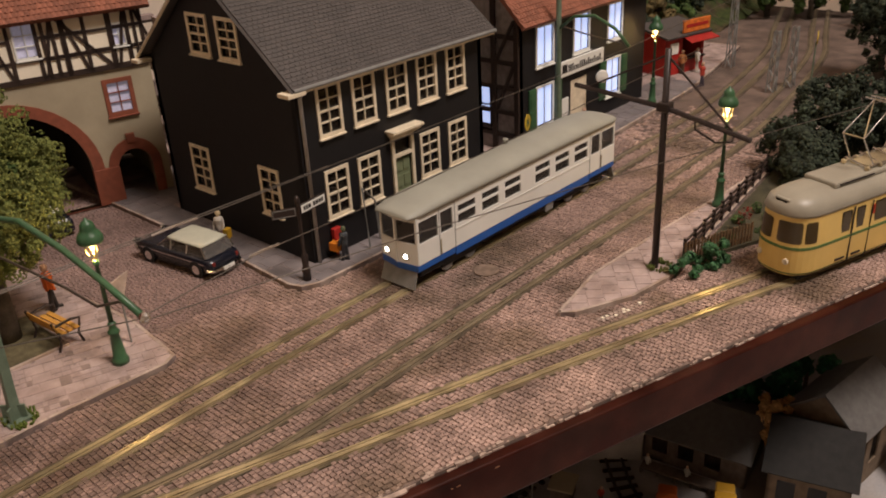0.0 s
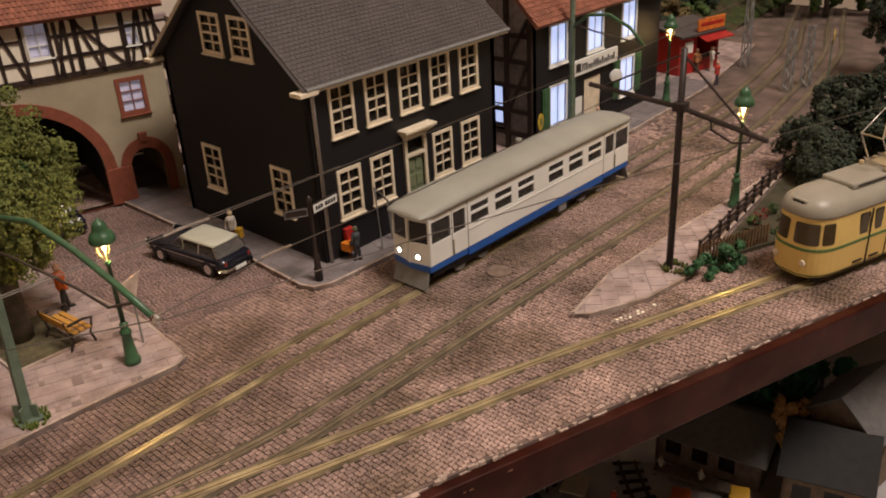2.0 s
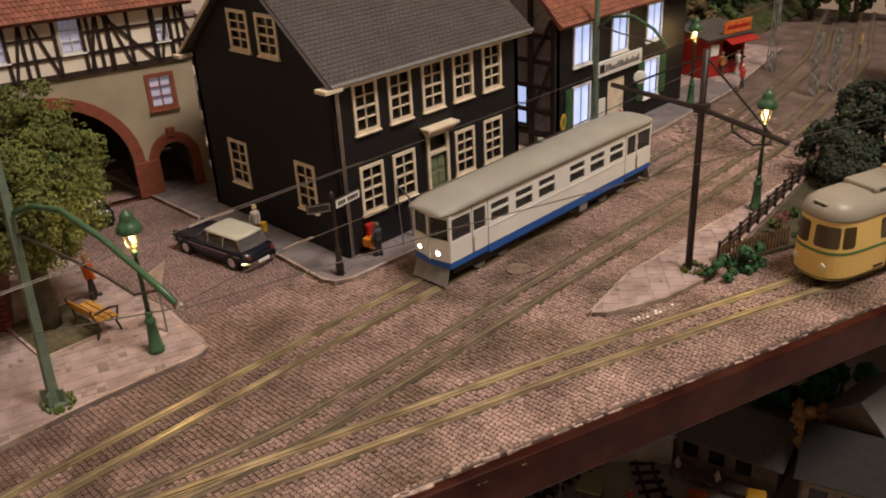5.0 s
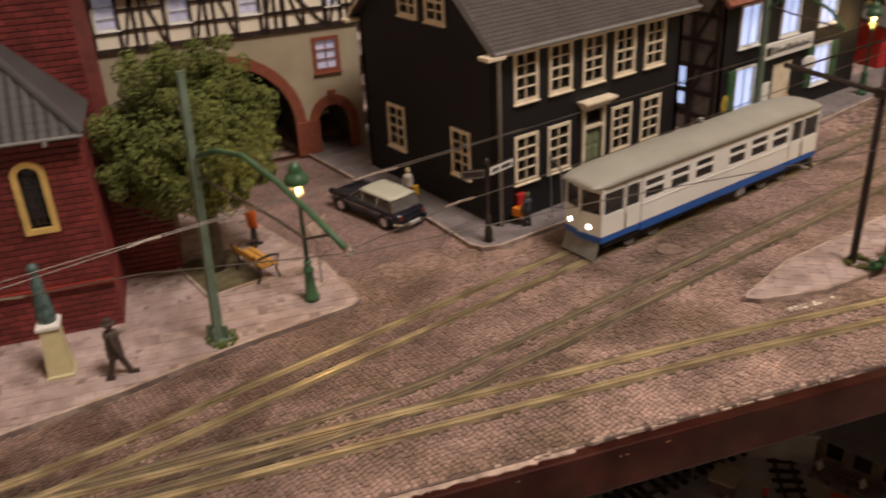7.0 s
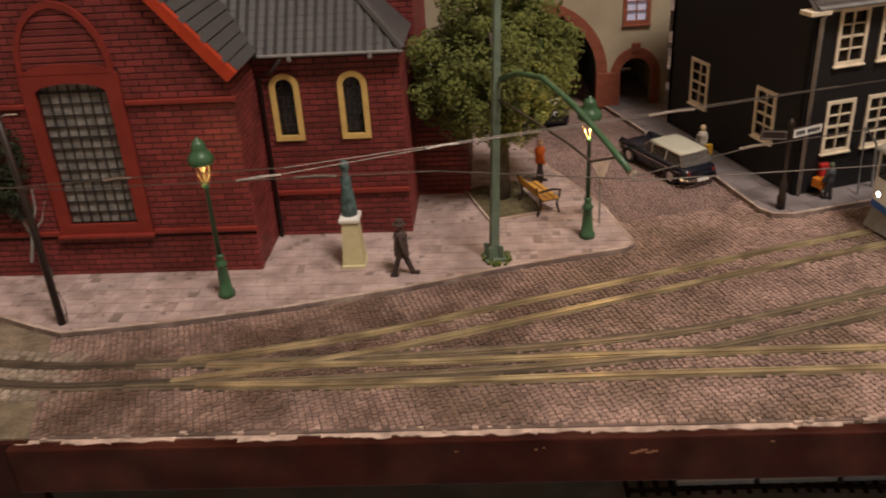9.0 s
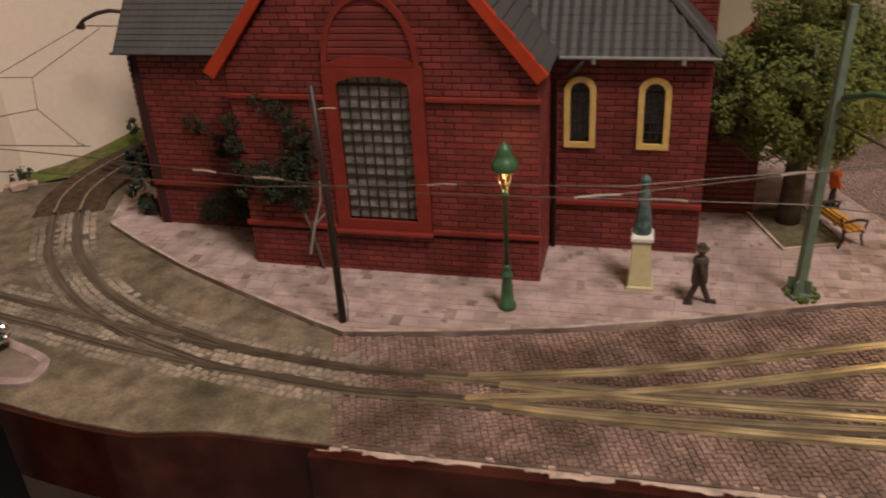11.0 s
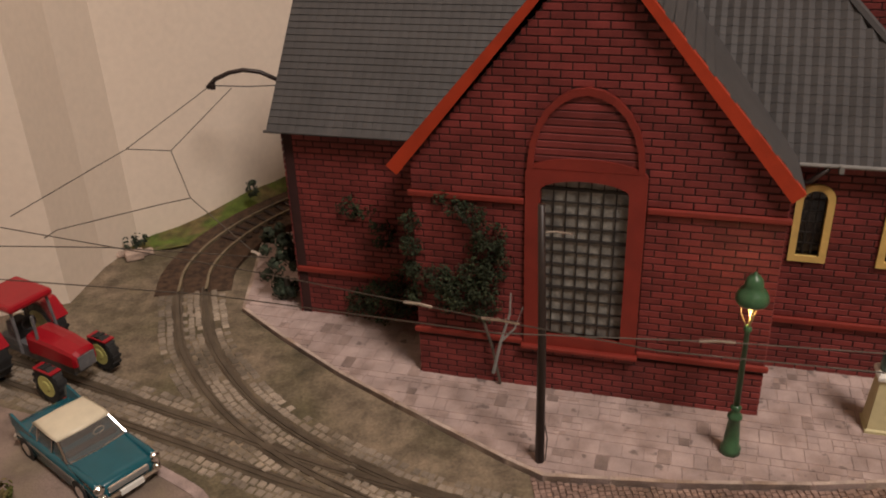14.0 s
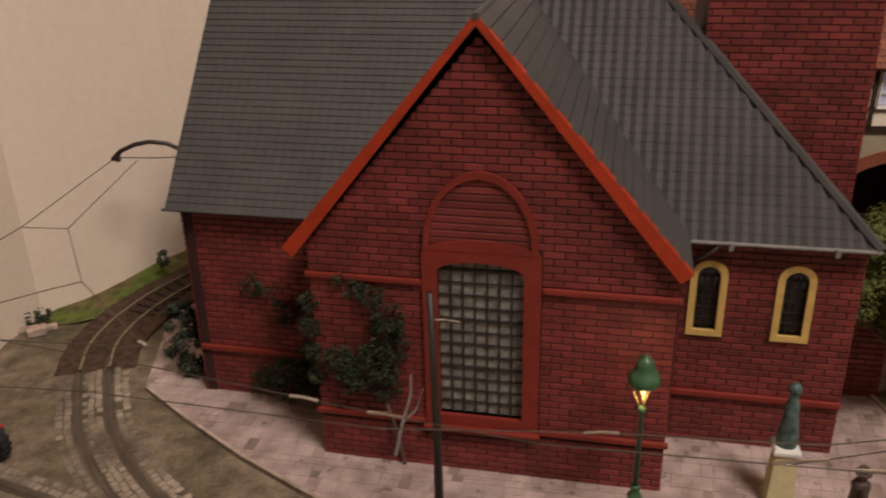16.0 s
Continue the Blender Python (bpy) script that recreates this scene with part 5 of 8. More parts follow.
wire([(-8, 29.4, ZW), (-2.3, 27.7, ZW), (4.5, 28.1, ZW), (13.2, 27.9, ZW), (25, 27.9, ZW), (43.2, 28.2, ZW - 0.1), (60, 29.2, ZW)], "thin trolley wire over the main track", blobs=[((12.0, 27.93, ZW), (13.8, 27.9, ZW)), ((-2.6, 27.8, ZW), (-1.2, 27.75, ZW)), ((3.8, 28.07, ZW), (4.9, 28.1, ZW))])
wire([(-4, 28.2, ZW), (3.5, 26.0, ZW), (8.9, 23.7, ZW - 0.3), (13.5, 23.8, ZW), (20, 23.6, ZW), (32.1, 24.0, ZW), (46, 24.4, ZW)], "thin trolley wire over the second track", blobs=[((13.0, 23.8, ZW), (14.2, 23.8, ZW)), ((-0.8, 27.3, ZW), (0.5, 26.9, ZW))])
wire([(8.9, 23.6, ZW - 0.35), (18, 20.9, ZW - 0.2), (32.2, 16.2, ZW - 0.2), (46, 11.0, ZW)], "thin trolley wire over the siding")
web = [(-28.3, 40.0, 7.5), (-26.0, 46.6, 7.5), (-23.62, 53.0, 8.22)]
wire(web, "thin span wire of the curve")
wire([(-26.0, 46.6, 7.5), (-24.0, 46.1, 7.5), (-22.5, 53.0, 8.12)], "thin span wire of the curve")
wire([(-24.0, 46.1, 7.5), (-22.1, 40.8, 7.5), (-19.1, 36.0, 7.5)], "thin span wire of the curve", blobs=[((-19.2, 36.1, 7.5), (-18.9, 35.8, 7.5))])
wire([(-22.1, 40.8, 7.5), (-23.0, 40.4, 7.5), (-26.2, 38.6, 7.5), (-26.4, 38.0, 7.5)], "thin curved pull-off wire")
wire([(-30, 39.9, 7.5), (-26.0, 38.0, 7.5), (-18.3, 34.4, 7.5), (-12, 31.2, 7.45), (-8, 29.4, ZW)], "thin trolley wire over the curve", blobs=[((-14.4, 32.4, 7.47), (-13.6, 32.0, 7.47)), ((-12.3, 31.3, 7.46), (-11.3, 30.9, 7.45))])
wire([(-30, 37.9, 7.5), (-24, 37.0, 7.5), (-18.6, 35.6, 7.5)], "thin span wire of the curve")
wire([(-30, 36.0, 7.5), (-20, 33.4, 7.5), (-12, 30.6, 7.4), (-6.2, 29.6, ZW), (-1, 28.3, ZW), (8, 28.2, ZW), (20, 28.0, ZW)], "thin trolley wire beside the church", blobs=[((-6.8, 29.7, ZW), (-5.9, 29.55, ZW))])

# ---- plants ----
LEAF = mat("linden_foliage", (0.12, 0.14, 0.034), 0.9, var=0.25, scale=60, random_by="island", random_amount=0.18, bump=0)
LEAF_DARK = mat("dark_foliage", (0.032, 0.043, 0.026), 0.9, var=0.4, scale=80, random_by="island", random_amount=0.45, bump=0)
LEAF_AUTUMN = mat("autumn_foliage", (0.42, 0.24, 0.09), 0.9, var=0.3, scale=80, random_by="island", random_amount=0.35, bump=0)
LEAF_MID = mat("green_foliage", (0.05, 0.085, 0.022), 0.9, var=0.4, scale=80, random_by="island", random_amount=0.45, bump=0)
BARK = mat("grey_bark", (0.085, 0.07, 0.055), 0.9, var=0.4, scale=200, bump=0.8, bump_dist=0.0006)


def flakes(seed, lobes, count, size, material, name, parent=None, per=45, lump=1.0):
    """Foliage flock: many small folded flakes over clumps that cover the lobes (centre, radius)."""
    rng = np.random.default_rng(seed)
    vol = np.array([r ** 2 for _, r in lobes])
    V, F = [], []
    clumps = []
    for _ in range(max(20, count // per)):
        c, r = lobes[rng.choice(len(lobes), p=vol / vol.sum())]
        d = rng.normal(size=3)
        d /= np.linalg.norm(d)
        clumps.append((np.array(c) + d * r * rng.uniform(0.72, 1.05), rng.uniform(0.22, 0.42) * r ** 0.5 * lump))
    for _ in range(count):
        c, r = clumps[rng.integers(len(clumps))]
        d = rng.normal(size=3)
        d /= np.linalg.norm(d)
        p = c + d * r * rng.uniform(0.5 if lump == 1.0 else 0.82, 1.0)
        a = rng.normal(size=3)
        a = a - d * (a @ d) * 0.6
        a /= np.linalg.norm(a)
        b = np.cross(d, a)
        s = size * rng.uniform(0.6, 1.4)
        k = len(V)
        V += [p - a * s, p + b * s * 0.7, p + a * s, p - b * s * 0.7, p + d * s * 0.45]
        F += [(k, k + 1, k + 4), (k + 1, k + 2, k + 4), (k + 2, k + 3, k + 4), (k + 3, k, k + 4)]
    return raw(name, V, F, material, parent)


def trunk(parent, pts, r0, r1, limbs=()):
    bm = tube(bmesh.new(), pts, r0, 10, r1)
    for l in limbs:
        tube(bm, l, r1 * 0.7, 6, r1 * 0.25)
    return part("trunk", bm, BARK, parent, smooth=True)


t = thing("linden_tree", 9.9, 38.6, 0.2, 0, "leafy green linden tree standing in a paved tree pit", "tree")
trunk(t, [(0, 0, 0), (0.05, 0, 1.5), (0.05, -0.05, 3.5), (0, 0, 5.5)], 0.55, 0.36,
      [[(0, 0, 4.2), (-1.6, -0.3, 6.0), (-2.6, -0.6, 7.0)], [(0, 0, 4.4), (1.5, 0.2, 6.2), (2.4, 0.3, 7.4)], [(0, 0, 5.2), (0.3, 1.2, 7.4), (0.6, 1.5, 9)], [(0, 0, 5), (-0.6, -1.4, 7), (-0.8, -1.8, 8.6)]])
flakes(5, [((-0.6, -0.3, 6.2), 2.6), ((1.2, 0.1, 6.6), 2.5), ((-2.2, 0.2, 6.6), 1.9), ((0.2, 0.2, 8.6), 2.0), ((1.6, 0.2, 9.3), 1.3), ((-1.2, 0.1, 9.4), 1.2), ((2.5, 0, 7.2), 1.4), ((0.5, -1.2, 5.0), 1.5), ((-2.6, -0.4, 5.6), 1.3), ((2.2, -0.3, 5.2), 1.3), ((0, 0.9, 6.5), 2.3), ((-0.2, -0.2, 4.2), 1.2)],
       62000, 0.085, LEAF, "crown", t, 100, 1.2)
# core flakes in darker green: the crown's inner shade put into the colour
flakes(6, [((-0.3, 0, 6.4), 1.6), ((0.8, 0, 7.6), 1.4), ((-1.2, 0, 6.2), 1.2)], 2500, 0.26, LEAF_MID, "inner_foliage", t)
pit = thing("tree_pit", 9.9, 38.4, 0.2, 0, "square earth tree pit with pale stone edging", "tree pit")
part("soil", bx(-1.3, 1.35, -2.3, 1.6, 0.0, 0.06), mat("pit_soil", (0.10, 0.085, 0.045), 0.95, var=0.4, bump=0.6), pit)
for a, b in (((-1.4, -2.4), (1.45, -2.28)), ((1.35, -2.28), (1.47, 1.6)), ((-1.42, -2.28), (-1.3, 1.6)), ((-1.4, 1.6), (1.45, 1.72))):
    part("edging_stone", bx(a[0], b[0], a[1], b[1], 0, 0.12, 0.02), M["kerb"], pit)

DARK_BUSHES = [((50.5, 18.6, 0.2), 5, [((0, 0, 1.8), 2.2), ((-2.5, 1.0, 1.5), 1.7), ((2.6, -0.8, 2.4), 2.2), ((0.5, 0.5, 3.4), 1.6)]),
               ((45.8, 18.2, 0.2), 6, [((0, 0, 0.8), 1.0), ((1.2, 0.2, 1.4), 1.3)]),
               ((55.5, 15.5, 0.2), 7, [((0, 0, 2.0), 2.2), ((-1.8, 0.6, 2.6), 1.8), ((2, 0, 3.2), 2.0)])]
for (x, y, z), sd, lobes in DARK_BUSHES:
    t = thing("bush", x, y, z, 0, "dense dark green bush behind the tram siding", "bush", "dark bushes")
    part("stem", tube(bmesh.new(), [(0, 0, 0), (0, 0, 1.5)], 0.2, 6), BARK, t)
    flakes(sd, lobes, 11000, 0.15, LEAF_DARK, "foliage", t)
t = thing("dark_tree", 69.5, 21.5, 0.0, 0, "tall dark green tree beside the street", "tree")
trunk(t, [(0, 0, 0), (0, 0, 3)], 0.4, 0.2)
flakes(9, [((0, 0, 4.5), 2.6), ((-0.8, 0.4, 7.0), 2.2), ((1, 0, 6), 2.4), ((0.6, -0.6, 2.4), 2.0)], 5500, 0.2, LEAF_DARK, "crown", t)
IVY = mat("ivy_leaves", (0.026, 0.034, 0.015), 0.9, var=0.4, scale=120, random_by="island", random_amount=0.4, bump=0)
t = thing("ivy", -13.98, 39.42, 0.15, -18.8, "dark green ivy climbing the brick church wall", "ivy")
vine = bmesh.new()
tube(vine, [(3.2, -0.2, 0.1), (2.9, -0.25, 1.8), (2.4, -0.2, 3.4), (1.9, -0.2, 4.6), (2.6, -0.2, 6.0), (1.6, -0.2, 7.4)], 0.06, 5)
part("stem", vine, BARK, t)
flakes(12, [((2.9, -0.25, 6.3), 0.55), ((2.2, -0.25, 7.2), 0.45), ((3.1, -0.25, 5.2), 0.5), ((2.6, -0.25, 4.2), 0.6), ((1.7, -0.25, 4.0), 0.6), ((0.9, -0.2, 4.4), 0.5), ((1.4, -0.2, 3.6), 0.5), ((1.4, -0.2, 7.5), 0.4), ((2.7, -0.25, 5.6), 0.6), ((2.2, -0.25, 4.7), 0.55), ((2.6, -0.2, 3.4), 0.5)], 6500, 0.06, IVY, "foliage", t, 14)
flakes(13, [((-0.1, -0.05, 6.6), 0.32), ((-0.1, -0.05, 5.6), 0.36), ((-0.1, 0.0, 4.6), 0.36), ((-0.05, -0.05, 3.6), 0.3)], 2200, 0.055, IVY, "foliage", t, 14)
flakes(14, [((-2.6, 3.1, 1.2), 0.9), ((-1.6, 3.1, 1.6), 1.0), ((-3.6, 3.1, 1.0), 0.6), ((-2.4, 3.2, 4.2), 0.5), ((-3.8, 3.2, 5.4), 0.45), ((-2.9, 3.2, 5.0), 0.4)], 5000, 0.06, IVY, "foliage", t, 14)
t = thing("bush", -19.9, 46.2, 0.1, 0, "small dark bush at the church's rear corner", "bush", "dark bushes")
part("stem", tube(bmesh.new(), [(0, 0, 0), (0, 0, 1)], 0.15, 6), BARK, t)
flakes(15, [((0, 0, 1.2), 1.0), ((-0.2, 0.3, 2.6), 0.8), ((-0.4, 0.2, 3.6), 0.5)], 1500, 0.12, LEAF_DARK, "foliage", t)
t = thing("dead_branch", -11.2, 37.0, 0.2, 0, "bare silvery twig leaning at the church wall", "branch")
part("twig", tube(bmesh.new(), [(-0.2, 0, 1.4), (0.1, 0.2, 2.6), (0.45, 0.4, 3.6), (0.5, 0.5, 4.4)], 0.07, 6, 0.03), M["grey_metal"], t)
part("twig", tube(bmesh.new(), [(0.1, 0.2, 2.6), (0.6, 0.2, 3.1), (0.9, 0.3, 3.9)], 0.05, 6, 0.02), M["grey_metal"], t)
t = thing("low_plants", 33.0, 18.25, 0.05, 0, "low bright green leafy plants beside the fence", "plants")
flakes(17, [((-0.7, 0.1, 0.35), 0.5), ((0.2, 0, 0.4), 0.55), ((1.0, -0.3, 0.5), 0.6), ((1.9, -0.6, 0.5), 0.55)], 900, 0.13, mat("bright_leaves", (0.03, 0.10, 0.035), 0.6, var=0.3, random_by="island", bump=0), "foliage", t)
put(copy_thing(tuft, pose(0, 0, 0)), 32.3, 19.5, 0.2)

# fence and low wall behind the siding
t = thing("picket_fence", 33.5, 18.9, 0.1, -21, "brown wooden picket fence beside the siding", "fence")
for i in range(22):
    part("picket", bx(i * 0.2, i * 0.2 + 0.11, 0, 0.06, 0, 1.05 + 0.05 * (i % 2), 0.015), mat("brown_wood", (0.13, 0.075, 0.035), 0.8) if i == 0 else bpy.data.materials["brown_wood"], t)
part("rail", bx(0, 4.4, 0.06, 0.12, 0.25, 0.35), bpy.data.materials["brown_wood"], t)
part("rail", bx(0, 4.4, 0.06, 0.12, 0.75, 0.85), bpy.data.materials["brown_wood"], t)
t = thing("iron_railing", 33.6, 19.0, 0.2, 6.5, "black iron railing along the back of the island", "railing")
for z in (0.35, 0.65, 0.95):
    part("rail", tube(bmesh.new(), [(0, 0, z), (13, 0, z)], 0.07, 6), M["black_iron"], t)
for i in range(11):
    part("post", bx(i * 1.3, i * 1.3 + 0.14, -0.07, 0.07, 0, 1.1), M["black_iron"], t)
bank = thing("planted_bank", 0, 0, 0, 0, "earth bank with dark undergrowth between railing and siding", "ground", kind="structure")
part("soil", prism(bmesh.new(), [(33.8, 18.75), (38, 17.0), (50, 12.6), (75, 6), (75, 21), (60, 20), (47, 20.3)], -0.06, 0.18), mat("dark_soil", (0.05, 0.045, 0.025), 0.95, var=0.4, scale=120, bump=0.8), bank)
fl = flakes(19, [((36.5, 18.3, 0.2), 0.6), ((38.5, 18.2, 0.2), 0.8), ((41, 17.8, 0.2), 1.0), ((43.5, 17.2, 0.3), 1.1), ((47, 16.2, 0.2), 1.2)], 1800, 0.1, LEAF_MID, "undergrowth", bank)
tagged(fl, kind="stuff")
red = flakes(20, [((38.4, 18.4, 0.9), 0.35), ((39.2, 18.3, 0.9), 0.3)], 60, 0.07, M["red_trim"], "red_flowers", bank)
tagged(red, kind="stuff")

# ---- hill and ramp behind the church, far bank ----
hill = thing("grass_hill", 0, 0, 0, 0, "green grass slope behind the curve", "hill", kind="structure")
hv, hf = [], []
nx, ny = 26, 12
for i in range(nx):
    for j in range(ny):
        x = -29.5 + i * 1.5
        y = 52.0 + j * 1.3 + max(0, (i - 2)) * 0.55
        z = max(0.0, min(1.0, (j - 1.5) / 6)) * (1.2 + 0.16 * i) + 0.22 * i * 0.25 + 0.12 * math.sin(x * 2.1 + y)
        hv.append((x, y, z - 0.05))
for i in range(nx - 1):
    for j in range(ny - 1):
        hf.append((i * ny + j, (i + 1) * ny + j, (i + 1) * ny + j + 1, i * ny + j + 1))
raw("grass_slope", hv, hf, M["grass"], hill)
ramp = thing("ramp_track", 0, 0, 0, 0, "rails climbing on brown ballast behind the church", "track", "tram tracks", "structure")
RP = [(-24.55, 47.2, 0.03), (-24.6, 49.6, 0.2), (-23.6, 52.4, 0.5), (-21.2, 55.2, 0.9), (-17, 57.6, 1.3), (-11, 59.5, 1.8)]
rl = spline([p[:2] for p in RP], 0.6)
zz = np.interp(np.arange(len(rl)), np.linspace(0, len(rl) - 1, len(RP)), [p[2] for p in RP])


def swept_z(line, z, half, lo, hi):
    v, f = swept(line, half, lo, hi)
    n = len(line)
    return [(p[0], p[1], p[2] + z[i % n]) for i, p in enumerate(v)], f


v, f = swept_z(rl, zz, 1.8, -1.2, -0.03)
raw("ballast", v, f, mat("brown_ballast", (0.085, 0.05, 0.03), 0.95, var=0.5, scale=300, bump=1.0, bump_dist=0.001), ramp)
for s in (1, -1):
    v, f = swept_z(offset(rl, s * GAUGE / 2), zz, 0.06, -0.03, 0.14)
    raw("rail", v, f, M["rail_dull"], ramp)
for i in range(8, len(rl) - 1):
    d = rl[i + 1] - rl[i]
    part("sleeper", bx(-0.1, 0.1, -1.0, 1.0, -0.03, 0.05), M["timber"], ramp, at=pose(rl[i][0], rl[i][1], zz[i], 0, 0, math.degrees(math.atan2(d[1], d[0]))))
t = thing("stone_pile", -28.6, 50.8, -0.02, 20, "pale stones at the foot of the wall", "stones")
for i, (a, b, c) in enumerate(((0, 0, 0.9), (0.8, 0.3, 0.6), (-0.4, 0.7, 0.5))):
    part("stone", bx(a, a + c, b, b + c * 0.7, 0, c * 0.5, 0.08), M["glue"], t)
flakes(23, [((0.4, 0.8, 0.6), 0.35), ((0.9, 1.0, 0.7), 0.3)], 150, 0.1, LEAF_DARK, "weed", t)
t = thing("tiny_fir", -22.7, 55.6, 1.2, 0, "tiny dark fir on the grass slope", "tree")
flakes(24, [((0, 0, 0.4), 0.3), ((0, 0, 0.8), 0.2)], 150, 0.1, LEAF_DARK, "crown", t)

far = thing("far_bank", 0, 0, 0, 0, "overgrown bank with hedges at the end of the street", "hill", kind="structure")
hv, hf = [], []
for i in range(26):
    for j in range(12):
        x, y = 59 + i * 1.7, 38.0 + j * 1.8 + i * 0.12
        hv.append((x, y, min(1, j / 3) * 1.2 + 0.35 * math.sin(x * 0.9 + y * 0.7) + j * 0.35))
for i in range(25):
    for j in range(11):
        hf.append((i * 12 + j, (i + 1) * 12 + j, (i + 1) * 12 + j + 1, i * 12 + j + 1))
raw("bank", hv, hf, mat("dim_bank_grass", (0.04, 0.055, 0.014), 0.95, var=0.4, scale=150, second=(0.07, 0.05, 0.025), mix_scale=50, bump=0.8), far)
for k in range(7):
    x = 60 + k * 5.5
    t = thing("hedge_bush", x, 40.2 + k * 0.8, 0.9, 0, "rough green and brown hedge bush at the street's end", "bush", "hedge bushes")
    lob = [((0, 0, 1.4), 1.8), ((1.8, 0.6, 1.8), 1.6), ((-1.6, 0.4, 1.2), 1.5), ((0.4, 1.6, 2.8), 1.9)]
    flakes(30 + k, lob, 1700, 0.26, (LEAF_MID, LEAF_DARK, mat("dry_foliage", (0.12, 0.09, 0.035), 0.9, var=0.3, random_by="island", bump=0) if k == 2 else LEAF_MID)[k % 3], "foliage", t)

for k, (x, y, r) in enumerate(((88, 26, 2.6), (93, 31, 3.0), (97, 37, 3.2), (91, 43, 3.4), (84, 45, 3.0), (100, 44, 3.6), (80, 20.5, 2.4), (96, 24, 3.0), (104, 33, 3.6), (90, 34.5, 2.6), (93, 36.5, 2.8), (89, 38.5, 2.6))):
    t = thing("far_tree", x, y, 0.0, 0, "dim dark green tree closing the end of the street", "tree", "far trees")
    trunk(t, [(0, 0, 0), (0, 0, r)], 0.3, 0.2)
    flakes(60 + k, [((0, 0, r * 1.2), r), ((r * 0.6, 0.4, r * 1.7), r * 0.8), ((-r * 0.6, 0, r * 1.6), r * 0.8), ((0, 0.5, r * 2.3), r * 0.7)], 1500, 0.34, (LEAF_DARK, LEAF_MID)[k % 2], "crown", t)

# ---- kiosk ----
RED = mat("kiosk_red", (0.36, 0.022, 0.018), 0.5, var=0.12)
t = thing("kiosk", 62.0, 35.6, 0.2, -14, "small red refreshment kiosk with open counter", "kiosk")
part("wall", panel(rect(0, 4.6, 0, 3.2), [rect(2.0, 4.3, 1.2, 2.9)], 0.2), RED, t)
part("wall", bx(0, 0.2, 0.2, 3, 0, 3.2), RED, t)
part("wall", bx(4.4, 4.6, 0.2, 3, 0, 3.2), RED, t)
part("wall", bx(0.2, 4.4, 2.8, 3, 0, 3.2), RED, t)
part("counter", bx(1.9, 4.4, -0.4, 0.1, 1.1, 1.25, 0.03), M["timber"], t)
part("roof", slab3([(-0.3, -0.5, 3.2), (4.9, -0.5, 3.2), (4.9, 3.2, 3.8), (-0.3, 3.2, 3.8)], 0.15), M["slate_roof"], t)
part("awning", slab3([(1.7, -0.1, 3.1), (4.8, -0.1, 3.1), (4.9, -1.3, 2.75), (1.6, -1.3, 2.75)], 0.08), RED, t)
sb = part("sign_board", bx(1.7, 4.8, -0.3, -0.15, 3.3, 4.3, 0.03), mat("orange_sign", (0.60, 0.16, 0.03), 0.5), t, "orange sign with dark bars")
part("lettering", bx(2.0, 4.5, -0.33, -0.3, 3.7, 3.95), RED, sb)
part("notice", bx(0.6, 1.5, -0.06, -0.005, 1.7, 2.6), M["white"], t)

# lattice masts
for x, y, h in ((63.2, 27.2, 4.6), (65.2, 26.6, 4.6), (68.3, 32.9, 7)):
    t = thing("lattice_mast", x, y, 0.0, 0, "slim grey lattice mast beside the street", "mast", "lattice masts")
    bm = bmesh.new()
    for sx, sy in ((-1, -1), (1, -1), (1, 1), (-1, 1)):
        tube(bm, [(sx * 0.28, sy * 0.28, 0), (sx * 0.17, sy * 0.17, h)], 0.055, 4)
    for k in range(8):
        z0, z1 = h * k / 8, h * (k + 1) / 8
        w0, w1 = 0.28 - 0.14 * k / 8, 0.28 - 0.14 * (k + 1) / 8
        sgn = 1 if k % 2 else -1
        tube(bm, [(-sgn * w0, -w0, z0), (sgn * w1, -w1, z1)], 0.05, 4)
        tube(bm, [(-w0, sgn * w0, z0), (-w1, -sgn * w1, z1)], 0.05, 4)
    part("mast", bm, M["grey_metal"], t)


# ---- cars ----
CAR_GLASS = glass_mat("grey_car_glass", (0.16, 0.15, 0.14), 0.06, 0.5)
def wheel_set(t, xs, hw, r, w, rim_mat, tyre=None):
    for x in xs:
        for s in (-1, 1):
            wh = part("wheel", lathe(bmesh.new(), [(r * 0.6, -w / 2), (r * 0.92, -w / 2), (r, -w * 0.3), (r, w * 0.3), (r * 0.92, w / 2), (r * 0.6, w / 2)], 18), M["rubber"], t, at=pose(x, s * (hw - w / 2), r, 90, 0, 0))
            part("hub", lathe(bmesh.new(), [(0.02, -w * 0.52), (r * 0.35, -w * 0.6), (r * 0.64, -w * 0.53), (r * 0.64, w * 0.53), (r * 0.35, w * 0.6), (0.02, w * 0.52)], 14), rim_mat, wh)


def section(x, hw, zb, zt, crown=0.0, k=0.18):
    """A car's cross section: rounded at the shoulders."""
    return [(x, -hw, zb), (x, -hw, zt - k), (x, -hw + k * 0.4, zt - k * 0.3), (x, -hw + k * 1.4, zt), (x, 0, zt + crown), (x, hw - k * 1.4, zt), (x, hw - k * 0.4, zt - k * 0.3), (x, hw, zt - k), (x, hw, zb)]


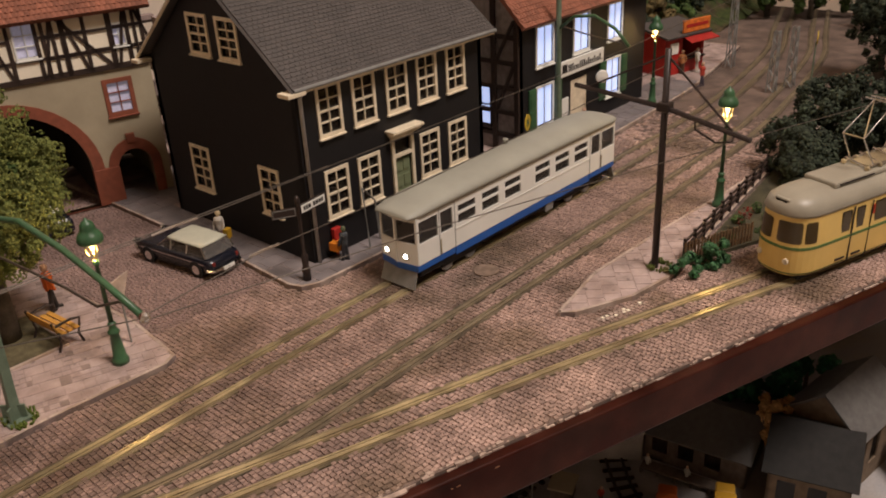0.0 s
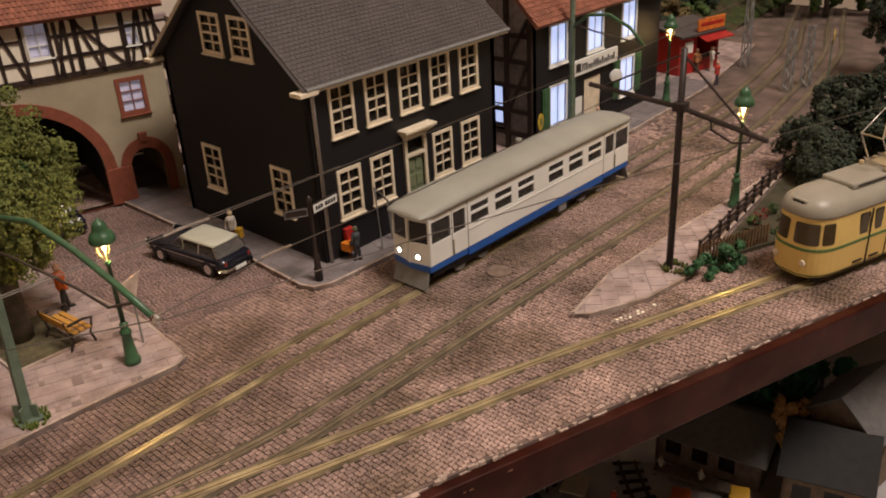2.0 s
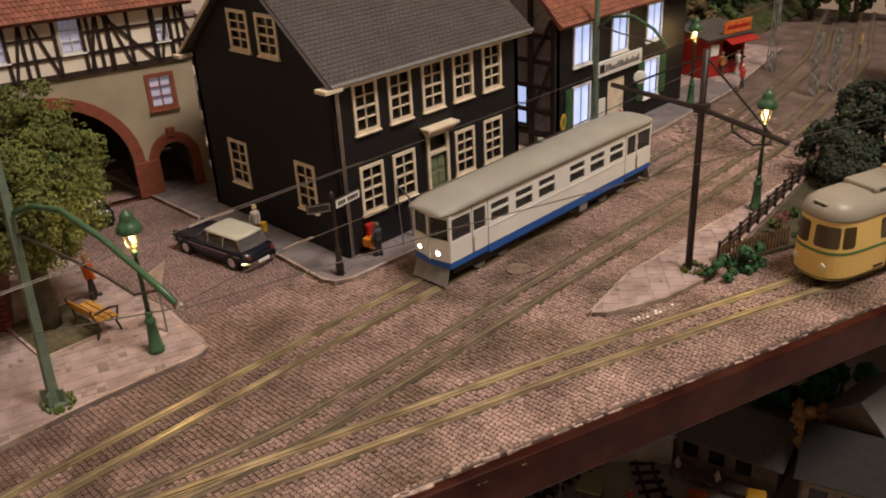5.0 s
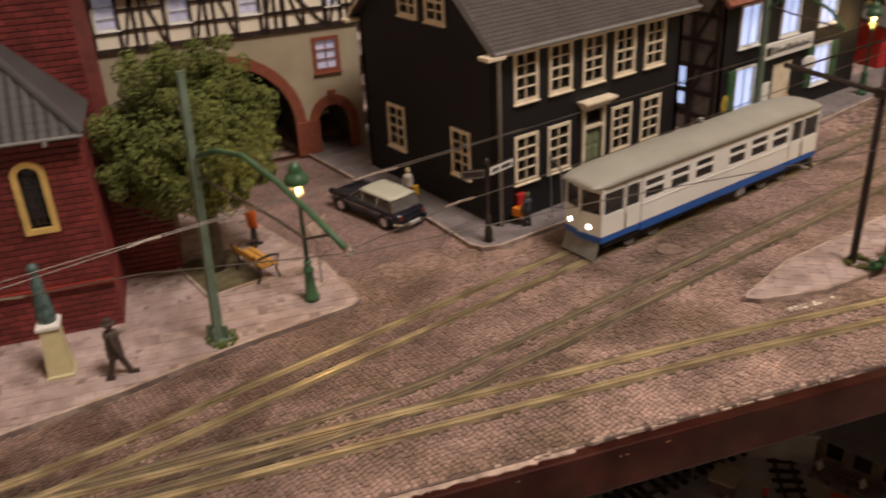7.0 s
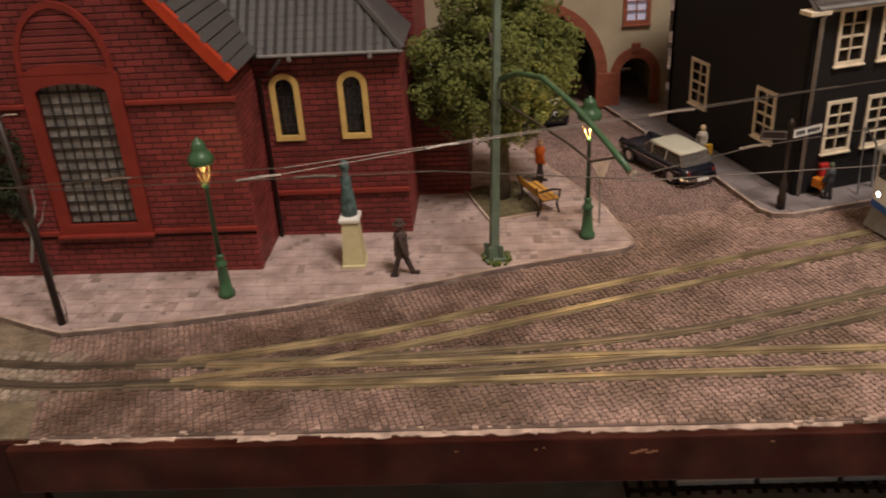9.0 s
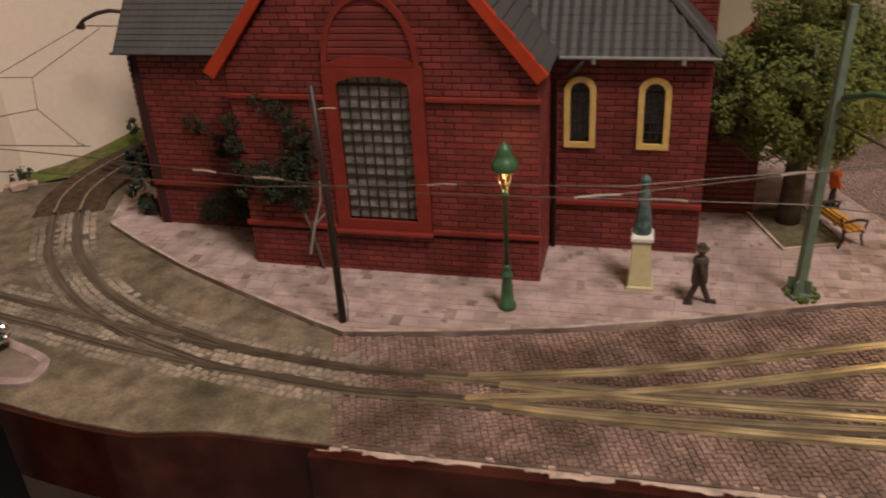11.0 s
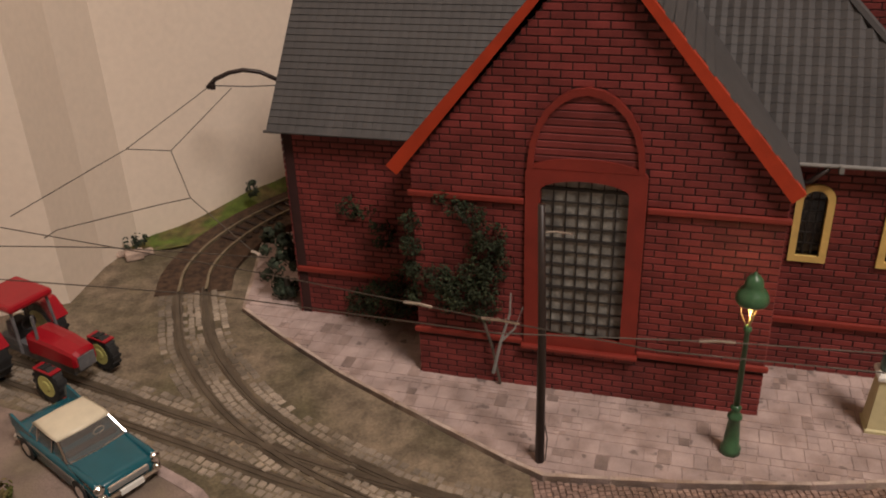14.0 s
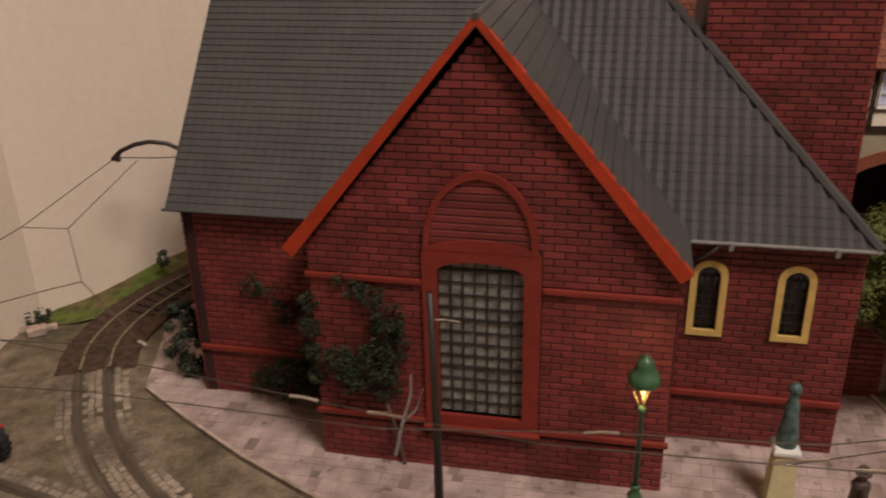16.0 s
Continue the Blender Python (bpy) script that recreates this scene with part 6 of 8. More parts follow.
def saloon(x, y, z, rz, label, body, top, L, hw, kind, plate=True):
    """A fifties car, nose at +x; kind: saloon or estate."""
    t = thing("car", x, y, z, rz, label, "car")
    zb = 0.34
    h = L / 2
    secs = []
    for x, w, lo_, hi_ in ((-h, 0.8, 0.2, 0.8), (-h + 0.06, 0.9, 0.1, 0.92), (-h + 0.25, 0.96, 0.02, 1.0), (-h + 0.9, 1.0, 0, 1.06), (-h + 1.8, 1.0, 0, 1.08), (0, 1.0, 0, 1.08), (h - 1.9, 1.0, 0, 1.07),
                           (h - 1.0, 0.99, 0, 1.05), (h - 0.35, 0.97, 0.02, 1.0), (h - 0.08, 0.93, 0.08, 0.93), (h, 0.86, 0.16, 0.82)):
        secs.append(section(x, hw * w, zb + lo_, hi_, 0.03, 0.16))
    part("body", loft(secs), body, t, smooth=True)
    for s in (-1, 1):
        # wings stand proud of bonnet and boot; the saloon carries tail fins
        y = s * hw * 0.86
        part("front_wing", loft([[(x, y - w, z - 0.2), (x, y + w, z - 0.2), (x, y + w * 0.6, z), (x, y - w * 0.6, z)] for x, w, z in ((h - 2.2, 0.06, 1.06), (h - 1.4, 0.12, 1.12), (h - 0.4, 0.14, 1.12), (h + 0.02, 0.13, 1.06))]), body, t, smooth=True)
        if kind == "saloon":
            part("tail_fin", loft([[(x, y - w, 0.95), (x, y + w, 0.95), (x, y + w * 0.4 + s * 0.03, z), (x, y - w * 0.4 + s * 0.03, z)] for x, w, z in ((-h + 1.9, 0.05, 1.08), (-h + 1.0, 0.1, 1.22), (-h + 0.1, 0.11, 1.4), (-h - 0.12, 0.06, 1.3))]), body, t, "raised tail fin")
        for x in (-h + 1.05, h - 1.0):
            part("wheel_arch", lathe(bmesh.new(), [(0.02, 0), (0.46, 0), (0.46, 0.03), (0.02, 0.03)], 18), M["rubber"], t, at=pose(x, s * (hw - 0.005), 0.4, -90 * s, 0, 0))
    rear = -h + (0.35 if kind == "estate" else 1.25)
    fr = h - 1.75
    glass = loft([[(rear, -hw * 0.88, 1.06), (fr, -hw * 0.88, 1.06), (fr + 0.12, 0, 1.06), (fr, hw * 0.88, 1.06), (rear, hw * 0.88, 1.06), (rear - 0.08, 0, 1.06)],
                  [(rear + 0.35, -hw * 0.76, 1.6), (fr - 0.7, -hw * 0.76, 1.6), (fr - 0.6, 0, 1.6), (fr - 0.7, hw * 0.76, 1.6), (rear + 0.35, hw * 0.76, 1.6), (rear + 0.28, 0, 1.6)]])
    part("glasshouse", glass, CAR_GLASS, t, "grey car windows")
    part("dashboard", bx(fr - 0.5, fr - 0.25, -hw * 0.75, hw * 0.75, 1.0, 1.2, 0.04), M["dark"], t)
    part("steering_wheel", tube(bmesh.new(), [(fr - 0.62 + 0.06 * math.sin(a), 0.45 + 0.2 * math.cos(a), 1.24 + 0.17 * math.sin(a)) for a in [k * 0.524 for k in range(13)]], 0.025, 5), M["cream"], t)
    part("windscreen_frame", tube(bmesh.new(), [(fr - 0.02, -hw * 0.89, 1.07), (fr + 0.12, 0, 1.07), (fr - 0.02, hw * 0.89, 1.07)], 0.04, 5), M["chrome"], t)
    part("seats", bx(rear + 0.5, fr - 0.9, -hw * 0.6, hw * 0.6, 1.0, 1.36, 0.08), M["dark"], t)
    rf = bmesh.new()
    lv = []
    for ins, z in ((0, 1.56), (-0.03, 1.62), (0.08, 1.7), (0.28, 1.74)):
        lv.append([(rear + 0.3 + ins, -hw * 0.78 + ins, z), (0, -hw * 0.82 + ins, z + 0.02), (fr - 0.68 - ins, -hw * 0.78 + ins, z), (fr - 0.62 - ins, 0, z), (fr - 0.68 - ins, hw * 0.78 - ins, z), (0, hw * 0.82 - ins, z + 0.02), (rear + 0.3 + ins, hw * 0.78 - ins, z), (rear + 0.25 + ins, 0, z)])
    part("roof", loft(lv), top, t, "pale painted car roof", smooth=True)
    pil = bmesh.new()
    for s in (-1, 1):
        for xa, xb in ((rear + 0.02, rear + 0.36), (fr - 0.02, fr - 0.69), (0.05, 0.05), (-0.95 if kind == "saloon" else -1.1, -0.95 if kind == "saloon" else -1.1)):
            tube(pil, [(xa, s * hw * 0.89, 1.08), (xb, s * hw * 0.77, 1.6)], 0.045, 5)
    part("window_posts", pil, M["chrome"], t)
    for e, nm in ((1, "front_bumper"), (-1, "rear_bumper")):
        part(nm, tube(bmesh.new(), [(e * (h - 0.25), -hw - 0.02, 0.5), (e * (h + 0.08), -hw * 0.8, 0.48), (e * (h + 0.12), 0, 0.48), (e * (h + 0.08), hw * 0.8, 0.48), (e * (h - 0.25), hw + 0.02, 0.5)], 0.085, 6), M["chrome"], t, "chrome bumper")
    part("grille", bx(h - 0.06, h + 0.05, -hw * 0.62, hw * 0.62, 0.6, 0.84, 0.04), M["chrome"], t)
    for k in range(3):
        part("grille_bar", bx(h + 0.04, h + 0.08, -hw * 0.6, hw * 0.6, 0.63 + 0.07 * k, 0.66 + 0.07 * k), M["grey_metal"], t)
    for s in (-1, 1):
        part("headlight", lathe(bmesh.new(), [(0.02, 0), (0.17, 0), (0.18, 0.1), (0.13, 0.15), (0.02, 0.17)], 12), M["chrome"], t, at=pose(h - 0.02, s * hw * 0.85, 0.93, 0, 90, 0))
        part("bumper_pod", lathe(bmesh.new(), [(0.02, -0.1), (0.15, -0.08), (0.17, 0.04), (0.1, 0.16), (0.02, 0.19)], 12), M["chrome"], t, at=pose(h + 0.04, s * hw * 0.82, 0.58, 0, 90, 0), smooth=True)
        part("tail_light", bx(-h - 0.03, -h + 0.05, s * hw * 0.72 - 0.08, s * hw * 0.72 + 0.08, 0.7, 0.9, 0.02), M["red_trim"], t)
        part("trim_strip", bx(-h + 0.4, h - 0.5, s * hw - 0.01, s * hw + 0.015, 0.78, 0.82), M["chrome"], t)
    part("number_plate", bx(h + 0.1, h + 0.2, -0.42, 0.42, 0.38, 0.56), M["white"], t)
    part("number_plate", bx(-h - 0.2, -h - 0.1, -0.35, 0.35, 0.38, 0.55), M["white"], t)
    part("underbody", bx(-h + 0.4, h - 0.4, -hw * 0.85, hw * 0.85, 0.2, 0.4), M["rubber"], t)
    wheel_set(t, (-h + 1.05, h - 1.0), hw + 0.03, 0.4, 0.24, M["chrome"])
    return t


NAVY = mat("navy_car_paint", (0.010, 0.011, 0.018), 0.22, var=0.06, spec=0.6, bump=0)
TEAL = mat("teal_car_paint", (0.006, 0.085, 0.115), 0.2, var=0.06, spec=0.6, bump=0)
IVORY = mat("ivory_car_roof", (0.62, 0.56, 0.42), 0.35, var=0.06, bump=0)
PALE = mat("pale_green_roof", (0.45, 0.45, 0.36), 0.35, var=0.06, bump=0)
saloon(19.35, 39.1, 0.0, 98, "navy fifties estate car with pale roof parked in the square", NAVY, PALE, 5.6, 1.05, "estate")
saloon(-25.8, 35.46, 0.06, -43, "teal fifties saloon car with ivory roof", TEAL, IVORY, 5.6, 1.2, "saloon")
t = thing("dark_car", 16.9, 49.6, 0.0, 80, "black car half hidden in the archway", "car")
part("body", loft([section(-2.2, 0.8, 0.3, 0.8), section(-2, 0.95, 0.25, 1.0), section(1.9, 0.95, 0.25, 0.95), section(2.2, 0.8, 0.3, 0.75)]), NAVY, t)
part("roof", loft([section(-1.3, 0.85, 0.95, 1.1), section(-0.9, 0.8, 0.95, 1.55), section(0.6, 0.8, 0.95, 1.55), section(1.2, 0.85, 0.95, 1.1)]), NAVY, t)
wheel_set(t, (-1.4, 1.4), 0.97, 0.33, 0.22, M["chrome"])


def tractor(x, y, z, rz):
    red = mat("tractor_red", (0.30, 0.007, 0.015), 0.3, var=0.06, bump=0)
    rimy = mat("tractor_rim_yellow", (0.50, 0.48, 0.16), 0.5, var=0.1)
    grey = mat("tractor_grey", (0.12, 0.12, 0.125), 0.5)
    t = thing("tractor", x, y, z, rz, "red tractor with cab and yellow-rimmed wheels on the rails", "tractor")
    part("chassis", bx(-2.2, 2.4, -0.4, 0.4, 0.7, 1.3, 0.05), grey, t)
    part("bonnet", loft([section(0.1, 0.62, 1.25, 2.05, 0.04), section(1.6, 0.58, 1.25, 2.0, 0.04), section(2.6, 0.52, 1.2, 1.85, 0.03), section(2.75, 0.45, 1.25, 1.7)]), red, t, "red bonnet")
    part("grille", bx(2.7, 2.8, -0.38, 0.38, 1.05, 1.65, 0.03), grey, t)
    for s in (-1, 1):
        for xa in (-1.9, 0.0):
            part("cab_post", tube(bmesh.new(), [(xa, s * 0.85, 1.3), (xa + (0.15 if xa < 0 else -0.15), s * 0.78, 3.15)], 0.07, 6), grey, t)
        part("mudguard", loft([[(-2.7, s * 1.0, 1.6), (-2.7, s * 1.75, 1.6), (-2.7, s * 1.75, 1.7), (-2.7, s * 1.0, 1.7)], [(-2.1, s * 1.0, 2.2), (-2.1, s * 1.75, 2.2), (-2.1, s * 1.75, 2.32), (-2.1, s * 1.0, 2.32)], [(-1.1, s * 1.0, 2.2), (-1.1, s * 1.75, 2.2), (-1.1, s * 1.75, 2.32), (-1.1, s * 1.0, 2.32)], [(-0.6, s * 1.0, 1.5), (-0.6, s * 1.75, 1.5), (-0.5, s * 1.75, 1.6), (-0.5, s * 1.0, 1.6)]]), red, t, "red rear mudguard")
        part("front_mudguard", bx(1.5, 2.6, s * 1.25 - 0.25, s * 1.25 + 0.25, 1.42, 1.5, 0.03), red, t)
        part("door_glass", bx(-1.75, -0.15, s * 0.8 - 0.015, s * 0.8 + 0.015, 1.4, 3.0), glass_mat("clear_cab_glass", (0.3, 0.3, 0.3), 0.1, 0.12) if s < 0 else bpy.data.materials["clear_cab_glass"], t)
    part("cab_roof", bx(-2.15, 0.15, -0.98, 0.98, 3.1, 3.42, 0.14), red, t, "red cab roof")
    part("seat", bx(-1.6, -0.9, -0.35, 0.35, 1.3, 2.1, 0.1), M["rubber"], t)
    part("steering_wheel", tube(bmesh.new(), [(-0.5 + 0.02 * math.sin(a), 0.3 * math.cos(a), 2.1 + 0.3 * math.sin(a)) for a in [k * 0.524 for k in range(13)]], 0.04, 5), M["rubber"], t)
    part("exhaust", tube(bmesh.new(), [(0.7, -0.5, 1.9), (0.7, -0.5, 3.0)], 0.07, 6), grey, t)
    for x, r, w, hw in ((-1.6, 1.12, 0.6, 1.65), (2.05, 0.78, 0.42, 1.45)):
        for s in (-1, 1):
            wh = part("wheel", lathe(bmesh.new(), [(r * 0.55, -w / 2), (r * 0.9, -w / 2), (r, -w * 0.35), (r, w * 0.35), (r * 0.9, w / 2), (r * 0.55, w / 2)], 22), M["rubber"], t, at=pose(x, s * (hw - w / 2), r, 90, 0, 0))
            part("rim", lathe(bmesh.new(), [(0.02, -w * 0.6), (r * 0.25, -w * 0.6), (r * 0.32, -w * 0.52), (r * 0.6, -w * 0.54), (r * 0.6, w * 0.54), (r * 0.32, w * 0.52), (r * 0.25, w * 0.6), (0.02, w * 0.6)], 16), rimy, wh, "yellow wheel rim")
            for k in range(16):
                part("lug", bx(-0.07, 0.07, -w * 0.48, w * 0.48, r - 0.03, r + 0.025), M["rubber"], wh, at=pose(0, 0, 0, 90, 0, 0) @ pose(0, 0, 0, 0, 360 / 16 * k, 0))
    return t


tractor(-29.17, 41.34, 0.06, -34)


# ---- figurines: each one plain mesh ----
def figurine(x, y, z, rz, label, legs, torso, head, h=1.95, stride=0.0, extra=None, hat=False):
    me = bpy.data.meshes.new("figurine")
    bm = bmesh.new()
    s = h / 1.95
    marks = []

    def done(i):
        for f in list(bm.faces)[sum(1 for _ in marks):]:
            marks.append(i)
    for sgn in (-1, 1):
        tube(bm, [(sgn * stride * 0.45, sgn * 0.1, 0), (sgn * stride * 0.22, sgn * 0.09, 0.45), (0, sgn * 0.08, 0.95)], 0.085, 6, 0.11)
        box(bm, sgn * stride * 0.45 - 0.07, sgn * stride * 0.45 + 0.2, sgn * 0.1 - 0.07, sgn * 0.1 + 0.07, 0, 0.08)
    done(0)
    lathe(bm, [(0.16, 0.85), (0.2, 1.0), (0.19, 1.2), (0.24, 1.45), (0.2, 1.56), (0.08, 1.62)], 9)
    for sgn in (-1, 1):
        tube(bm, [(0, sgn * 0.22, 1.5), (0.06, sgn * 0.29, 1.2), (0.14, sgn * 0.26, 0.92)], 0.065, 6)
    done(1)
    lathe(bm, [(0.07, 1.58), (0.07, 1.66), (0.13, 1.72), (0.14, 1.82), (0.1, 1.92), (0.02, 1.95)], 9)
    done(2)
    if hat:
        lathe(bm, [(0.02, 1.83), (0.22, 1.83), (0.22, 1.86), (0.14, 1.88), (0.12, 2.0), (0.02, 2.01)], 10)
        lathe(bm, [(0.02, 0.7), (0.25, 0.72), (0.24, 1.0), (0.21, 1.3), (0.02, 1.32)], 9)
        while len(marks) < len(bm.faces):
            marks.append(1)
    if extra:
        box(bm, *extra[:6])
        done(3)
    bm.faces.ensure_lookup_table()
    for f, i in zip(bm.faces, marks):
        f.material_index = i
    bmesh.ops.transform(bm, matrix=Matrix.Scale(CM * s, 4), verts=bm.verts[:])
    bmesh.ops.recalc_face_normals(bm, faces=bm.faces[:])
    bm.to_mesh(me)
    bm.free()
    for c in (legs, torso, head) + ((extra[6],) if extra else ()):
        me.materials.append(mat("figurine_paint", c, 0.6, var=0.1, bump=0))
    ob = new("figurine", me)
    put(ob, x, y, z, rz)
    return tagged(ob, label, "figurine", "painted figurines")


SK = (0.50, 0.32, 0.22)
figurine(21.3, 38.9, 0.2, 200, "painted figurine in white blouse and red skirt with yellow bag", (0.30, 0.02, 0.02), (0.6, 0.56, 0.5), (0.62, 0.5, 0.3), 2.0, 0.1, (-0.15, 0.2, 0.3, 0.55, 0.5, 1.0, (0.65, 0.38, 0.03)))
figurine(12.45, 39.6, 0.2, -10, "painted figurine in orange shirt and black shorts", (0.03, 0.025, 0.022), (0.62, 0.13, 0.02), SK, 2.35, 0.3)
figurine(3.5, 32.6, 0.2, -20, "painted walking figurine in a dark brown suit", (0.045, 0.03, 0.025), (0.06, 0.042, 0.034), (0.2, 0.12, 0.09), 2.5, 0.75, hat=True)
figurine(24.0, 32.3, 0.2, 100, "painted figurine in dark coat with an orange crate", (0.03, 0.03, 0.035), (0.05, 0.055, 0.06), (0.10, 0.11, 0.06), 1.85, 0.2, (0.25, 0.8, -0.45, 0.3, 0.5, 0.95, (0.62, 0.20, 0.015)))
figurine(46.2, 32.9, 0.2, 60, "painted figurine in blue and white clothes by the inn", (0.04, 0.05, 0.12), (0.16, 0.2, 0.38), SK, 2.0, 0.3)
figurine(63.7, 34.9, 0.2, 30, "painted figurine in a tan jacket at the kiosk", (0.1, 0.05, 0.03), (0.55, 0.25, 0.10), SK, 2.0, 0.2)
figurine(64.9, 34.2, 0.2, -70, "painted figurine in white at the kiosk", (0.5, 0.46, 0.42), (0.6, 0.56, 0.5), SK, 2.0, 0.1)
figurine(61.2, 31.9, 0.2, 120, "painted figurine in a red shirt beside the rails", (0.06, 0.05, 0.07), (0.42, 0.05, 0.03), SK, 1.9, 0.3)

t = thing("postbox", 24.2, 33.1, 0.2, 0, "small red wall letter box at the house", "letter box")
part("box", bx(-0.25, 0.25, -0.2, 0.1, 0.7, 1.5, 0.05), RED, t)
part("stand", bx(-0.05, 0.05, -0.05, 0.05, 0, 0.7), RED, t)

# statue on a pedestal
t = thing("pedestal", 1.78, 34.4, 0.2, -18, "tapered cream stone pedestal", "pedestal")
sq = lambda w, z: [(-w, -w, z), (w, -w, z), (w, w, z), (-w, w, z)]
part("shaft", loft([sq(0.52, 0), sq(0.52, 0.1), sq(0.46, 0.16), sq(0.34, 2.05)]), mat("cream_stone", (0.52, 0.47, 0.27), 0.7, var=0.08), t)
part("cap", loft([sq(0.36, 2.05), sq(0.43, 2.13), sq(0.44, 2.25), sq(0.38, 2.35)]), M["white"], t)
st = new("statue", mesh_of("statue", lathe(bmesh.new(), [(0.34, 0), (0.36, 0.3), (0.28, 0.9), (0.22, 1.3), (0.24, 1.6), (0.15, 1.8), (0.13, 1.95), (0.2, 2.1), (0.22, 2.25), (0.12, 2.4), (0.02, 2.44)], 12), mat("verdigris", (0.085, 0.14, 0.135), 0.55, 0.3, var=0.5, scale=400, bump=0.5), True))
put(st, 1.78, 34.4, 2.55, 0)
tagged(st, "weathered green bronze statue on the pedestal", "statue")

# bench
WOODY = mat("yellow_bench_wood", (0.52, 0.27, 0.05), 0.55, var=0.15, scale=150)
t = thing("bench", 11.3, 36.8, 0.2, 95, "yellow wooden bench with black iron ends beside the tree", "bench")
for k in range(3):
    part("seat_slat", bx(-1.15, 1.15, -0.45 + k * 0.3, -0.22 + k * 0.3, 0.78, 0.86, 0.02), WOODY, t)
for k in range(2):
    part("back_slat", bx(-1.15, 1.15, 0.5 + 0.07 * k, 0.56 + 0.07 * k, 0.95 + 0.24 * k, 1.13 + 0.24 * k, 0.02), WOODY, t)
for s in (-1.0, 1.0):
    part("iron_end", tube(bmesh.new(), [(s, -0.55, 0), (s, -0.4, 0.5), (s, -0.5, 0.75), (s, 0.45, 0.75), (s, 0.65, 1.42)], 0.06, 6), M["black_iron"], t)
    part("iron_leg", tube(bmesh.new(), [(s, 0.6, 0), (s, 0.4, 0.45), (s, 0.45, 0.75)], 0.06, 6), M["black_iron"], t)
    part("arm_rest", tube(bmesh.new(), [(s, -0.5, 0.75), (s, -0.6, 1.15), (s, -0.2, 1.25), (s, 0.55, 1.2)], 0.06, 6), M["black_iron"], t)

# signs
t = thing("street_sign_post", 21.45, 32.25, 0.2, 0, "black ornate post with two street name plates", "sign post")
part("post", lathe(bmesh.new(), [(0.2, 0), (0.2, 0.6), (0.15, 0.75), (0.17, 1.3), (0.08, 1.4), (0.08, 3.9), (0.14, 4.0), (0.12, 4.2), (0.03, 4.35)], 10), M["black_iron"], t, smooth=True)
pl = part("name_plate", bx(0.1, 1.85, -0.04, 0.04, 3.35, 3.85), M["black_iron"], t, "white-framed street name plate", at=pose(0, 0, 0, 0, 0, 8))
part("plate_face", bx(0.16, 1.79, -0.06, -0.04, 3.41, 3.79), M["white"], pl)
lt = bmesh.new()
for a, b in ((0.3, 0.42), (0.46, 0.6), (0.64, 0.78), (0.95, 1.1), (1.14, 1.3), (1.34, 1.48), (1.52, 1.66)):
    box(lt, a, b, -0.07, -0.06, 3.5, 3.7)
part("lettering", lt, M["dark"], pl)
pl = part("name_plate", bx(-1.25, -0.1, -0.04, 0.04, 3.35, 3.8), M["black_iron"], t, "dark street name plate", at=pose(0, 0, 0, 0, 0, -28))
part("plate_border", panel(rect(-1.2, -0.15, 3.39, 3.76), [rect(-1.17, -0.18, 3.42, 3.73)], 0.02), M["grey_metal"], pl, at=pose(0, -0.06, 0))
t = thing("give_way_sign", 13.15, 34.05, 0.2, 25, "grey-backed triangular road sign on a thin post", "road sign")
part("post", tube(bmesh.new(), [(0, 0, 0), (0, 0, 3.0)], 0.045, 6), M["grey_metal"], t)
part("plate", panel([(0, 1.95), (0.7, 3.1), (-0.7, 3.1)], (), 0.05), M["kerb"], t, at=pose(0, -0.08, 0))
for x, y in ((38.6, 32.0), (67.5, 25.8)):
    t = thing("stop_sign", x, y, 0.2, 20, "round yellow tram stop sign with green mark", "stop sign", "tram stop signs")
    part("post", tube(bmesh.new(), [(0, 0, 0), (0, 0, 2.9)], 0.06, 6), M["green_steel"], t)
    pl = part("plate", lathe(bmesh.new(), [(0.05, 0), (0.5, 0), (0.5, 0.06), (0.05, 0.06)], 18), mat("stop_yellow", (0.55, 0.38, 0.03), 0.5), t, at=pose(0, -0.05, 3.2, 90, 0, 0))
    mk = bx(-0.2, -0.1, -0.24, 0.24, 0.06, 0.08)
    box(mk, 0.1, 0.2, -0.24, 0.24, 0.06, 0.08)
    box(mk, -0.1, 0.1, -0.05, 0.05, 0.06, 0.08)
    part("mark", mk, M["green_iron"], pl)
t = thing("pale_setts", 0, 0, 0, 0, "double row of worn white setts beside the island", "setts", kind="structure")
rs = random.Random(11)
for k in range(11):
    for q in (0, 1):
        x, y = 26.9 + 2.3 * k / 10 - 0.05 * q, 19.22 - 0.66 * k / 10 + 0.2 * q
        part("sett", bx(-0.075, 0.075, -0.07, 0.07, -0.06, 0.018, 0.012), M["infill"] if rs.random() < 0.3 else M["kerb"], t, at=pose(x, y, 0, 0, 0, -20 + rs.uniform(-8, 8)))
t = thing("hand_cart_frame", 25.6, 32.2, 0.2, 40, "thin grey metal frame leaning at the house front", "frame")
part("bars", tube(bmesh.new(), [(0, 0, 0), (0.4, 0.2, 3.2), (1.1, -0.3, 2.2), (1.2, -0.4, 0.0)], 0.06, 6), M["grey_metal"], t)
t = thing("manhole_cover", 27.55, 26.2, 0.0, 0, "round worn iron manhole cover in the cobbles", "manhole cover")
part("cover", lathe(bmesh.new(), [(0.02, -0.06), (0.62, -0.06), (0.62, 0.02), (0.55, 0.03), (0.52, 0.015), (0.02, 0.02)], 20), mat("worn_iron", (0.22, 0.16, 0.12), 0.6, 0.3, var=0.3), t)

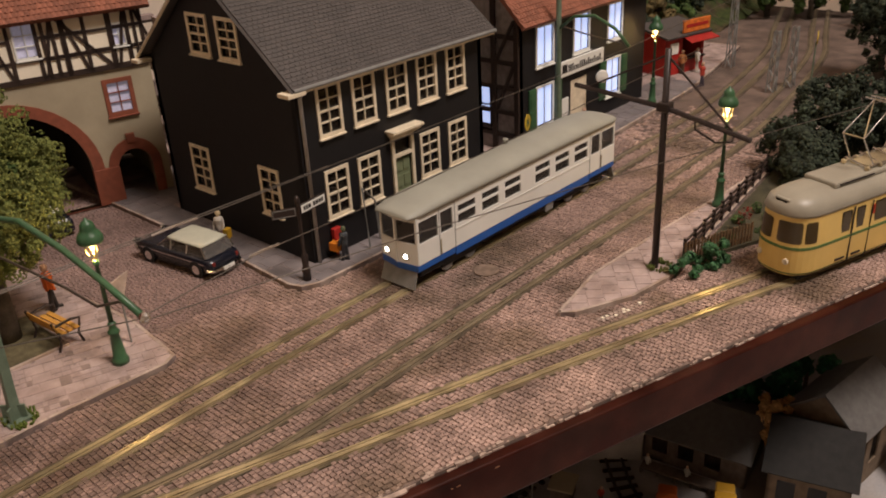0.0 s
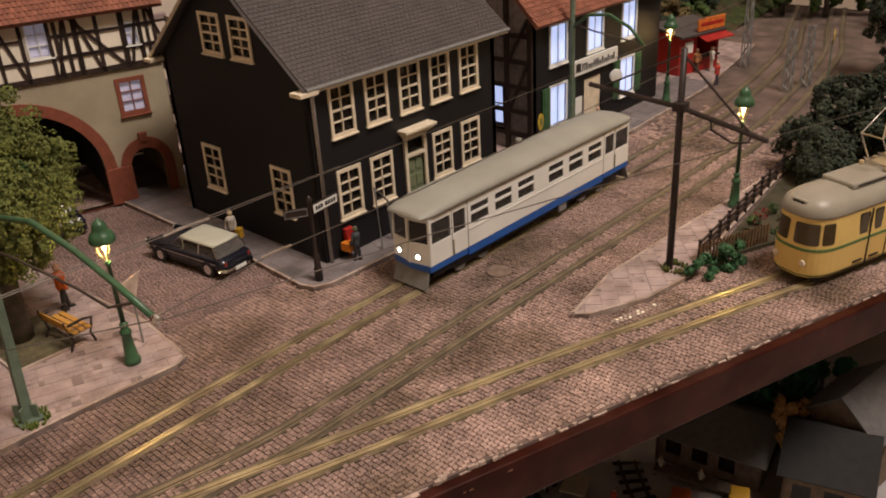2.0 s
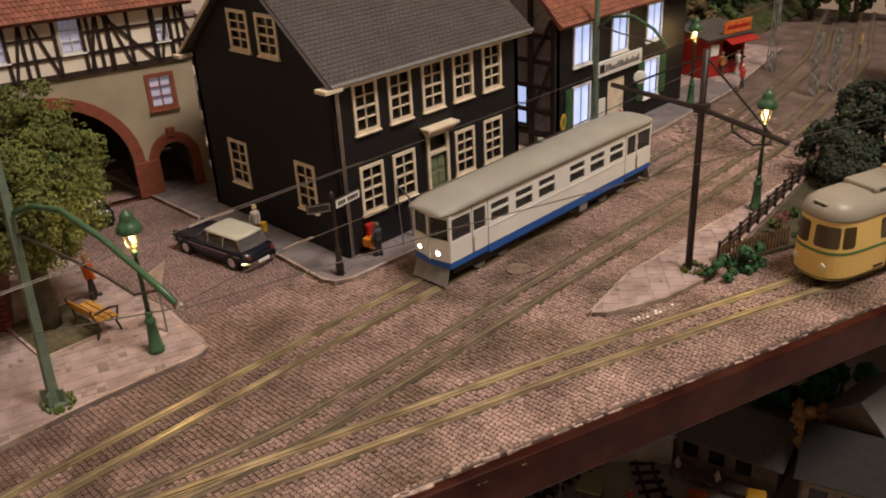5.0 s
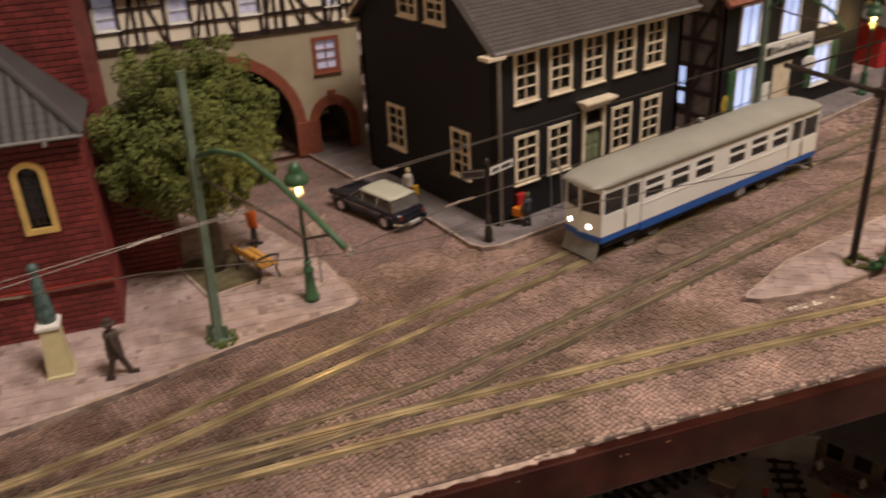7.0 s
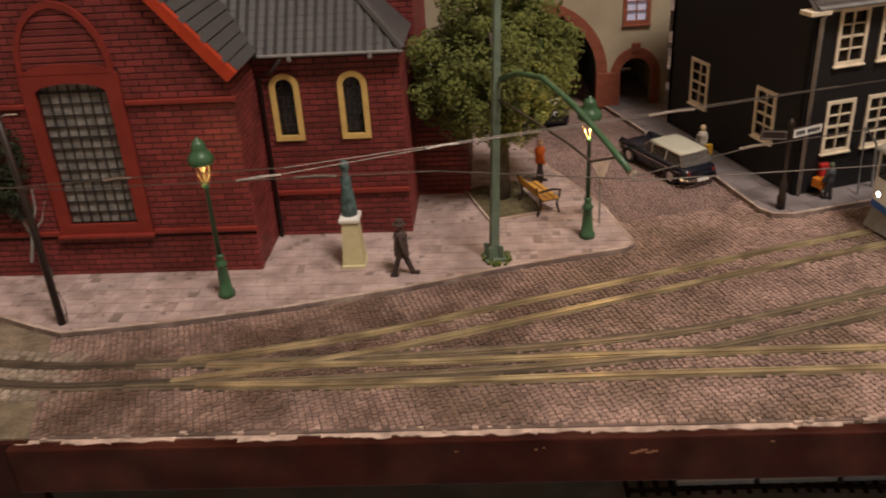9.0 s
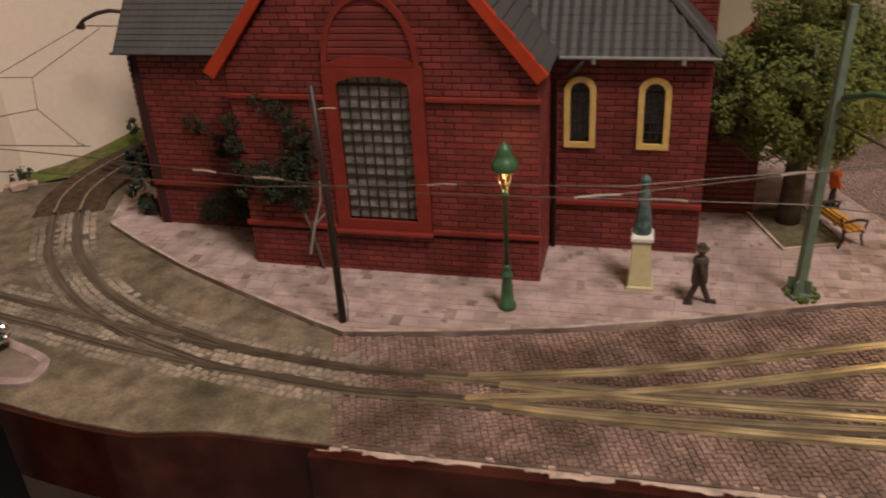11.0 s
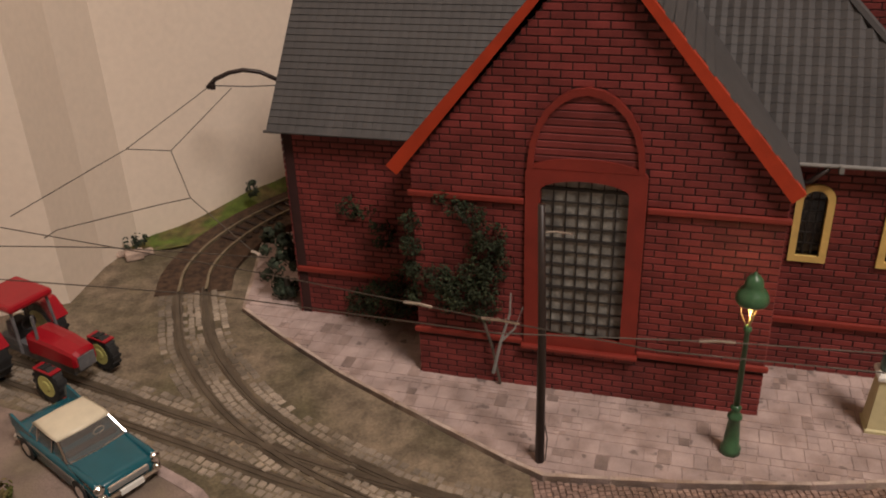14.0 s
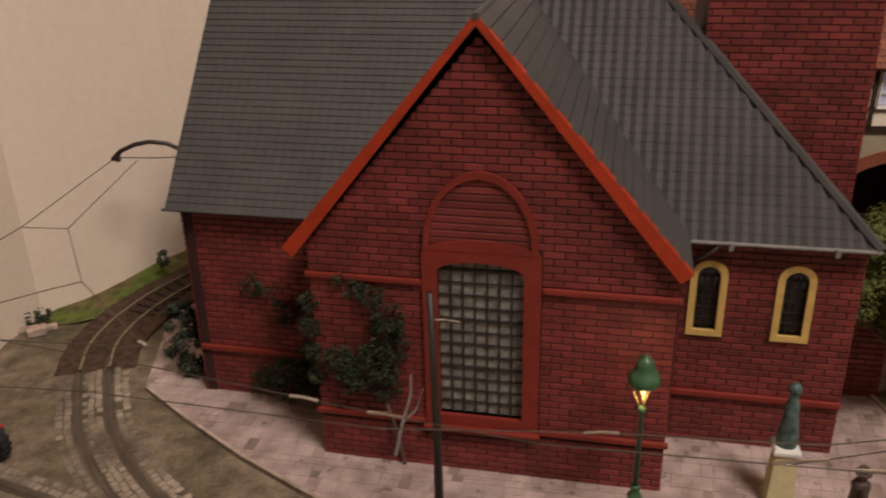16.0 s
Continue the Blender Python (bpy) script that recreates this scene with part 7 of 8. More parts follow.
# kerbed pad under the teal car, grass edge, black case in front of the board
t = thing("kerbed_pad", 0, 0, 0, 0, "worn pinkish stone pad with rounded kerb end", "pavement", kind="structure")
PAD = [(-33, 34.9), (-26.2, 33.0), (-24, 32.3), (-21.9, 31.75), (-21.3, 32.1), (-21.15, 32.9), (-21.5, 33.6), (-23.5, 35.2), (-28.5, 38.2), (-33, 40.2)]
part("pad", prism(bmesh.new(), PAD, -0.05, 0.06), mat("worn_pad_stone", (0.235, 0.175, 0.145), 0.85, var=0.35, scale=90, second=(0.16, 0.125, 0.09), mix_scale=45, bump=0.5), t)
pad_edge = spline(PAD[2:8], 0.5)
inner_edge = offset(pad_edge, 0.4)
for i in range(0, len(pad_edge) - 3, 3):
    ring_ = [tuple(p) for p in pad_edge[i:i + 4]] + [tuple(p) for p in inner_edge[i:i + 4][::-1]]
    part("kerb_stone", prism(bmesh.new(), ring_, -0.05, 0.085 + 0.01 * (i % 2)), M["slab_bed"], t)
gr = flakes(41, [((-28, 33.2, -0.1), 0.9), ((-26.6, 32.4, -0.1), 0.8), ((-25.3, 31.8, -0.15), 0.7), ((-29.5, 34, -0.1), 0.9)], 1500, 0.12, M["grass"], "grass_edge")
tagged(gr, "grass and brown scatter along the board edge", "grass", kind="stuff")
t = thing("black_case", -23.6, 28.9, -8.0, -28, "glossy black plastic case standing before the board", "case")
part("shell", loft([[(-2, -1.7, 0), (2, -1.7, 0), (2, 1.2, 0), (-2, 1.2, 0)], [(-1.9, -1.6, 8.5), (1.9, -1.6, 8.3), (1.9, 1.1, 8.4), (-1.9, 1.1, 8.8)], [(-1.2, -0.4, 10.0), (-0.1, -0.4, 10.0), (-0.1, 0.6, 10.2), (-1.2, 0.6, 10.2)]]), mat("black_gloss", (0.004, 0.004, 0.0045), 0.32, bump=0, spec=0.2), t)
part("foot_block", bx(-2, 2, -1.7, 1.2, -52, 0), M["dark"], t)

# ---- lower level of the layout ----
LZ = -14.0
low = thing("lower_board", 0, 0, 0, 0, "lower scenery level below the board, its grey lightened for missing light", "ground", kind="structure")
# grey raised so the colour makes up for light the board blocks
part("lower_ground", bx(-40, 110, -30, 60, LZ - 1, LZ - 0.02), mat("lower_grey", (0.36, 0.35, 0.355), 0.9, var=0.3, scale=40, second=(0.26, 0.23, 0.20), mix_scale=20), low)
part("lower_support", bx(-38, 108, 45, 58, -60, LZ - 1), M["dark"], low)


def small_house(x, y, rz, w, d, h, r, wall, roofm, label):
    t = thing("small_house", x, y, LZ, rz, label, "house", "houses on the lower level")
    wm = panel(rect(0, w, 0, h), [rect(0.5 + k * 1.5, 1.4 + k * 1.5, h * 0.3, h * 0.75) for k in range(int((w - 0.6) / 1.5))], 0.15)
    part("wall", wm, wall, t)
    part("wall", panel([(0, 0), (d, 0), (d, h), (d / 2, r), (0, h)], (), 0.15), wall, t, at=pose(0, d, 0, 0, 0, -90))
    part("wall", panel([(0, 0), (d, 0), (d, h), (d / 2, r), (0, h)], (), 0.15), wall, t, at=pose(w, 0, 0, 0, 0, 90))
    part("wall", bx(0, w, d - 0.15, d, 0, h), wall, t)
    for k in range(int((w - 0.6) / 1.5)):
        part("window", bx(0.5 + k * 1.5, 1.4 + k * 1.5, 0.08, 0.1, h * 0.3, h * 0.75), M["pane"], t)
    part("roof", slab3([(-0.3, -0.4, h - 0.1), (w + 0.3, -0.4, h - 0.1), (w + 0.3, d / 2, r + 0.1), (-0.3, d / 2, r + 0.1)], 0.12), roofm, t)
    part("roof", slab3([(-0.3, d + 0.4, h - 0.1), (w + 0.3, d + 0.4, h - 0.1), (w + 0.3, d / 2, r + 0.1), (-0.3, d / 2, r + 0.1)], 0.12), roofm, t)
    return t


TAN = mat("tan_render", (0.17, 0.125, 0.085), 0.85, var=0.2)
WW = mat("weathered_wood", (0.13, 0.10, 0.08), 0.85, var=0.3)
GR = mat("grey_felt_roof", (0.11, 0.105, 0.10), 0.8, var=0.15)
small_house(35.4, 21.4, -81, 5.8, 4.8, 2.1, 3.2, WW, GR, "long weathered wooden barn with grey roof")
small_house(35.5, 14.3, -74, 4.0, 4.8, 2.9, 4.4, TAN, mat("dark_felt_roof", (0.014, 0.013, 0.012), 0.8), "house with dark roof on the lower level")
small_house(39.0, 11.2, -8, 4.8, 3.8, 4.0, 5.8, TAN, GR, "house with grey roof on the lower level")
small_house(41.0, 7.0, -30, 4.0, 3.5, 2.2, 3.4, TAN, GR, "ochre house with grey roof on the lower level")
t = thing("autumn_tree", 38.6, 15.4, LZ, 0, "small tree with pale orange autumn leaves", "tree")
trunk(t, [(0, 0, 0), (0, 0, 2.6)], 0.2, 0.1)
flakes(51, [((0, 0, 3.2), 1.0), ((0.6, 0.2, 4.2), 0.8), ((-0.3, 0, 2.2), 0.6), ((1.4, -0.3, 3.8), 0.5)], 1500, 0.17, LEAF_AUTUMN, "crown", t)
for x, y, s in ((40.6, 18.6, 0.9), (42.6, 17.0, 1.0), (44.5, 15.8, 1.1)):
    t = thing("conifer", x, y, LZ, 0, "dark green conifer below the board edge", "tree", "conifers")
    trunk(t, [(0, 0, 0), (0, 0, 3 * s)], 0.25, 0.1)
    flakes(int(x), [((0, 0, 2.0 * s), 1.8 * s), ((0, 0, 4 * s), 1.3 * s), ((0, 0, 5.6 * s), 0.8 * s)], 1200, 0.25, mat("conifer_green", (0.02, 0.11, 0.045), 0.9, var=0.3, random_by="island", bump=0), "crown", t)
lt_ = thing("lower_track", 0, 0, 0, 0, "curving model railway track on the lower level", "track", "lower tracks", "structure")
for pts in ([(37, 27), (35.2, 23.8), (33.4, 21.9), (31.9, 20.2), (30.6, 17.5), (30, 14)], [(14, 31.8), (22, 29.3), (30, 26.5), (40, 24.5)]):
    ln = spline([(a, b) for a, b in pts], 0.7)
    for s in (-1, 1):
        v, f = swept(offset(ln, s * 0.45), 0.06, LZ, LZ + 0.2)
        raw("rail", v, f, M["black_iron"], lt_)
    for i in range(len(ln) - 1):
        d = ln[i + 1] - ln[i]
        part("sleeper", bx(-0.12, 0.12, -0.8, 0.8, 0, 0.08), M["timber"], lt_, at=pose(ln[i][0], ln[i][1], LZ, 0, 0, math.degrees(math.atan2(d[1], d[0]))))
for pts in ([(12, 27.4), (20, 26.6), (26.3, 25.7), (30, 25.3), (33.9, 24.7), (40, 23.6)],):
    ln = spline(pts, 0.7)
    for s in (-1, 1):
        v, f = swept(offset(ln, s * 0.45), 0.06, LZ + 0.05, LZ + 0.26)
        raw("rail", v, f, M["steel"], lt_)
    for i in range(len(ln) - 1):
        d = ln[i + 1] - ln[i]
        part("sleeper", bx(-0.14, 0.14, -0.85, 0.85, 0, 0.12), M["timber"], lt_, at=pose(ln[i][0], ln[i][1], LZ, 0, 0, math.degrees(math.atan2(d[1], d[0]))))
CONCRETE = mat("grey_concrete", (0.33, 0.31, 0.29), 0.85, var=0.25, scale=60)
t = thing("retaining_wall", 32.9, 23.9, LZ, -52, "grey concrete retaining wall between the lower tracks", "wall")
part("wall", bx(0, 3.4, 0, 0.35, 0, 1.9, 0.04), CONCRETE, t)
part("coping", bx(-0.1, 3.5, -0.1, 0.45, 1.9, 2.05, 0.03), CONCRETE, t)
t = thing("signal_mast", 28.6, 24.3, LZ, 0, "thin grey signal mast beside the lower track", "mast")
part("post", tube(bmesh.new(), [(0, 0, 0), (0, 0, 3.2)], 0.06, 6), M["grey_metal"], t)
part("arm", bx(-0.5, 0.35, -0.05, 0.05, 2.8, 2.95), M["grey_metal"], t)
t = thing("trackside_hut", 29.3, 22.3, LZ, 20, "small trackside hut with a flat beige roof", "hut")
part("wall", bx(0, 1.3, 0, 1.1, 0, 1.0, 0.03), WW, t)
part("roof", bx(-0.15, 1.45, -0.15, 1.25, 1.0, 1.12, 0.03), M["plaster"], t)
for x, y, c in ((28.4, 22.0, (0.4, 0.05, 0.03)), (30.6, 21.2, (0.42, 0.06, 0.04)), (29.0, 21.1, (0.3, 0.25, 0.2))):
    figurine(x, y, LZ, 40, "tiny painted figurine beside the trackside hut", (0.05, 0.05, 0.06), c, SK, 1.15)
t = thing("loading_ramp", 34.9, 21.0, LZ, -79, "low dark timber loading ramp before the barn", "ramp")
part("deck", bx(0, 5.0, -0.9, -0.1, 0.3, 0.42, 0.03), WW, t)
for k in range(6):
    part("post", bx(k * 0.95, k * 0.95 + 0.14, -0.85, -0.7, 0, 0.3), WW, t)
LB = mat("pale_blue_coach", (0.42, 0.52, 0.66), 0.4, var=0.1)
for k in range(3):
    x0, y0 = 16.3 + k * 3.95, 31.0 - k * 1.22
    t = thing("railway_coach", x0, y0, LZ + 0.2, -17.2, "pale blue railway coach with white window band", "coach", "coaches of the lower train")
    part("body", bx(0, 3.9, -0.5, 0.5, 0.2, 1.3, 0.08), LB, t)
    part("roof", bx(0.02, 3.88, -0.45, 0.45, 1.28, 1.42, 0.06), M["kerb"], t)
    for j in range(6):
        part("window", bx(0.35 + j * 0.55, 0.75 + j * 0.55, -0.52, -0.49, 0.75, 1.1), M["pane"], t)
    part("band", bx(0.02, 3.88, -0.515, -0.5, 0.5, 0.68), M["white"], t)
    for xx in (0.7, 3.2):
        part("wheel_truck", bx(xx - 0.4, xx + 0.4, -0.4, 0.4, 0, 0.22), M["rubber"], t)
for x, y, c, lab in ((31.2, 17.7, (0.45, 0.10, 0.02), "orange model truck on the lower level"), (33.2, 15.4, (0.5, 0.28, 0.03), "yellow model truck on the lower level"), (28.2, 17.7, (0.3, 0.02, 0.02), "red model van on the lower level")):
    t = thing("model_truck", x, y, LZ, 25, lab, "truck", "trucks on the lower level")
    pm = mat("truck_paint", c, 0.4, var=0.05)
    part("cab", bx(1.1, 1.9, -0.5, 0.5, 0.25, 1.2, 0.1), pm, t)
    part("load_box", bx(-1.3, 1.0, -0.55, 0.55, 0.35, 1.3, 0.05), pm, t)
    part("windscreen", bx(1.88, 1.92, -0.4, 0.4, 0.75, 1.1), M["pane"], t)
    wheel_set(t, (-0.8, 1.4), 0.56, 0.26, 0.2, M["grey_metal"])
for x, y in ((34.5, 20.6), (34.9, 18.4)):
    figurine(x, y, LZ, 0, "pale painted figurine on the lower level", (0.4, 0.38, 0.35), (0.5, 0.48, 0.44), SK, 1.15)


# ---- pieces: bricks, cobbles, paving slabs ----
def piece_mesh(name, pts, z0, z1, taper, material):
    """A small stone with a flat top a little smaller than its foot."""
    c = np.mean(np.array(pts), axis=0)
    top = [tuple(c + (np.array(p) - c) * (1 - taper)) for p in pts]
    k = len(pts)
    v = [(p[0], p[1], z0) for p in pts] + [(p[0], p[1], z1) for p in top]
    f = [tuple(range(k, 2 * k))] + [(i, (i + 1) % k, k + (i + 1) % k, k + i) for i in range(k)]
    return v, f


class Heap:
    """Collects stones for one joined mesh."""

    def __init__(self):
        self.v, self.f = [], []

    def add(self, v, f):
        k = len(self.v)
        self.v += v
        self.f += [tuple(i + k for i in q) for q in f]


rng = np.random.default_rng(21)

# bricks of the church, laid in the church's own frame
BL, BH, J, PROUD = 0.74, 0.262, 0.045, 0.03
brick_heap = Heap()
brick_me = bpy.data.meshes.new("brick")
brick_me.from_pydata([(a * CM, b * CM, c * CM) for a, b, c in ((0, 0, 0), (BL - J, 0, 0), (BL - J, 0, BH - J), (0, 0, BH - J), (0.012, -PROUD, 0.012), (BL - J - 0.012, -PROUD, 0.012), (BL - J - 0.012, -PROUD, BH - J - 0.012), (0.012, -PROUD, BH - J - 0.012))],
                     [], [(4, 5, 6, 7), (0, 1, 5, 4), (1, 2, 6, 5), (2, 3, 7, 6), (3, 0, 4, 7)])
brick_me.materials.append(M["brick_one"])
single = 0


def brick_wall(outer, holes, m, singles=None):
    """Fill an upright wall face with courses; m maps (along, out, up) into the church's frame."""
    global single
    us, zs = [p[0] for p in outer], [p[1] for p in outer]
    row = 0
    z = min(zs)
    while z < max(zs) - 0.1:
        zc = z + BH / 2
        spans = []
        xs = []
        for (x0, y0), (x1, y1) in zip(outer, outer[1:] + outer[:1]):
            if (y0 > zc) != (y1 > zc):
                xs.append(x0 + (zc - y0) / (y1 - y0) * (x1 - x0))
        xs.sort()
        cuts = []
        for h in holes:
            hx = []
            for (x0, y0), (x1, y1) in zip(h, h[1:] + h[:1]):
                if (y0 > zc) != (y1 > zc):
                    hx.append(x0 + (zc - y0) / (y1 - y0) * (x1 - x0))
            hx.sort()
            cuts += list(zip(hx[::2], hx[1::2]))
        for a, b in zip(xs[::2], xs[1::2]):
            u = math.floor(a / BL) * BL - (BL / 2 if row % 2 else 0)
            while u < b:
                segs = [(max(u, a), min(u + BL - J, b))]
                for c0, c1 in cuts:
                    nxt = []
                    for s0, s1 in segs:
                        if c1 <= s0 or c0 >= s1:
                            nxt.append((s0, s1))
                        else:
                            nxt += [(s0, c0), (c1, s1)]
                    segs = nxt
                for s0, s1 in segs:
                    if s1 - s0 < 0.08:
                        continue
                    whole = abs(s1 - s0 - (BL - J)) < 1e-6
                    if whole and singles and single < 290 and singles(s0, z):
                        ob = new("brick", brick_me)
                        ob.parent = CH
                        mm = m @ pose(s0, 0, z)
                        mm.translation = mm.translation * CM
                        ob.matrix_basis = mm
                        single += 1
                        continue
                    p = PROUD * rng.uniform(0.8, 1.15)
                    e = 0.012
                    pts = [(s0, 0, z), (s1, 0, z), (s1, 0, z + BH - J), (s0, 0, z + BH - J), (s0 + e, -p, z + e), (s1 - e, -p, z + e), (s1 - e, -p, z + BH - J - e), (s0 + e, -p, z + BH - J - e)]
                    brick_heap.add([tuple(m @ Vector(q)) for q in pts], [(4, 5, 6, 7), (0, 1, 5, 4), (1, 2, 6, 5), (2, 3, 7, 6), (3, 0, 4, 7)])
                u += BL
        z += BH
        row += 1


brick_wall(front_outer, [arch(4.05, 8.15, 1.9, 8.9, 9.42), arch(4.2, 7.95, 9.0, 9.15, 11.8), rect(-1, 4.05, 1.93, 2.21), rect(8.15, 13, 1.93, 2.21), rect(-1, 4.05, 7.58, 7.86), rect(8.15, 13, 7.58, 7.86)], pose(0, 0, 0),
           lambda u, z: u > 8.2 and z < 9 or z < 1.9 and u > 3)
brick_wall(rect(CW, 18.8, 0, CE - 0.25), [arch(u - 0.22, u + 1.02, 4.74, 7.15, 7.72) for u in (13.35, 16.3)] + [rect(12, 19, 2.08, 2.37)], pose(0, 3.35, 0))
brick_wall(rect(-6.5, 0, 0, CE - 0.25), [rect(-7, 1, 2.08, 2.37)], pose(0, 3.35, 0))
brick_wall(rect(0, 3.35, 0, 8.75), [], pose(CW, 0, 0, 0, 0, 90))
brick_wall(rect(0, 3.35, 0, 8.75), [], pose(0, 3.35, 0, 0, 0, -90))
brick_wall(rect(0, 8.6, 0, CE - 0.2), [], pose(18.8, 3.35, 0, 0, 0, 90))
brick_wall(rect(13.15, 19.1, 6, 26), [], pose(0, 7.8, 0))
brick_wall(rect(0, 6.8, 0, 26), [], pose(19.1, 7.8, 0, 0, 0, 90))
brick_wall(rect(0, 6.6, 0, 4.6), [], pose(21.4, 7.6, 0, 0, 0, 90))
brick_wall(rect(18.8, 21.4, 0, 4.6), [], pose(0, 7.6, 0))
brick_wall([(0, 0), (11.4, 0), (11.4, CE), (5.7, 15.6), (0, CE)], [], pose(-6.5, 14.6, 0, 0, 0, -90))
ob = raw("brickwork", brick_heap.v, brick_heap.f, M["brick"], CH)
tagged(ob, kind="stuff")
panel_heap = Heap()
for k in range(10):
    z = 9.2 + k * 0.26
    t_ = min(1, (z - 9.15) / 2.45)
    half = 1.72 * math.sqrt(max(0.02, 1 - t_ * t_))
    panel_heap.add([(6.08 - half, -0.06, z), (6.08 + half, -0.06, z), (6.08 + half, -0.06, z + 0.22), (6.08 - half, -0.06, z + 0.22), (6.08 - half, -0.09, z + 0.02), (6.08 + half, -0.09, z + 0.02), (6.08 + half, -0.09, z + 0.2), (6.08 - half, -0.09, z + 0.2)],
                   [(4, 5, 6, 7), (0, 1, 5, 4), (1, 2, 6, 5), (2, 3, 7, 6), (3, 0, 4, 7)])
ob = raw("blind_arch_brickwork", panel_heap.v, panel_heap.f, M["brick"], CH)
tagged(ob, kind="stuff")

# street cobbles
HOLES = [PAVE_CHURCH, PAVE_HOUSE, ISLAND]
rail_x = RAIL_PTS[:, 0]
order = np.argsort(rail_x)
rail_sorted = RAIL_PTS[order]
rail_xs = rail_x[order]


def near_rail(x, y, d):
    i0, i1 = np.searchsorted(rail_xs, (x - 0.75, x + 0.75))
    q = rail_sorted[i0:i1]
    if len(q) < 2:
        return False
    return bool((((q[:, 1] - y) ** 2 < d * d * 1.2) & (np.abs(q[:, 0] - x) < 0.36)).any())


cob, fan = Heap(), Heap()
one_me = None
loose = 0
CX, CY = 0.21, 0.192
col = 0
x = -10.5
while x < 58:
    far_away = x > 46
    sx = CX * (1.6 if far_away else 1)
    sy = CY * (1.6 if far_away else 1)
    y = EDGE(x) + 0.1 + rng.uniform(0, sy)
    while y < 34:
        if x < 12 and y > 33.4:
            break
        px, py = x + rng.normal(0, 0.012), y + rng.normal(0, 0.008)
        # courses follow the siding near the board edge
        sk = -0.3 * max(0.0, min(1.0, (22.5 - 0.33 * (x - 14) - y) / 2.0)) if x > 2 else 0.0
        if (x < 46 or rng.random() > (x - 46) / 12) and not any(inside(px, py, h) for h in HOLES) and not near_rail(px, py, 0.25) and (px - 27.55) ** 2 + (py - 26.2) ** 2 > 0.5:
            w, d = sx * 0.5 * rng.uniform(0.87, 0.97), sy * 0.5 * rng.uniform(0.87, 0.97)
            ca, sa = 1.0, sk + rng.normal(0, 0.04)
            pts = [(px + a * w * ca - b * d * sa, py + a * w * sa + b * d * ca) for a, b in ((-1, -1), (1, -1), (1, 1), (-1, 1))]
            zt = rng.normal(-0.005, 0.009)
            if loose < 290 and 4.0 < x < 8.2 and 29.7 < y < 31.4:
                if one_me is None:
                    v, f = piece_mesh("cobble", [(-0.5 * sx * 0.88, -0.5 * sy * 0.88), (0.5 * sx * 0.88, -0.5 * sy * 0.88), (0.5 * sx * 0.88, 0.5 * sy * 0.88), (-0.5 * sx * 0.88, 0.5 * sy * 0.88)], -0.075, 0, 0.2, None)
                    one_me = bpy.data.meshes.new("cobble")
                    one_me.from_pydata((np.array(v) * CM).tolist(), [], f)
                    one_me.materials.append(M["cobble_one"])
                ob = new("cobble", one_me)
                ob.parent = ground
                put(ob, px, py, zt, rng.normal(0, 3))
                loose += 1
            else:
                cob.add(*piece_mesh("", pts, -0.075, zt, 0.15, None))
        y += sy
    x += sx
ob = raw("cobbles_of_street", cob.v, cob.f, M["cobble"], ground)
tagged(ob, kind="stuff")
# the square: cobbles in overlapping fans
FR, PITCH = 0.98, 0.2
fan_centres = [(12.4 + (2 * i + r % 2) * FR, 33.0 + r * FR) for r in range(22) for i in range(6)]
for cx, cy in fan_centres:
    for k in range(1, 6):
        rad = k * FR / 5.0 - 0.09
        cnt = max(3, int(2 * math.pi * rad / PITCH))
        for i in range(cnt):
            a = 2 * math.pi * i / cnt + 0.3 * k
            px, py = cx + rad * math.cos(a), cy + rad * math.sin(a)
            if not 12.5 < px < 21.2 or py < 33.95 or inside(px, py, PAVE_CHURCH) or inside(px, py, PAVE_HOUSE):
                continue
            # a nearer fan lies over the one behind it
            if any(qy < cy - 0.1 and (px - qx) ** 2 + (py - qy) ** 2 < FR * FR for qx, qy in fan_centres if abs(qx - cx) < 2.1 * FR and cy - qy < 2.1 * FR):
                continue
            h0, h1 = math.pi * rad / cnt * 0.86, FR / 10 * 0.84
            pts = [(px - math.sin(a) * u + math.cos(a) * w, py + math.cos(a) * u + math.sin(a) * w) for u, w in ((-h0, -h1), (h0, -h1), (h0, h1), (-h0, h1))]
            fan.add(*piece_mesh("", pts, -0.075, rng.normal(-0.005, 0.006), 0.18, None))
ob = raw("fan_cobbles", fan.v, fan.f, M["fan"], ground)
tagged(ob, kind="stuff")
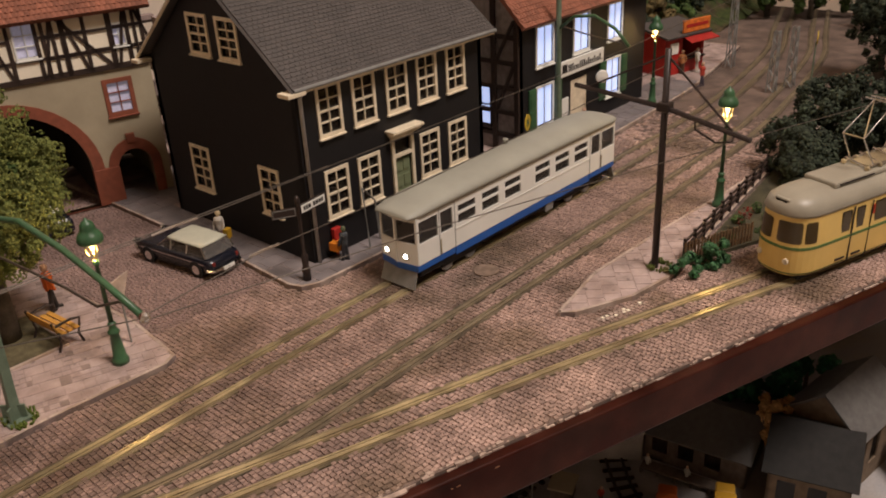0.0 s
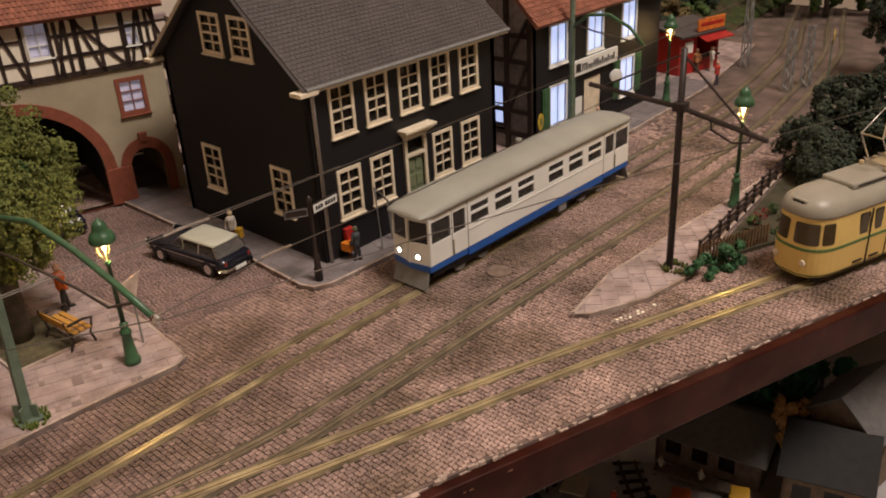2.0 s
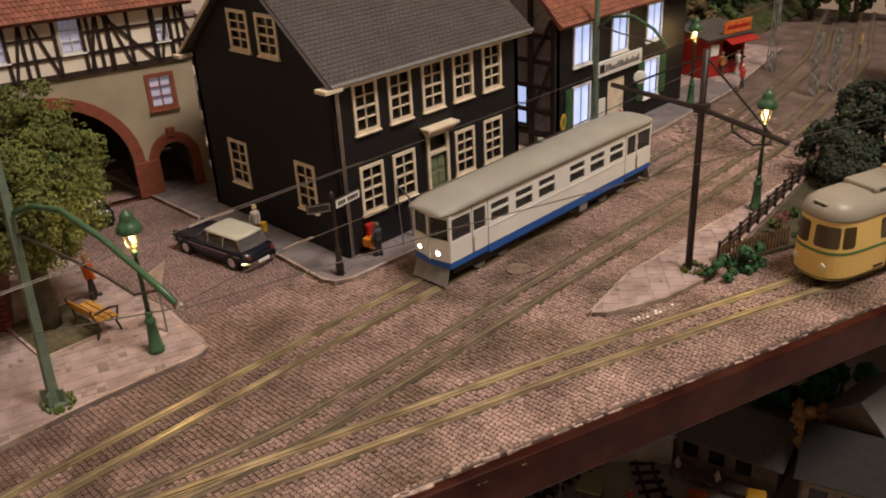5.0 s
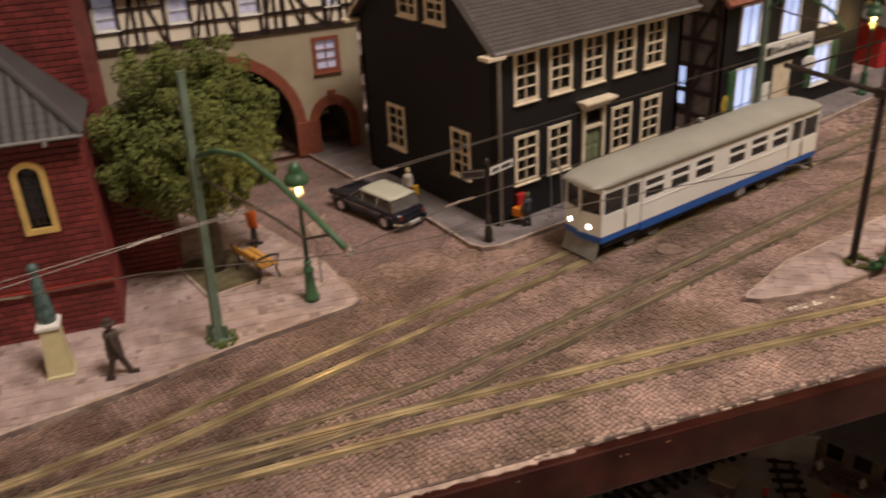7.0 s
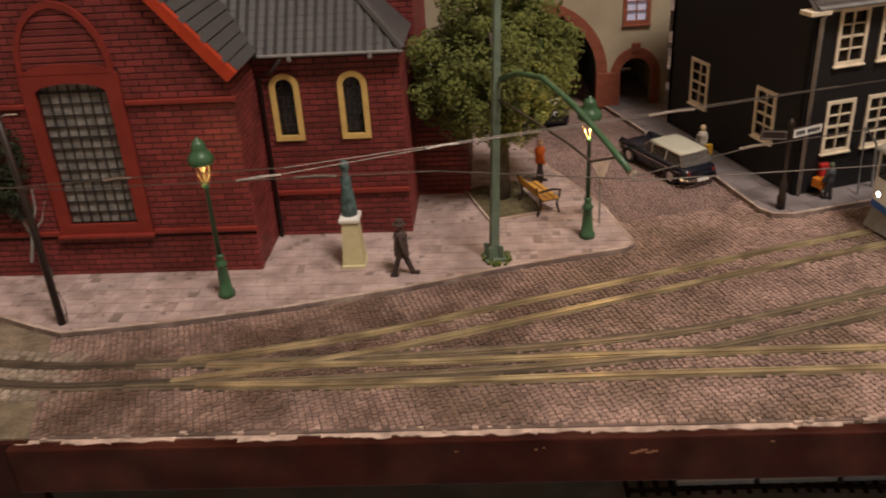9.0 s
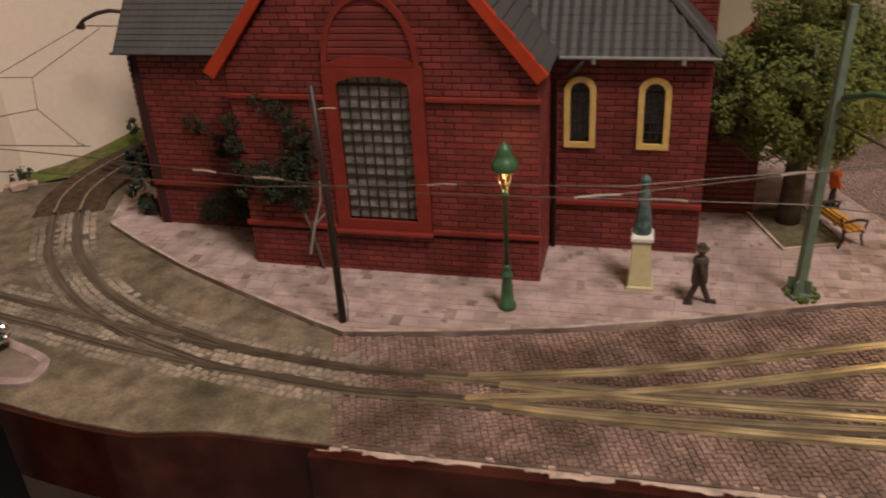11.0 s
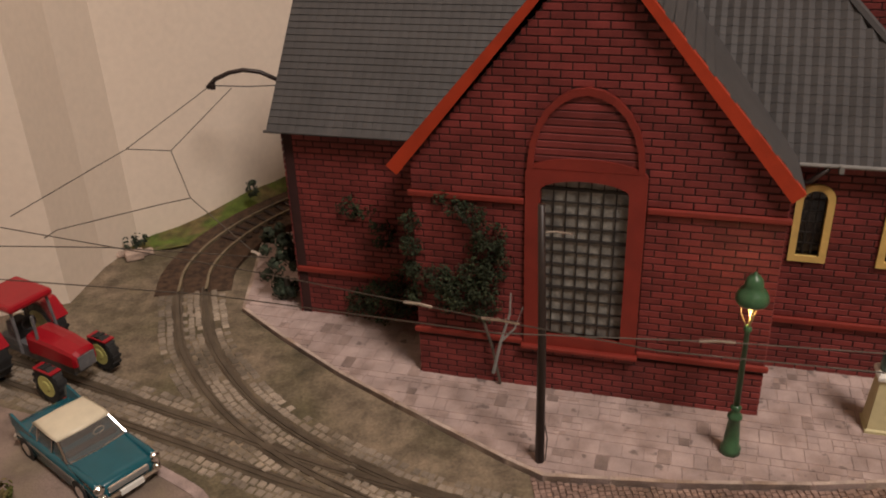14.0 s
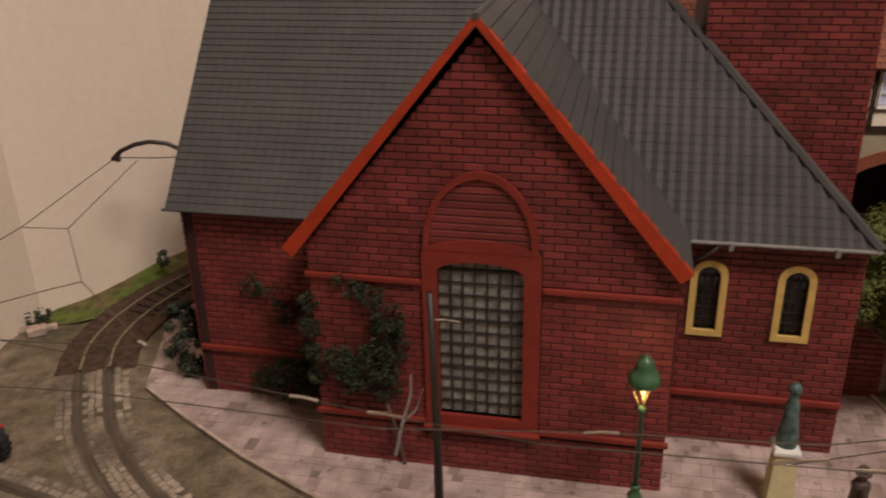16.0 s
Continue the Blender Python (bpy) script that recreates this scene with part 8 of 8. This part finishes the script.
# paler setts between the curving rails
pale = Heap()
taken = {}
for key, x_max in (("c", -9.5), ("s", -10.5)):
    ln = LINES[key]
    seg = np.cumsum(np.r_[0, np.linalg.norm(np.diff(ln, axis=0), axis=1)])
    for nr, o in enumerate((-1.36, -1.02, -0.24, 0.06, 0.34, 1.02, 1.36)):
        for sdist in np.arange(0.17 * (nr % 2), seg[-1], 0.34):
            cx, cy = np.interp(sdist, seg, ln[:, 0]), np.interp(sdist, seg, ln[:, 1])
            if cx > x_max or cy > 47.6 or cx < -35:
                continue
            dx, dy = np.interp(sdist + 0.1, seg, ln[:, 0]) - cx, np.interp(sdist + 0.1, seg, ln[:, 1]) - cy
            a = math.atan2(dy, dx)
            if rng.random() < (0.12 if abs(o) > 1.2 else 0.02):
                continue
            w = 0.155 if abs(o) > 0.9 else 0.135
            q = (cx - math.sin(a) * o + rng.normal(0, 0.02), cy + math.cos(a) * o + rng.normal(0, 0.02))
            cell = (int(q[0] // 0.5), int(q[1] // 0.5))
            if near_rail(*q, 0.16) or inside(q[0], q[1], PAVE_CHURCH):
                continue
            if any((p[0] - q[0]) ** 2 + (p[1] - q[1]) ** 2 < 0.062 for i in (-1, 0, 1) for j in (-1, 0, 1) for p in taken.get((cell[0] + i, cell[1] + j), ())):
                continue
            taken.setdefault(cell, []).append(q)
            l = 0.145 * rng.uniform(0.85, 1.08)
            pts = [(q[0] + math.cos(a) * u - math.sin(a) * v_, q[1] + math.sin(a) * u + math.cos(a) * v_) for u, v_ in ((-l, -w), (l, -w), (l, w), (-l, w))]
            pale.add(*piece_mesh("", pts, -0.05, rng.normal(0.005, 0.012), 0.22, None))
ob = raw("setts_between_rails", pale.v, pale.f, M["cobble_pale"], ground)
tagged(ob, kind="stuff")


def clip(poly, square):
    """The part of an outline that lies in a convex square."""
    out = list(poly)
    for (ax, ay), (bx_, by_) in zip(square, square[1:] + square[:1]):
        src, out = out, []
        side = lambda p: (bx_ - ax) * (p[1] - ay) - (by_ - ay) * (p[0] - ax)
        for p, q in zip(src, src[1:] + src[:1]):
            sp, sq_ = side(p), side(q)
            if sp >= 0:
                out.append(p)
            if (sp >= 0) != (sq_ >= 0):
                t_ = sp / (sp - sq_)
                out.append((p[0] + t_ * (q[0] - p[0]), p[1] + t_ * (q[1] - p[1])))
        if not out:
            return []
    return out


def slabs(parent, poly, size, angle_deg, box_, singles, material, skip=lambda x, y: False, mixed=False):
    a = math.radians(angle_deg)
    c, s = math.cos(a), math.sin(a)
    loc = [(x * c + y * s, -x * s + y * c) for x, y in poly]
    heap, stained, made, spots = Heap(), Heap(), 0, 0
    us, vs = [p[0] for p in loc], [p[1] for p in loc]
    r = 0
    v = min(vs)
    while v < max(vs):
        h = size * (rng.choice((0.5, 1.0, 1.0)) if mixed else 1.0)
        u = min(us) - (size * 0.5 if r % 2 else 0)
        while u < max(us):
            w = size * (rng.choice((0.6, 1.0, 1.0, 1.0)) if mixed else 1.0)
            g = 0.014
            cells = [(u, v, w, h)]
            if mixed and rng.random() < 0.22:
                cells = [(u + i * w / 2, v + j * h / 2, w / 2, h / 2) for i in (0, 1) for j in (0, 1)]
            for cu, cv, cw, ch in cells:
                sq_ = [(cu, cv), (cu + cw, cv), (cu + cw, cv + ch), (cu, cv + ch)]
                inner = [(cu + g, cv + g), (cu + cw - g, cv + g), (cu + cw - g, cv + ch - g), (cu + g, cv + ch - g)]
                wx, wy = (cu + cw / 2) * c - (cv + ch / 2) * s, (cu + cw / 2) * s + (cv + ch / 2) * c
                if not (box_[0] < wx < box_[1] and box_[2] < wy < box_[3]) or skip(wx, wy):
                    continue
                if all(inside(p[0], p[1], loc) for p in sq_):
                    q = inner
                elif any(inside(p[0], p[1], loc) for p in sq_):
                    q = clip(loc, inner)
                else:
                    q = []
                if len(q) >= 3:
                    pts = [(p[0] * c - p[1] * s, p[0] * s + p[1] * c) for p in q]
                    z = 0.2 + rng.normal(0, 0.004)
                    vv, ff = piece_mesh("", pts, 0.12, z, 0.02, None)
                    if cw < 0.5 and rng.random() < 0.26:
                        if spots < 120:
                            raw("paving_slab", vv, ff, M["slab_stained"], parent)
                            spots += 1
                        else:
                            stained.add(vv, ff)
                    elif made < singles and abs(wx - 2) < 16:
                        raw("paving_slab", vv, ff, material, parent)
                        made += 1
                    elif made < singles and not mixed:
                        raw("paving_slab", vv, ff, material, parent)
                        made += 1
                    else:
                        heap.add(vv, ff)
            u += w
        v += h
        r += 1
    if stained.v:
        ob = raw("stained_small_slabs", stained.v, stained.f, M["slab_stained"], parent)
        tagged(ob, kind="stuff")
    if heap.v:
        ob = raw("paving_slabs_rest", heap.v, heap.f, M["slab_rest"], parent)
        tagged(ob, kind="stuff")


def in_church(x, y):
    dx, dy = x + 13.98, y - 39.42
    u, v = dx * 0.9466 - dy * 0.3223, dx * 0.3223 + dy * 0.9466
    return 0.3 < u < 12.2 and v > 0.3 or -6.2 < u < 18.5 and v > 3.7


slabs(pave_church, PAVE_CHURCH, 0.74, -18.8, (-22, 15, 31, 50), 200, M["slab"], in_church, True)
slabs(pave_house, PAVE_HOUSE, 1.15, 0, (20, 62, 31, 52), 300, M["slab_grey"], lambda x, y: x > 23.2 and 33.6 < y < 46 and x < 36 or y > 36 and x > 37)
slabs(pave_island, ISLAND, 0.78, 40, (25, 50, 17, 22.5), 80, M["slab"])
